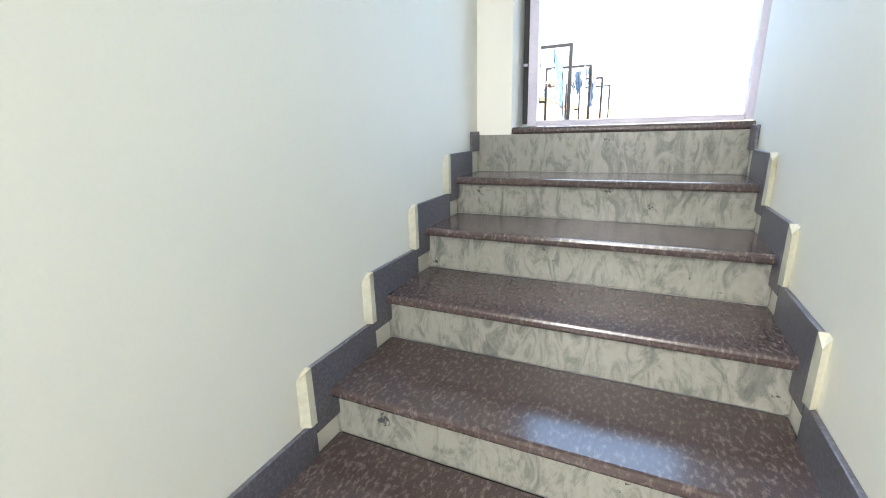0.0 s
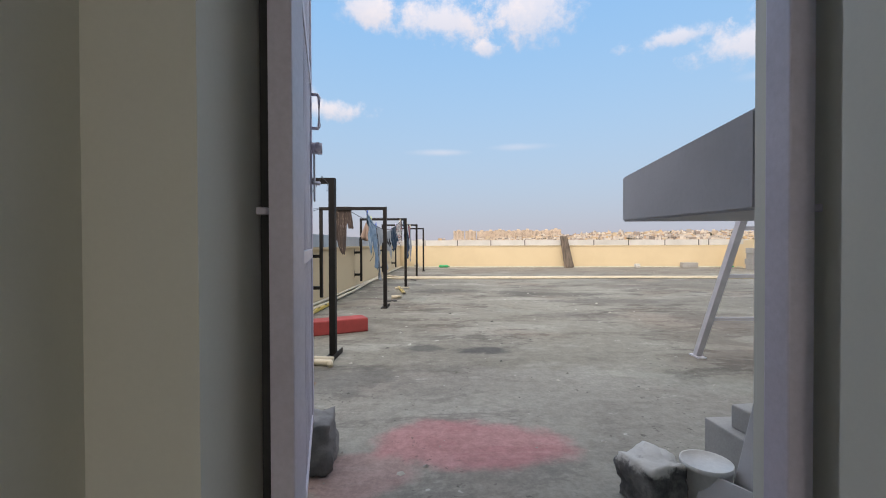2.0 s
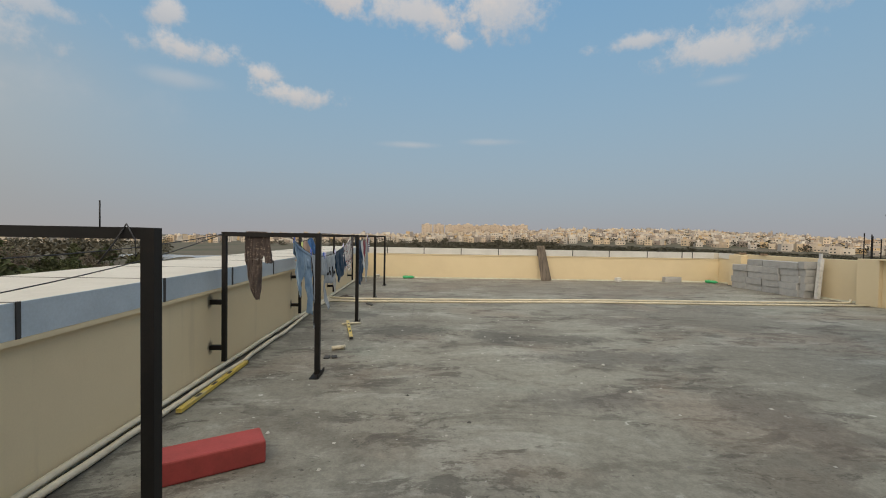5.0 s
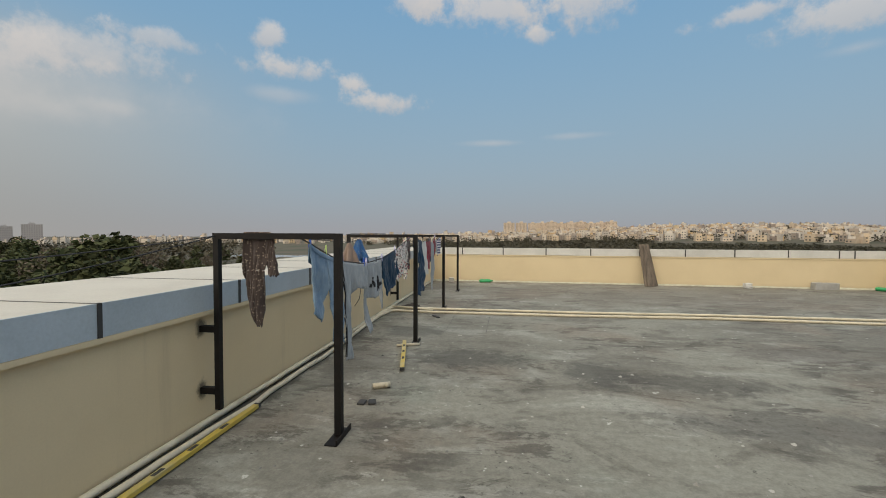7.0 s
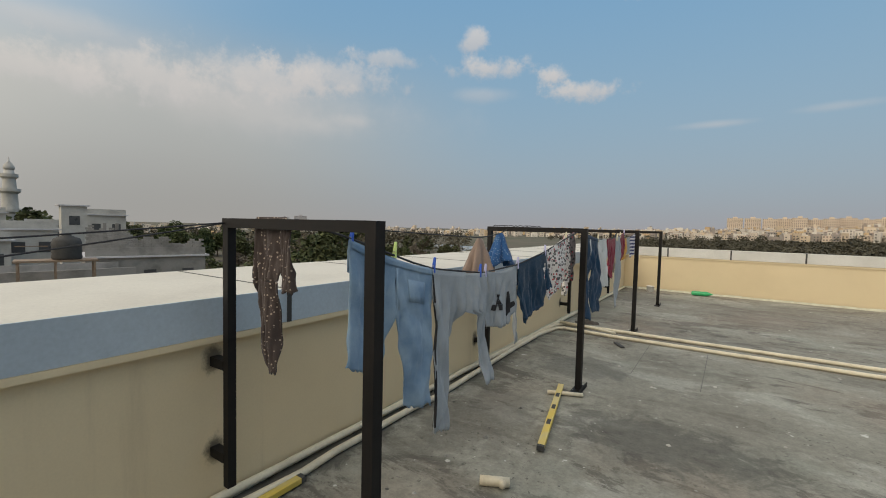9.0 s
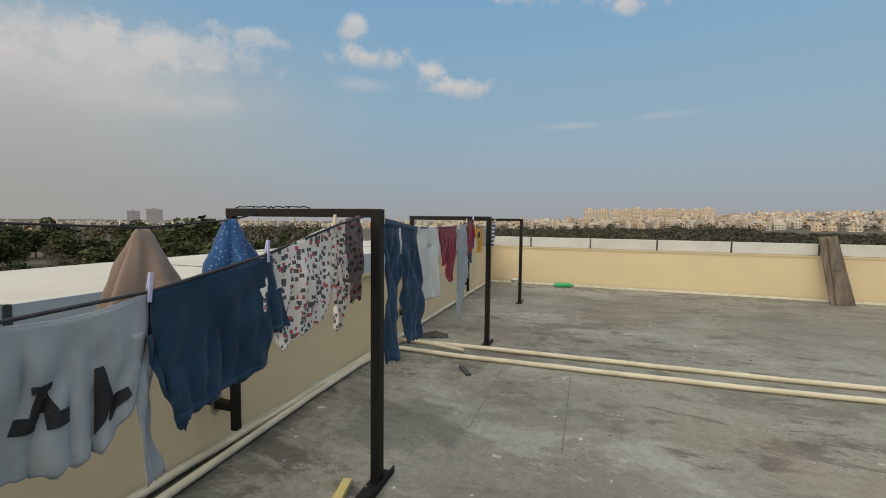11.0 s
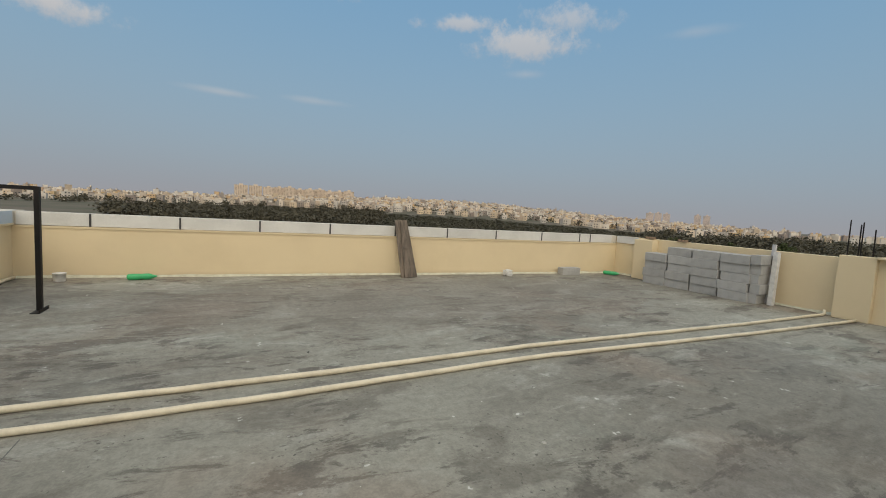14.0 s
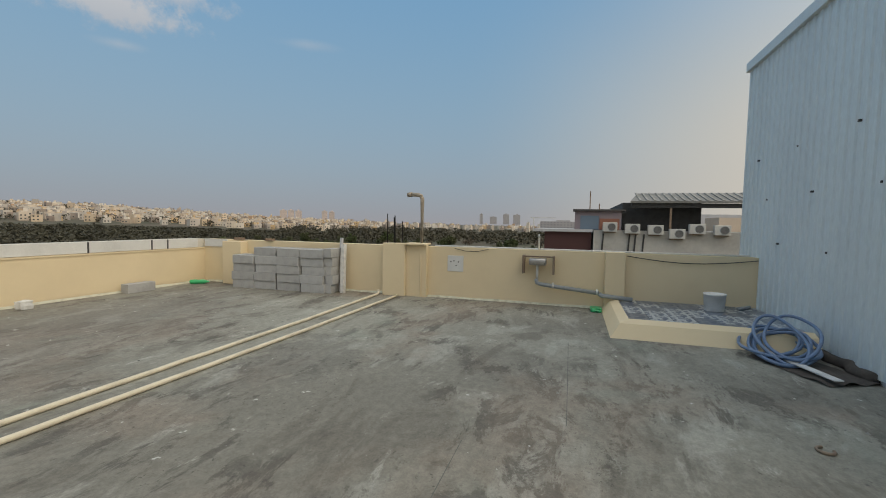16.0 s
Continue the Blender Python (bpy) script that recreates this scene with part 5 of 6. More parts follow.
LINE_A = [(-1.33, 7.56, 1.535), (-1.33, 7.75, 1.485), (-1.325, 8.2, 1.352), (-1.305, 8.37, 1.308), (-1.24, 8.85, 1.252), (-1.18, 9.30, 1.285), (-1.14, 9.73, 1.362), (-1.09, 10.2, 1.485), (-1.08, 10.46, 1.53)]
LINE_B = [(-1.08, 10.49, 1.535), (-1.06, 11.2, 1.46), (-1.10, 12.0, 1.45), (-1.16, 12.8, 1.475), (-1.2, 13.42, 1.53)]
LINE_C = [(-1.35, 13.45, 1.54), (-1.45, 14.5, 1.43), (-1.5, 15.4, 1.42), (-1.48, 16.3, 1.53)]
rope(LINE_A, "dark clothes line strung between two frames")
rope(LINE_B, "dark clothes line strung between two frames")
rope(LINE_C, "dark clothes line strung between two frames")
rope([(-2.03, 4.66 + 2.9 * k / 12, 1.20 + 0.35 * k / 12 - 0.05 * math.sin(math.pi * k / 12)) for k in range(13)], "thin dark wire strung along the frames", 0.004)
rope([(-2.03, 4.66 + 2.9 * k / 12, 1.40 + 0.15 * k / 12 - 0.04 * math.sin(math.pi * k / 12)) for k in range(13)], "thin dark wire strung along the frames", 0.004)
rope([(-1.66, 7.58, 1.56), (-1.68, 8.6, 1.51), (-1.71, 9.68, 1.465), (-1.78, 10.22, 1.50), (-1.82, 10.46, 1.54)], "thin dark line strung between two frames", 0.005)
for k in range(4):
    y = 10.48
    rope([(-2.0 + 0.13 * k + 0.03 * s, y + 0.012 * math.sin(s * 2 + k), 1.574 + 0.012 * abs(math.sin(s * 1.3 + k))) for s in range(6)], "black wire wound round the top bar", 0.004)
rope([(-1.10, 4.62, 1.585), (-1.14, 4.60, 1.50), (-1.20, 4.60, 1.42)], "loose wire end tied to the frame", 0.003)
rope([(-1.22, 4.64, 1.57), (-1.22, 4.64, 1.68)], "wire end standing on the frame", 0.003)
rope([(-1.10, 4.62, 1.585), (-1.04, 4.58, 1.52), (-1.05, 4.6, 1.45)], "loose wire end tied to the frame", 0.003)
rope([(-1.62, 9.75, 1.0), (-1.6, 9.78, 0.85), (-1.63, 9.8, 0.72), (-1.7, 9.82, 0.62)], "loose black wire hanging behind the washing", 0.004)

FULL = lambda h, a=0.0, b=1.0: [[(0, a, b), (h, a, b)]]
# jeans, folded waist over the line
garment("jeans", (-1.33, 7.72, 1.485), (-1.31, 8.365, 1.312), [[(0, 0.0, 0.5), (0.30, -0.04, 0.47), (0.60, -0.12, 0.30)], [(0, 0.497, 1.0), (0.12, 0.487, 1.0), (0.30, 0.467, 0.93), (0.78, 0.56, 0.92)]], C_DENIM, "faded blue denim jeans hung over the line", "jeans", 1.3, 0.06, 0.02, 8, bands=[("waistband", 0.01, 0.99, 0.004, 0.04, C_DENIM), ("back_pocket", 0.62, 0.84, 0.09, 0.21, C_DENIM), ("fly_seam", 0.49, 0.505, 0.045, 0.26, C_DENIM)])
garment("track_pants", (-1.305, 8.355, 1.303), (-1.236, 8.87, 1.252), [[(0, 0.0, 0.60), (0.25, 0.0, 0.60), (0.27, 0.0, 0.50), (0.44, -0.01, 0.31), (0.95, -0.03, 0.22)], [(0, 0.597, 1.03), (0.25, 0.597, 1.03), (0.27, 0.79, 1.04), (0.42, 0.88, 1.08), (0.74, 0.94, 1.18)]], C_GREY, "grey jersey track pants with a dark side stripe", "trousers", 2.2, 0.03, 0.01, 6,
        [[(0.0, 0.03), (0.014, 0.03), (-0.012, 0.92), (-0.03, 0.92)]])
garment("t_shirt", (-1.232, 8.90, 1.256), (-1.183, 9.295, 1.284), [[(0, 0.0, 1.0), (0.10, 0.0, 1.0), (0.30, 0.02, 0.84), (0.38, 0.04, 0.62)], [(0.101, 0.84, 1.0), (0.30, 0.86, 1.0), (0.58, 0.90, 1.04)]], C_GREY, "grey t-shirt with a black printed letter", "shirt", 3.1, 0.02, 0.03, 7,
        [[(0.27, 0.150), (0.37, 0.150), (0.37, 0.168), (0.27, 0.168)], [(0.285, 0.169), (0.35, 0.169), (0.40, 0.222), (0.255, 0.222)], [(0.20, 0.223), (0.31, 0.223), (0.30, 0.262), (0.19, 0.262)], [(0.345, 0.223), (0.445, 0.223), (0.455, 0.262), (0.345, 0.262)],
         [(0.62, 0.15), (0.655, 0.15), (0.70, 0.24), (0.66, 0.30), (0.61, 0.33)], [(0.705, 0.245), (0.80, 0.235), (0.81, 0.262), (0.67, 0.305)]])
garment("jersey_shirt", (-1.18, 9.29, 1.275), (-1.14, 9.77, 1.355), [[(0, 0.0, 1.0), (0.12, -0.01, 1.04), (0.26, 0.06, 0.98), (0.42, 0.10, 0.90)], [(0.12, -0.05, 0.16), (0.44, 0.10, 0.22)], [(0.14, 0.92, 1.12), (0.30, 0.96, 1.14)]], C_TEAL, "dark blue jersey top hung over the line", "shirt", 4.4, 0.03, 0.0, 5, bands=[("hem_band", 0.11, 0.89, 0.395, 0.415, C_NAVY), ("sleeve_cuff", 0.965, 1.125, 0.28, 0.298, C_NAVY)])
garment("printed_shirt", (-1.14, 9.76, 1.368), (-1.10, 10.17, 1.478), [[(0, 0.0, 1.0), (0.12, -0.08, 1.0), (0.30, 0.0, 0.96), (0.42, 0.10, 0.80)], [(0.12, -0.16, -0.075), (0.30, -0.08, -0.005)]], C_PRINT, "white cotton shirt printed with red and black blocks", "shirt", 5.2, 0.0, 0.0, 9)
garment("printed_shirt", (-1.12, 10.185, 1.485), (-1.10, 10.29, 1.505), [[(0, 0.0, 1.0), (0.30, -0.1, 1.1), (0.36, 0.1, 0.9), (0.54, 0.2, 0.75)]], C_PRINT, "white printed cotton shirt bunched on the line", "shirt", 5.9, 0.0, 0.0, 11)
garment("printed_shirt", (-1.125, 10.30, 1.505), (-1.10, 10.445, 1.53), [[(0, 0.1, 0.9), (0.10, -0.1, 1.1), (0.30, -0.05, 1.05), (0.34, 0.35, 1.0), (0.46, 0.5, 0.95)]], C_PRINT2, "dark multicoloured printed cotton shirt", "shirt", 6.2, 0.0, 0.0, 13)
# towel bunched by its middle, dotted cloth
def bunched(name, at, r, h, mat, label, category, seed):
    bm = bmesh.new()
    rings = []
    for j in range(15):
        v = j / 14
        rr = 0.025 + (r - 0.025) * v ** 0.8
        ring = []
        for k in range(36):
            a = k * math.tau / 36
            q = rr * (1 + 0.36 * v * math.sin(5 * a + seed + 0.8 * v) + 0.22 * v * math.sin(9 * a + 2 * seed) + 0.12 * noise.noise((math.cos(a) * 2, math.sin(a) * 2, v * 4 + seed)))
            ring.append(bm.verts.new((q * math.cos(a) * 0.75, q * math.sin(a), -h * v * (1 - 0.12 * math.sin(2 * a + seed)))))
        rings.append(ring)
    for p, q in zip(rings, rings[1:]):
        for k in range(36):
            bm.faces.new((p[k], p[(k + 1) % 36], q[(k + 1) % 36], q[k]))
    bm.faces.new(rings[0])
    ob = part(name, bm, mat, None, "", True, pose(*at))
    s = ob.modifiers.new("thickness", "SOLIDIFY")
    s.thickness = 0.006
    return tagged(ob, label, category, "washing on the line")


bunched("towel", (-1.72, 9.68, 1.46), 0.16, 0.36, C_TOWEL, "fawn towel hung from its middle", "towel", 0.7)
bunched("dotted_cloth", (-1.78, 10.22, 1.50), 0.15, 0.30, C_BAG, "blue dotted cloth hung from its middle", "cloth", 2.1)
garment("kurta", (-1.80, 7.575, 1.575), (-1.58, 7.575, 1.575), [[(0, 0.0, 1.0), (0.12, -0.03, 1.08), (0.30, 0.0, 0.85)], [(0.30, 0.0, 0.85), (0.55, 0.12, 0.75), (0.74, 0.45, 0.68)], [(0.05, 0.8, 1.15), (0.34, 0.95, 1.25)]], C_KURTA, "brown dotted cotton top slung over the frame", "shirt", 7.7, 0.0, 0.0, 11)
garment("trousers", (-1.075, 10.62, 1.525), (-1.06, 11.17, 1.465), [[(0, 0.0, 0.5), (0.30, 0.0, 0.5), (0.86, -0.02, 0.26)], [(0, 0.497, 1.0), (0.30, 0.497, 1.0), (0.80, 0.66, 1.06)]], C_NAVY, "navy jersey trousers hung on the line", "trousers", 8.3, 0.04, 0.0, 6, bands=[("waistband", 0.01, 0.99, 0.004, 0.035, C_NAVY), ("drawstring", 0.47, 0.50, 0.03, 0.20, C_WHITE)])
garment("white_shirt", (-1.06, 11.2, 1.46), (-1.09, 11.74, 1.452), [[(0, 0.0, 1.0), (0.25, 0.02, 1.0), (0.56, 0.15, 0.9)]], C_WHITE, "white cotton shirt hung on the line", "shirt", 9.1, 0.02, 0.0, 7)
garment("maroon_cloth", (-1.09, 11.78, 1.452), (-1.13, 12.38, 1.46), [[(0, 0.0, 0.45), (0.33, 0.04, 0.45)], [(0, 0.447, 1.0), (0.33, 0.447, 1.0), (0.52, 0.6, 0.9)]], C_MAROON, "maroon cotton shorts hung on the line", "shorts", 10.4, 0.02, 0.0, 5)
garment("jersey_legwear", (-1.13, 12.42, 1.462), (-1.165, 12.92, 1.48), [[(0, 0.0, 0.52), (0.35, 0.0, 0.5), (0.95, 0.05, 0.32)], [(0, 0.517, 1.0), (0.35, 0.53, 1.0), (0.6, 0.75, 1.05)]], C_GREY, "grey jersey leggings hung on the line", "leggings", 11.2, 0.03, 0.0, 6)
garment("maroon_cloth", (-1.17, 12.98, 1.488), (-1.2, 13.40, 1.53), FULL(0.36), C_MAROON, "maroon cotton cloth pegged on the line", "cloth", 12.6, 0.01, 0.0, 4)
garment("printed_blouse", (-1.32, 13.0, 1.30), (-1.35, 13.4, 1.30), [[(0, 0.0, 1.0), (0.18, 0.1, 1.0)], [(0.18, 0.7, 1.0), (0.4, 0.85, 1.05)]], C_TOWEL, "pale fawn cotton top hung behind a maroon cloth", "shirt", 13.1, 0.0, 0.0, 9)
rope([(-1.32, 12.6, 1.38), (-1.32, 13.0, 1.30), (-1.35, 13.4, 1.30), (-1.38, 13.45, 1.5)], "dark clothes line sagging behind the washing", 0.004)
garment("dark_shorts", (-1.36, 13.55, 1.50), (-1.42, 14.1, 1.44), [[(0, 0.0, 1.0), (0.22, 0.1, 1.0)], [(0.22, 0.55, 1.0), (0.5, 0.75, 1.0)]], C_TEAL, "dark blue shorts hung on the line", "shorts", 14.3, 0.0, 0.0, 6)
garment("mustard_shirt", (-1.46, 14.55, 1.425), (-1.49, 15.15, 1.42), [[(0, 0.0, 1.0), (0.14, -0.02, 1.08), (0.38, 0.08, 0.85)]], C_YELLOW, "mustard yellow cotton t-shirt with a dark print", "shirt", 15.4, 0.0, 0.02, 5, [[(0.3, 0.08), (0.55, 0.05), (0.6, 0.12), (0.4, 0.17)]])
garment("grey_shorts", (-1.49, 15.2, 1.42), (-1.50, 15.6, 1.44), [[(0, 0.0, 1.0), (0.32, 0.0, 0.9)]], C_GREY, "blue-grey jersey shorts hung on the line", "shorts", 16.1, 0.0, 0.0, 8)
garment("striped_top", (-1.50, 15.65, 1.445), (-1.48, 16.2, 1.52), [[(0, 0.1, 1.0), (0.16, 0.0, 1.08), (0.42, 0.0, 0.6)]], C_STRIPE, "blue and white striped jersey top", "shirt", 17.2, 0.0, 0.0, 7)
for at, k, rz in (((-1.33, 7.74, 1.50), 0, 90), ((-1.33, 8.05, 1.425), 2, 90), ((-1.305, 8.375, 1.33), 0, 80), ((-1.24, 8.82, 1.27), 0, 85), ((-1.233, 8.88, 1.268), 1, 90), ((-1.18, 9.295, 1.298), 1, 80), ((-1.14, 9.755, 1.38), 1, 90), ((-1.10, 10.18, 1.49), 3, 90), ((-1.07, 10.66, 1.53), 3, 90), ((-1.06, 11.19, 1.47), 3, 90), ((-1.10, 12.39, 1.47), 3, 90), ((-1.17, 12.95, 1.495), 3, 90), ((-1.2, 13.38, 1.535), 1, 90), ((-1.47, 14.6, 1.43), 3, 90), ((-1.48, 16.15, 1.52), 3, 90)):
    peg(at, k, rz)


# ---- ground and distance ----
M_GROUND = varied("dry_ground", (0.105, 0.09, 0.062), (0.055, 0.062, 0.035), 0.95, scale=0.02, fine=0.4, amount=0.9, bumps=0.0)
bm = bmesh.new()
rings = []
for r in (0.0, 60, 120, 200, 300, 420, 560, 700, 860, 1050, 1300, 1700, 2400, 3600):
    ring = []
    for k in range(72):
        az = k * math.tau / 72
        h = GROUND_Z
        if r > 300:
            hill = math.exp(-((math.degrees(az) - 22) / 38.0) ** 2) if az < math.pi else math.exp(-((math.degrees(az) - 360 - 22) / 38.0) ** 2)
            knoll = math.exp(-((math.degrees(az) - 30) / 17.0) ** 2)
            h += (hill * 23.5 + knoll * 12.0) * min(1.0, (r - 300) / 720.0) ** 1.1
        ring.append((r * math.sin(az), 8 + r * math.cos(az), h))
    rings.append([bm.verts.new(p) for p in (ring if r else ring[:1])])
for k in range(72):
    bm.faces.new((rings[0][0], rings[1][k], rings[1][(k + 1) % 72]))
for p, q in zip(rings[1:], rings[2:]):
    for k in range(72):
        bm.faces.new((p[k], p[(k + 1) % 72], q[(k + 1) % 72], q[k]))
structure("ground", bm, M_GROUND, "dry scrub ground far below the terrace")


def ground_at(r, az):
    a = az if az < 180 else az - 360
    return GROUND_Z + ((math.exp(-((a - 22) / 38.0) ** 2) * 23.5 + math.exp(-((a - 30) / 17.0) ** 2) * 12.0) * min(1.0, (r - 300) / 720.0) ** 1.1 if r > 300 else 0.0)


def polar(r, az):
    return r * math.sin(radians(az)), 8 + r * math.cos(radians(az))


# lake
M_WATER = varied("lake_water", (0.32, 0.33, 0.33), (0.26, 0.28, 0.28), 0.18, scale=0.02, fine=0.5, amount=0.5, bumps=0.02)
bm = bmesh.new()
lake = []
for k in range(28):
    az = -36 + 20 * k / 27
    lake.append((310 + 25 * math.sin(k * 0.8), az))
for k in range(28):
    az = -14 - 24 * k / 27
    lake.append((600 + 40 * math.sin(k * 0.5), az))
bm.faces.new([bm.verts.new((*polar(r, az), GROUND_Z + 0.3)) for r, az in lake])
structure("water", bm, M_WATER, "pale lake water in the distance")

# the building under the terrace
structure("building_body", boxed(-3.5, 12.2, 1.58, 19.3, GROUND_Z, -0.26), M_CREAM, "cream building under the terrace")
structure("building_wing_west", boxed(-3.5, -0.74, -3.2, 1.57, GROUND_Z, -0.26), M_CREAM, "cream building under the terrace")
structure("building_wing_east", boxed(0.88, 12.2, -3.2, 1.57, GROUND_Z, -0.26), M_CREAM, "cream building under the terrace")
structure("building_wing_low", boxed(-0.73, 0.87, -3.2, 1.57, GROUND_Z, -3.21), M_CREAM, "cream building under the stairs")


def city_material():
    m, nt, b = material("far_house_paint", (0.5, 0.45, 0.38), 0.85)
    geo = nt.nodes.new("ShaderNodeNewGeometry")
    rr = geo.outputs["Random Per Island"]
    cr = nt.nodes.new("ShaderNodeValToRGB")
    el = cr.color_ramp.elements
    el[0].position, el[0].color = 0.0, (0.66, 0.62, 0.56, 1)
    el[1].position, el[1].color = 1.0, (0.46, 0.32, 0.22, 1)
    for p, c in ((0.15, (0.24, 0.20, 0.18)), (0.3, (0.58, 0.50, 0.41)), (0.45, (0.68, 0.64, 0.58)), (0.58, (0.30, 0.26, 0.23)), (0.7, (0.62, 0.50, 0.36)), (0.82, (0.66, 0.62, 0.57)), (0.93, (0.55, 0.40, 0.22))):
        e = el.new(p)
        e.color = (*c, 1)
    nt.links.new(rr, cr.inputs[0])
    g = noise_tex(nt, obj_vec(nt), 0.15, 4.0, 0.6)
    col = mix_col(nt, 1.0, cr.outputs[0], math_node(nt, "MULTIPLY_ADD", g, 0.5, 0.72), "MULTIPLY")
    nt.links.new(col, b.inputs["Base Color"])
    return m


M_CITY = city_material()
M_WINDOW = varied("dark_window", (0.05, 0.055, 0.06), (0.03, 0.03, 0.035), 0.3, scale=1.0)


def box_data(cx, cy, z0, w, d, h, a, V, F):
    n = len(V)
    c, s = math.cos(a), math.sin(a)
    for z in (z0, z0 + h):
        for sx, sy in ((-1, -1), (1, -1), (1, 1), (-1, 1)):
            V.append((cx + sx * w / 2 * c - sy * d / 2 * s, cy + sx * w / 2 * s + sy * d / 2 * c, z))
    F += [(n + 3, n + 2, n + 1, n), (n + 4, n + 5, n + 6, n + 7)] + [(n + k, n + (k + 1) % 4, n + 4 + (k + 1) % 4, n + 4 + k) for k in range(4)]


def stuff(name, V, F, mat, label, category):
    me = bpy.data.meshes.new(name)
    me.from_pydata(V, [], F)
    me.materials.append(mat)
    return tagged(new(name, me), label, category, "", "stuff")


rng = random.Random(21)


def district(name, n, az0, az1, r0, r1, hmin, hmax, label):
    V, F, W, WF = [], [], [], []
    for _ in range(n):
        az = rng.uniform(az0, az1)
        r = r0 + (r1 - r0) * rng.random() ** 0.8
        x, y = polar(r, az)
        w, d, h = rng.uniform(4, 9.5), rng.uniform(5, 9), rng.uniform(hmin, hmax) * rng.uniform(0.7, 1.0) * (1.0 + 0.5 * (rng.random() < 0.06))
        g = ground_at(r, az) - 2
        a = -radians(az) + rng.uniform(-0.5, 0.5)
        box_data(x, y, g, w, d, h + 2, a, V, F)
        if rng.random() < 0.5:
            box_data(x + rng.uniform(-2, 2), y + rng.uniform(-2, 2), g + h + 2, w * 0.35, d * 0.4, rng.uniform(2, 3), a, V, F)
        if r < 800:
            for fl in range(int(h // 3.2)):
                for q in range(int(w // 3)):
                    off = -w / 2 + 1.6 + q * 3.0
                    c, s = math.cos(a), math.sin(a)
                    ly = -d / 2 - 0.02
                    wx, wy = x + off * c - ly * s, y + off * s + ly * c
                    box_data(wx, wy, g + 2 + 1.1 + fl * 3.2, 1.3, 0.12, 1.3, a, W, WF)
    stuff(name, V, F, M_CITY, label, "houses")
    if W:
        stuff("house_windows", W, WF, M_WINDOW, "dark windows of far houses", "windows")


district("far_houses", 2300, 14, 64, 560, 1250, 5, 9.5, "dense pale houses on a far hillside")
district("far_houses", 900, -20, 20, 620, 1150, 5.5, 11, "dense pale houses on a far hillside")
district("far_houses", 380, -62, -16, 680, 1100, 6, 12, "dense pale houses beyond a lake")
district("far_houses", 380, 55, 100, 720, 1400, 7, 13, "pale houses on the far plain")
district("far_houses", 120, -92, -60, 420, 900, 7, 12, "pale houses beyond the trees")

M_APT = varied("pale_apartment_paint", (0.60, 0.50, 0.40), (0.52, 0.42, 0.33), 0.8, scale=0.05, fine=1.0, amount=0.6, bumps=0.0)
M_HAZE = varied("hazy_tower_paint", (0.40, 0.39, 0.40), (0.35, 0.34, 0.35), 0.9, scale=0.05, fine=1.0, amount=0.5, bumps=0.0)

M_PINK = varied("pale_pink_tower_paint", (0.56, 0.47, 0.43), (0.48, 0.40, 0.37), 0.9, scale=0.05, fine=1.0, amount=0.5, bumps=0.0)
M_APTWIN = varied("shaded_window", (0.25, 0.21, 0.18), (0.2, 0.17, 0.15), 0.6, scale=1.0)
M_HAZEWIN = varied("hazy_window", (0.29, 0.285, 0.30), (0.26, 0.25, 0.27), 0.8, scale=1.0)


def tower(az, r, w, d, z0, h, floors, bays, mat, label, group=""):
    x, y = polar(r, az)
    e = empty("apartment_block", label, "building", group, (x, y, z0), -az)
    part("wall", boxed(-w / 2, w / 2, -d / 2, d / 2, 0, h), mat, e)
    pane = None
    for f in range(floors):
        for b in range(bays):
            if pane is None:
                o = part("window", boxed(-w / bays * 0.25, w / bays * 0.25, -0.15, 0.05, 0, h / floors * 0.5), M_HAZEWIN if mat in (M_HAZE, M_PINK) else M_APTWIN, e)
                pane = o.data
            else:
                o = new("window", pane)
                o.parent = e
            o.matrix_basis = pose(-w / 2 + w * (b + 0.5) / bays, -d / 2 - 0.05, h * (f + 0.3) / floors)
    part("stair_head", boxed(-w * 0.15, w * 0.15, -d * 0.3, d * 0.3, h, h + h * 0.1), mat, e)
    return e


for k in range(9):
    az = 4.0 + k * 1.22
    tower(az, 1120 + 12 * (k % 2), 25.0, 15, 4.0, 30 + 1.5 * (k % 3), 10, 8, M_APT, "long pale ten-storey apartment block on a hill", "hilltop apartment row")
for az in (0.9, 2.5):
    tower(az, 1180, 30, 16, 4.0, 33, 11, 8, M_APT, "pale apartment tower on a hill", "hilltop apartment row")
for az, w, h in ((52.2, 22, 34), (53.1, 20, 35), (54.0, 20, 34), (57.2, 18, 34), (58.1, 18, 33)):
    tower(az, 1500, w, 20, -4.0, h + 4, 11, 8, M_PINK, "pinkish apartment tower on the skyline", "skyline towers")
for az, w, h in ((77.9, 14, 44), (79.5, 30, 32), (81.2, 26, 44), (82.6, 30, 42)):
    tower(az, 1900, w, 22, 0.0, h, 12, 7, M_HAZE, "hazy grey apartment tower on the skyline", "skyline towers")
for az, w, h in ((-54.2, 15, 19), (-52.3, 20, 22)):
    tower(az, 760, w, 18, -8.0, h, 9, 9, M_HAZE, "grey tower block beyond the trees", "tower blocks beyond the trees")
for az in (9.0, 11.5):
    tower(az, 640, 16, 10, -12, 14, 4, 6, M_APT, "pale four-storey apartment block", "")
crane = empty("tower_crane", "far tower crane on the skyline", "crane", "", (*polar(900, 84.8), -15))
part("mast", boxed(-0.9, 0.9, -0.9, 0.9, 0, 30), M_LIME, crane)
part("jib", boxed(-8, 44, -0.7, 0.7, 30, 31.4), M_LIME, crane).matrix_basis = pose(0, 0, 0, 0, 0, -84)
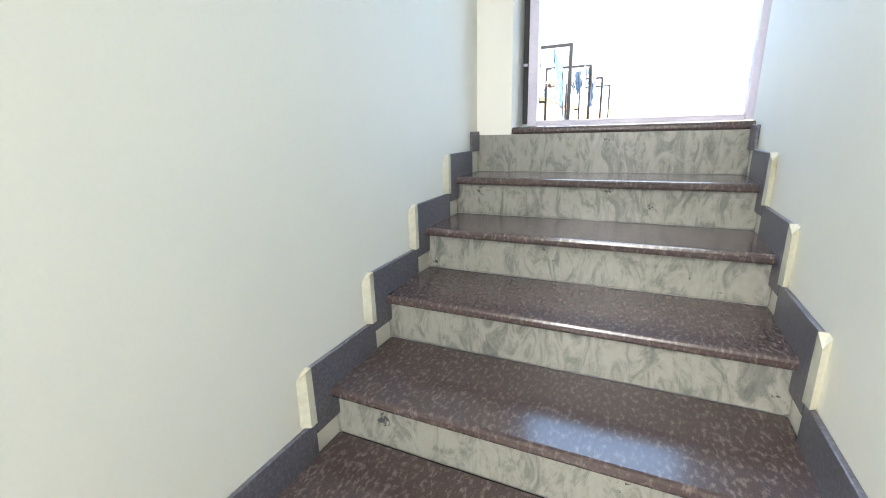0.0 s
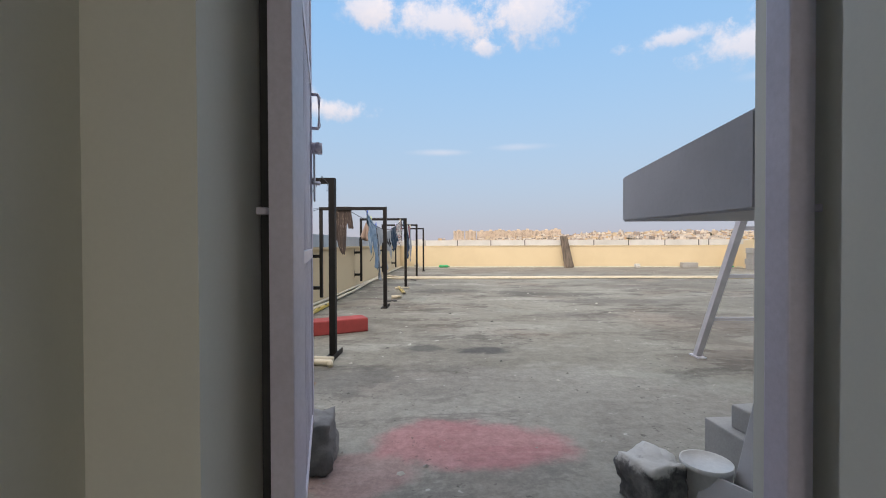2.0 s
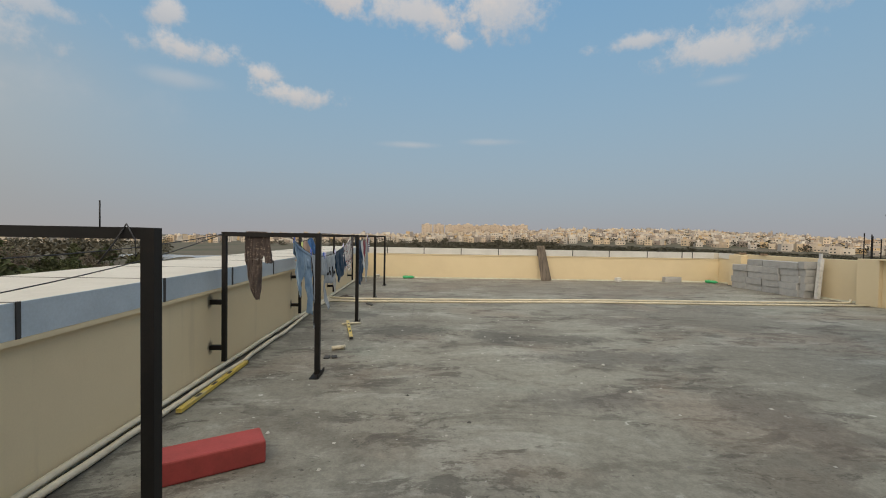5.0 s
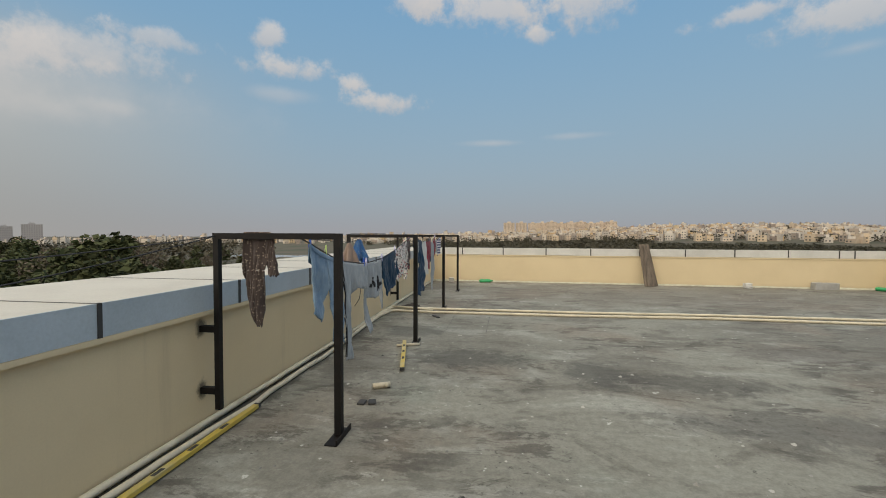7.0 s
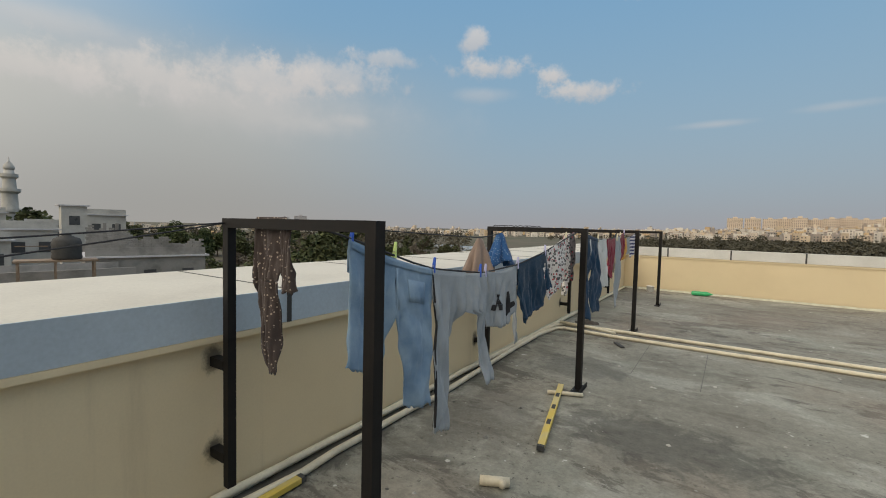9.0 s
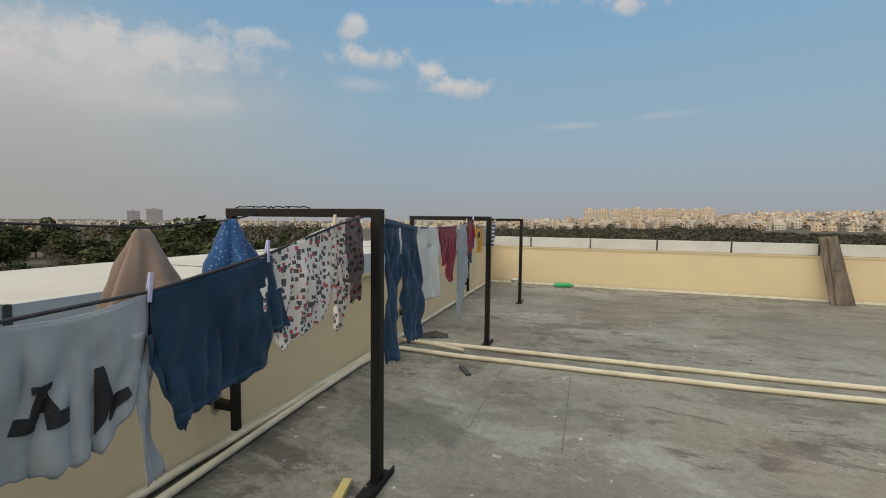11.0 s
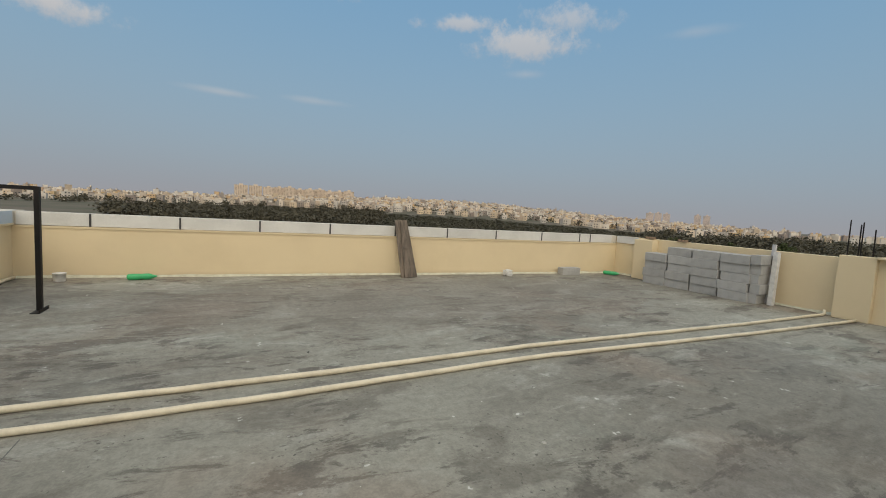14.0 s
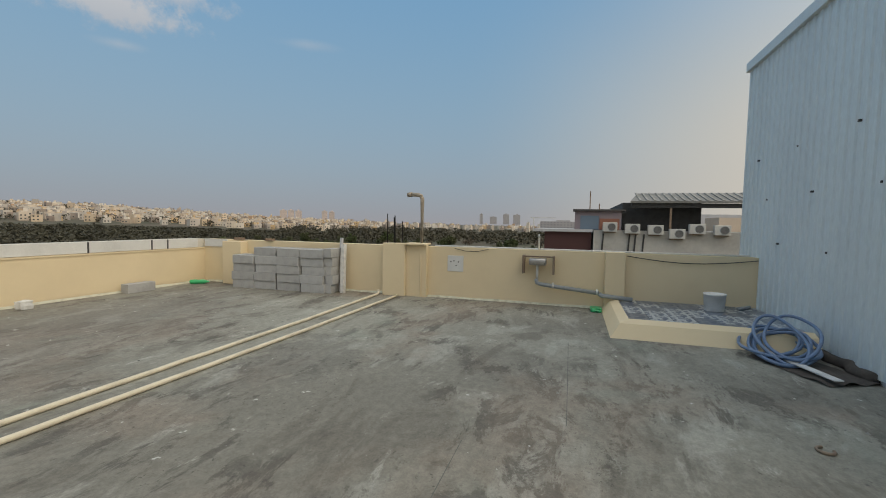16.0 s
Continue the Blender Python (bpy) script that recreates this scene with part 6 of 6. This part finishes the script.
tower(88.5, 700, 70, 20, -15, 22, 6, 14, M_HAZE, "grey concrete building frame beyond the trees", "")

# trees
def leaf_material(name, color, dark):
    m, nt, b = material(name, color, 0.8, 0.0, 0.2)
    geo = nt.nodes.new("ShaderNodeNewGeometry")
    info = nt.nodes.new("ShaderNodeObjectInfo")
    col = mix_col(nt, geo.outputs["Random Per Island"], color, dark)
    col = mix_col(nt, math_node(nt, "MULTIPLY", info.outputs["Random"], 0.4), col, (0.10, 0.082, 0.055))
    nt.links.new(col, b.inputs["Base Color"])
    return m


M_LEAF = leaf_material("tree_leaves", (0.092, 0.118, 0.048), (0.036, 0.050, 0.020))
M_FARLEAF = leaf_material("far_tree_leaves", (0.080, 0.078, 0.055), (0.042, 0.042, 0.032))
M_BARE = leaf_material("dry_twigs", (0.17, 0.14, 0.11), (0.09, 0.07, 0.055))
M_BARK = varied("bark", (0.09, 0.07, 0.05), (0.05, 0.04, 0.03), 0.9, scale=2)


def leafy(rs, blobs, spread, height, count, size):
    V, F = [], []
    centres = []
    for _ in range(blobs):
        a, q = rs.uniform(0, math.tau), rs.uniform(0.1, 1.0) ** 0.7
        centres.append((spread * q * math.cos(a), spread * q * math.sin(a), height * rs.uniform(0.45, 0.95) * (1.05 - 0.35 * q), rs.uniform(0.28, 0.5) * spread))
    for _ in range(count):
        cx, cy, cz, cr = rs.choice(centres)
        d = Vector((rs.gauss(0, 1), rs.gauss(0, 1), rs.gauss(0, 0.8))).normalized() * cr * rs.uniform(0.6, 1.08)
        p = Vector((cx, cy, cz)) + d
        t1 = Vector((rs.uniform(-1, 1), rs.uniform(-1, 1), rs.uniform(-0.6, 0.6))).normalized() * size * rs.uniform(0.6, 1.3)
        t2 = Vector((rs.uniform(-1, 1), rs.uniform(-1, 1), rs.uniform(-0.6, 0.6))).normalized() * size * rs.uniform(0.5, 1.0)
        n = len(V)
        V += [tuple(p - t1), tuple(p + t2), tuple(p + t1), tuple(p - t2)]
        F.append((n, n + 1, n + 2, n + 3))
    return V, F, centres


def make_tree(seed, spread, height, mat, label, count=3600, size=0.38):
    rs = random.Random(seed)
    e = empty("tree", label, "tree", "trees round the building")
    V, F, centres = leafy(rs, 13, spread, height, count, size)
    bm = tube(bmesh.new(), [(0, 0, 0), (0.1, 0, height * 0.25), (0.0, 0.1, height * 0.55), (0.1, 0.1, height * 0.75)], 0.28, 7, 0.08)
    for cx, cy, cz, cr in centres[:8]:
        tube(bm, [(0.05, 0.05, height * 0.35), (cx * 0.5, cy * 0.5, cz * 0.75), (cx, cy, cz)], 0.1, 5, 0.03)
    part("trunk", bm, M_BARK, e)
    me = bpy.data.meshes.new("crown")
    me.from_pydata(V, [], F)
    me.materials.append(mat)
    c = new("crown", me)
    c.parent = e
    return e


kinds = [make_tree(31, 4.2, 10.5, M_LEAF, "dense dark green broadleaf tree"), make_tree(32, 3.6, 12.5, M_LEAF, "tall dark green broadleaf tree"), make_tree(33, 4.8, 9.0, M_LEAF, "spreading dark green broadleaf tree"), make_tree(34, 3.6, 11.5, M_BARE, "half-bare brown tree with thin twigs", 1900, 0.16), make_tree(35, 3.2, 8.0, M_BARE, "dry brown scrub tree", 2200, 0.18)]
spots = []
for _ in range(150):
    az = rng.uniform(-88, -43.5)
    r = rng.uniform(58, 210) if az > -60 else rng.uniform(95, 240)
    spots.append((az, r))
for _ in range(34):
    spots.append((rng.uniform(-44, -31), rng.uniform(130, 290)))
for _ in range(90):
    spots.append((rng.uniform(45, 96), rng.uniform(120, 300)))
used = set()
for az, r in spots:
    k = rng.choice((0, 1, 2, 3, 4) if az < 0 else (0, 0, 1, 2, 4))
    s = rng.choice((0.75, 0.95, 1.1, 1.25, 1.4, 1.6)) * rng.uniform(0.9, 1.1) * (0.93 if az < 0 else 0.9) * (0.62 if az > -43.5 else 1.0)
    x, y = polar(r, az)
    m = pose(x, y, GROUND_Z, 0, 0, rng.uniform(0, 360))
    if k not in used:
        used.add(k)
        kinds[k].matrix_basis = m
    else:
        kk = copy_thing(kinds[k], m)
        kk.scale = (s, s, s)
for k, e in enumerate(kinds):
    if k not in used:
        e.matrix_basis = pose(-100, 60 + 9 * k, GROUND_Z)


# far woods as one mass of leaf clumps
def woods(name, n, az0, az1, r0, r1, h, label, mat=None):
    V, F = [], []
    for _ in range(n):
        az, r = rng.uniform(az0, az1), rng.uniform(r0, r1)
        x, y = polar(r, az)
        g = ground_at(r, az)
        hh = h * rng.uniform(0.6, 1.15)
        for _ in range(44):
            p = Vector((x + rng.gauss(0, 3.0), y + rng.gauss(0, 3.0), g + hh * rng.uniform(0.15, 1.0)))
            s = rng.uniform(0.6, 1.4)
            t1 = Vector((rng.uniform(-1, 1), rng.uniform(-1, 1), rng.uniform(-0.7, 0.7))).normalized() * s
            t2 = Vector((rng.uniform(-1, 1), rng.uniform(-1, 1), rng.uniform(-0.7, 0.7))).normalized() * s
            q = len(V)
            V += [tuple(p - t1), tuple(p + t2), tuple(p + t1), tuple(p - t2)]
            F.append((q, q + 1, q + 2, q + 3))
    stuff(name, V, F, mat or M_FARLEAF, label, "woods")


woods("far_woods", 800, -12, 18, 330, 540, 5, "belt of dark trees before far houses")
woods("far_woods", 560, 52, 100, 340, 700, 7, "belt of dark trees on the plain")
woods("far_woods", 420, -92, -30, 230, 640, 10, "belt of trees beyond the building")
woods("far_woods", 1100, 15, 64, 320, 500, 2.0, "belt of brown-green trees before far houses")
woods("far_woods", 850, -20, 64, 560, 1230, 6.5, "dark trees between far houses")

# houses near the left of the terrace
M_RAWBLOCK = varied("raw_blockwork", (0.26, 0.25, 0.235), (0.15, 0.145, 0.135), 0.9, scale=0.8, fine=9, amount=0.8)
M_PALEHOUSE = varied("pale_house_paint", (0.46, 0.45, 0.42), (0.30, 0.29, 0.27), 0.85, scale=0.4, fine=6, amount=0.7)


def house(az, r, w, d, top, mat, label, rz=0.0, wins=3, parapet=True):
    x, y = polar(r, az)
    e = empty("house", label, "house", "houses beside the terrace", (x, y, GROUND_Z), -az + rz)
    h = top - GROUND_Z
    part("wall", boxed(-w / 2, w / 2, -d / 2, d / 2, 0, h), mat, e)
    part("roof", boxed(-w / 2 - 0.3, w / 2 + 0.3, -d / 2 - 0.3, d / 2 + 0.3, h + 0.001, h + 0.15), M_SLAB, e)
    if parapet:
        for x0, x1, y0, y1 in ((-w / 2, w / 2, -d / 2, -d / 2 + 0.2), (-w / 2, w / 2, d / 2 - 0.2, d / 2)):
            part("parapet", boxed(x0, x1, y0, y1, h + 0.151, h + 0.9), mat, e)
    for f in range(3):
        for k in range(wins):
            xx = -w / 2 + w * (k + 0.5) / wins
            part("window", boxed(xx - 0.5, xx + 0.5, -d / 2 - 0.03, -d / 2 + 0.05, h - 2.3 - f * 3.1, h - 1.2 - f * 3.1), M_WINDOW, e)
    return e


house(-70.5, 52, 9.5, 7, -2.0, M_RAWBLOCK, "unfinished grey block house with small windows", 6)
def blockwork(parent, x0, x1, y, z0, heights, seed):
    """An unfinished wall of hollow blocks with a stepped top, laid course by course."""
    rs = random.Random(seed)
    bm = bmesh.new()
    n = int((x1 - x0) / 0.41)
    for k in range(n):
        top = heights[k * len(heights) // n] + rs.choice((0, 0, 1, -1))
        for c in range(top):
            x = x0 + k * 0.41 + (0.2 if c % 2 else 0.0) + rs.uniform(-0.012, 0.012)
            box(bm, x, x + 0.395, y, y + 0.2 + rs.uniform(-0.02, 0.02), z0 + c * 0.205, z0 + c * 0.205 + 0.19)
    return tagged(part("blockwork", bm, M_RAWBLOCK, parent), "unfinished grey blockwork with a stepped top", kind="stuff")


shell = bpy.data.objects["house"]
RH = -2.0 - GROUND_Z + 0.152
blockwork(shell, -4.7, -1.6, -3.4, RH + 0.76, (9, 8, 8, 3, 8, 7, 9), 5)
blockwork(shell, -1.3, 4.6, -3.4, RH + 0.76, (3, 4, 4, 4, 3, 2, 4, 5), 6)
blockwork(shell, -4.4, 0.5, 1.5, RH, (11, 12, 9, 10, 7), 7)
for x in (-3.3, -2.4):
    part("raw_column", boxed(x - 0.12, x + 0.12, -2.6, -2.36, RH, RH + 3.0), M_RAWBLOCK, shell)
house(-76.0, 70, 2.4, 3, 3.0, M_PALEHOUSE, "narrow whitewashed stair head above other roofs", 4, 1, False)
house(-80.5, 64, 6, 8, 0.2, M_PALEHOUSE, "pale plastered house with a parapet", 4)
house(-84.0, 60, 6, 6, -0.8, M_PALEHOUSE, "pale green-grey plastered house", 4)
house(-73.4, 82, 4.6, 8, 2.0, M_PALEHOUSE, "white plastered house behind others", 4, 2)
house(-85.0, 96, 14, 9, 2.0, M_PALEHOUSE, "pale house with a flat roof", 4, 5)
house(-76.5, 100, 9, 9, 0.3, M_PALEHOUSE, "pale house with a flat roof", 4, 4)
# water tank on a steel stand
tank = empty("water_tank", "black plastic water tank on a steel stand", "water tank", "", (*polar(38, -77.6), -1.25), 77)
part("tank_shell", lathe(bmesh.new(), [(0.75, 0.0), (0.82, 0.1), (0.78, 0.35), (0.82, 0.5), (0.78, 0.75), (0.82, 0.95), (0.78, 1.2), (0.7, 1.4), (0.25, 1.6), (0.25, 1.7)], 24), M_JOINT_SHADE, tank, "", True)
part("stand_deck", boxed(-2.6, 1.6, -0.9, 0.9, -0.14, -0.01), M_RUST, tank)
for x in (-2.4, -0.6, 1.4):
    for y in (-0.8, 0.8):
        part("stand_leg", boxed(x - 0.06, x + 0.06, y - 0.06, y + 0.06, -13.75, -0.141), M_RUST, tank)
for x0, x1 in ((-2.5, -0.95),):
    part("guard_rail", boxed(x0, x1, -0.85, -0.80, 0.9, 0.95), M_RUST, tank)
house(-77.5, 44, 8, 6, -3.2, M_RAWBLOCK, "raw block house under a water tank", 5, 3)
# minaret
mx, my = polar(150, -79.8)
mn = empty("minaret", "pale stone tower with ringed balconies", "tower", "", (mx, my, GROUND_Z))
part("shaft", lathe(bmesh.new(), [(2.2, 0), (2.0, 14), (1.7, 17.0), (1.5, 22.0), (1.2, 25.6), (0.9, 28.0)], 16), M_PALEHOUSE, mn, "", True)
for z, r in ((17.2, 2.4), (22.2, 2.1), (25.8, 1.7)):
    part("balcony", lathe(bmesh.new(), [(r * 0.75, z), (r, z + 0.5), (r, z + 1.2), (r * 0.9, z + 1.2)], 16), M_PALEHOUSE, mn)
part("dome", lathe(bmesh.new(), [(0.95, 28.0), (1.1, 28.6), (0.8, 29.4), (0.2, 30.1), (0.08, 31.2)], 14), M_PALEHOUSE, mn, "", True)

# neighbouring roof with air conditioners, to the east
nb = empty("neighbour_building", "whitewashed building with a sheet-roofed top storey", "building", "", (27.0, 0, 0))
part("wall", boxed(0, 12, -14, 8.0, GROUND_Z, 1.42), M_PALEHOUSE, nb, "stained whitewashed wall")
# solid near-black block, the open storey's shade put into its colour
part("upper_wall", boxed(2.0, 11, 2.4, 6.4, 1.421, 3.0), M_JOINT_SHADE, nb, "dark wall block coloured as a shaded open upper storey")
part("rear_wall", boxed(10.4, 10.9, -13, 2.39, 1.421, 2.6), M_SLAB, nb, "grey rear wall under the roof")
part("mural_wall", boxed(0.3, 1.9, 6.6, 9.0, 1.43, 2.45), material("faded_mural", (0.24, 0.20, 0.22), 0.8)[0], nb, "faded painted wall")
part("mural_patch", boxed(0.26, 0.298, 6.7, 7.7, 1.45, 2.05), material("faded_orange", (0.27, 0.12, 0.08), 0.8)[0], nb, "faded orange paint patch")
part("mural_patch", boxed(0.26, 0.298, 7.75, 8.7, 1.45, 2.2), material("faded_blue", (0.14, 0.19, 0.25), 0.8)[0], nb, "faded blue paint patch")
part("mural_roof", boxed(0.1, 2.2, 6.4, 9.1, 2.451, 2.55), M_DARKROOF, nb)
part("side_block", boxed(0.2, 4, 8.1, 10.6, GROUND_Z, 1.3), material("dark_red_wall", (0.07, 0.03, 0.028), 0.8)[0], nb, "dark red wall")
part("side_roof", boxed(0.0, 4, 8.05, 11.2, 1.301, 1.45), M_SLAB, nb)
bm = bmesh.new()
vs = [bm.verts.new(p) for p in ((0.2, 6.2, 3.0), (0.2, -14, 3.0), (2.4, -14, 3.55), (2.4, 5.6, 3.55), (0.2, 6.2, 2.9), (0.2, -14, 2.9), (2.4, -14, 3.45), (2.4, 5.6, 3.45))]
for q in ((0, 1, 2, 3), (7, 6, 5, 4), (0, 4, 5, 1), (3, 2, 6, 7), (0, 3, 7, 4), (1, 5, 6, 2)):
    bm.faces.new([vs[i] for i in q])
part("roof", bm, varied("old_roof_sheet", (0.20, 0.20, 0.19), (0.12, 0.12, 0.11), 0.7, scale=0.6, fine=8, amount=0.7), nb, "dull grey corrugated roof")
bm = bmesh.new()
for k in range(56):
    y = 5.7 - k * 0.35
    bar(bm, (0.24, y, 3.03), (2.36, y, 3.56), 0.09, 0.05, (0, 1, 0))
part("roof_ribs", bm, varied("pale_roof_rib", (0.27, 0.27, 0.25), (0.15, 0.15, 0.14), 0.7, scale=1.4, fine=9, amount=0.8), nb, "raised ribs of corrugated roof sheet")
for y in (4.2, 0.5, -2.0, -6.0):
    part("roof_post", boxed(0.4, 0.5, y - 0.05, y + 0.05, 1.421, 2.95), M_RUST, nb)
part("under_beam", boxed(0.36, 0.52, -14, 6.1, 2.66, 2.89), M_JOINT_SHADE, nb, "dark beam under the roof edge")
part("back_house", boxed(6.0, 9.0, -9.0, 0.4, 1.422, 2.3), M_APT, nb, "pale house seen under the roof")


M_GRILLE = varied("dark_fan_grille", (0.12, 0.12, 0.12), (0.07, 0.07, 0.07), 0.6, scale=6)
M_ACCASE = varied("weathered_white_case", (0.50, 0.50, 0.48), (0.36, 0.35, 0.33), 0.5, scale=3, amount=0.6)


def ac_unit():
    e = empty("ac_unit", "white air conditioner outdoor unit on a wall", "air conditioner", "air conditioners on the neighbouring wall")
    part("case", boxed(-0.15, 0.15, -0.36, 0.36, 0, 0.50, bevel=0.02), M_ACCASE, e)
    part("fan_ring", tube(bmesh.new(), [(-0.16, -0.08 + 0.20 * math.cos(a * math.tau / 18), 0.25 + 0.20 * math.sin(a * math.tau / 18)) for a in range(19)], 0.015, 6, cap=False), M_GREYPVC, e)
    part("fan_grille", lathe(bmesh.new(), [(0.185, 0.0), (0.185, 0.012)], 20), M_GRILLE, e).matrix_basis = pose(-0.152, -0.08, 0.25, 0, -90, 0)
    part("bracket", boxed(0.0, 0.16, -0.3, 0.3, -0.05, -0.002), M_RUST, e)
    return e


ac = ac_unit()
for k, (y, z) in enumerate(((7.2, 1.35), (6.1, 1.28), (5.0, 1.24), (4.0, 1.06), (3.1, 1.32), (2.0, 1.28), (0.5, 1.2), (-0.9, 1.24))):
    if k == 0:
        ac.matrix_basis = pose(26.82, y, z)
    else:
        copy_thing(ac, pose(26.82, y, z))
for y in (7.5, 6.2, 5.9, 5.5, 0.2):
    tagged(part("drain_hose", tube(bmesh.new(), [(26.96, y, 1.25), (26.95, y + 0.05, 0.3), (26.95, y, -1.6)], 0.04, 6), M_JOINT_SHADE), "dark hose hanging on the neighbouring wall", "hose")
for y, z in ((8.2, 3.6), (7.7, 2.9)):
    tagged(part("mast", tube(bmesh.new(), [(28, y, 2.0), (28, y, z)], 0.03, 6), M_RUST), "thin mast on the neighbouring roof", "mast")
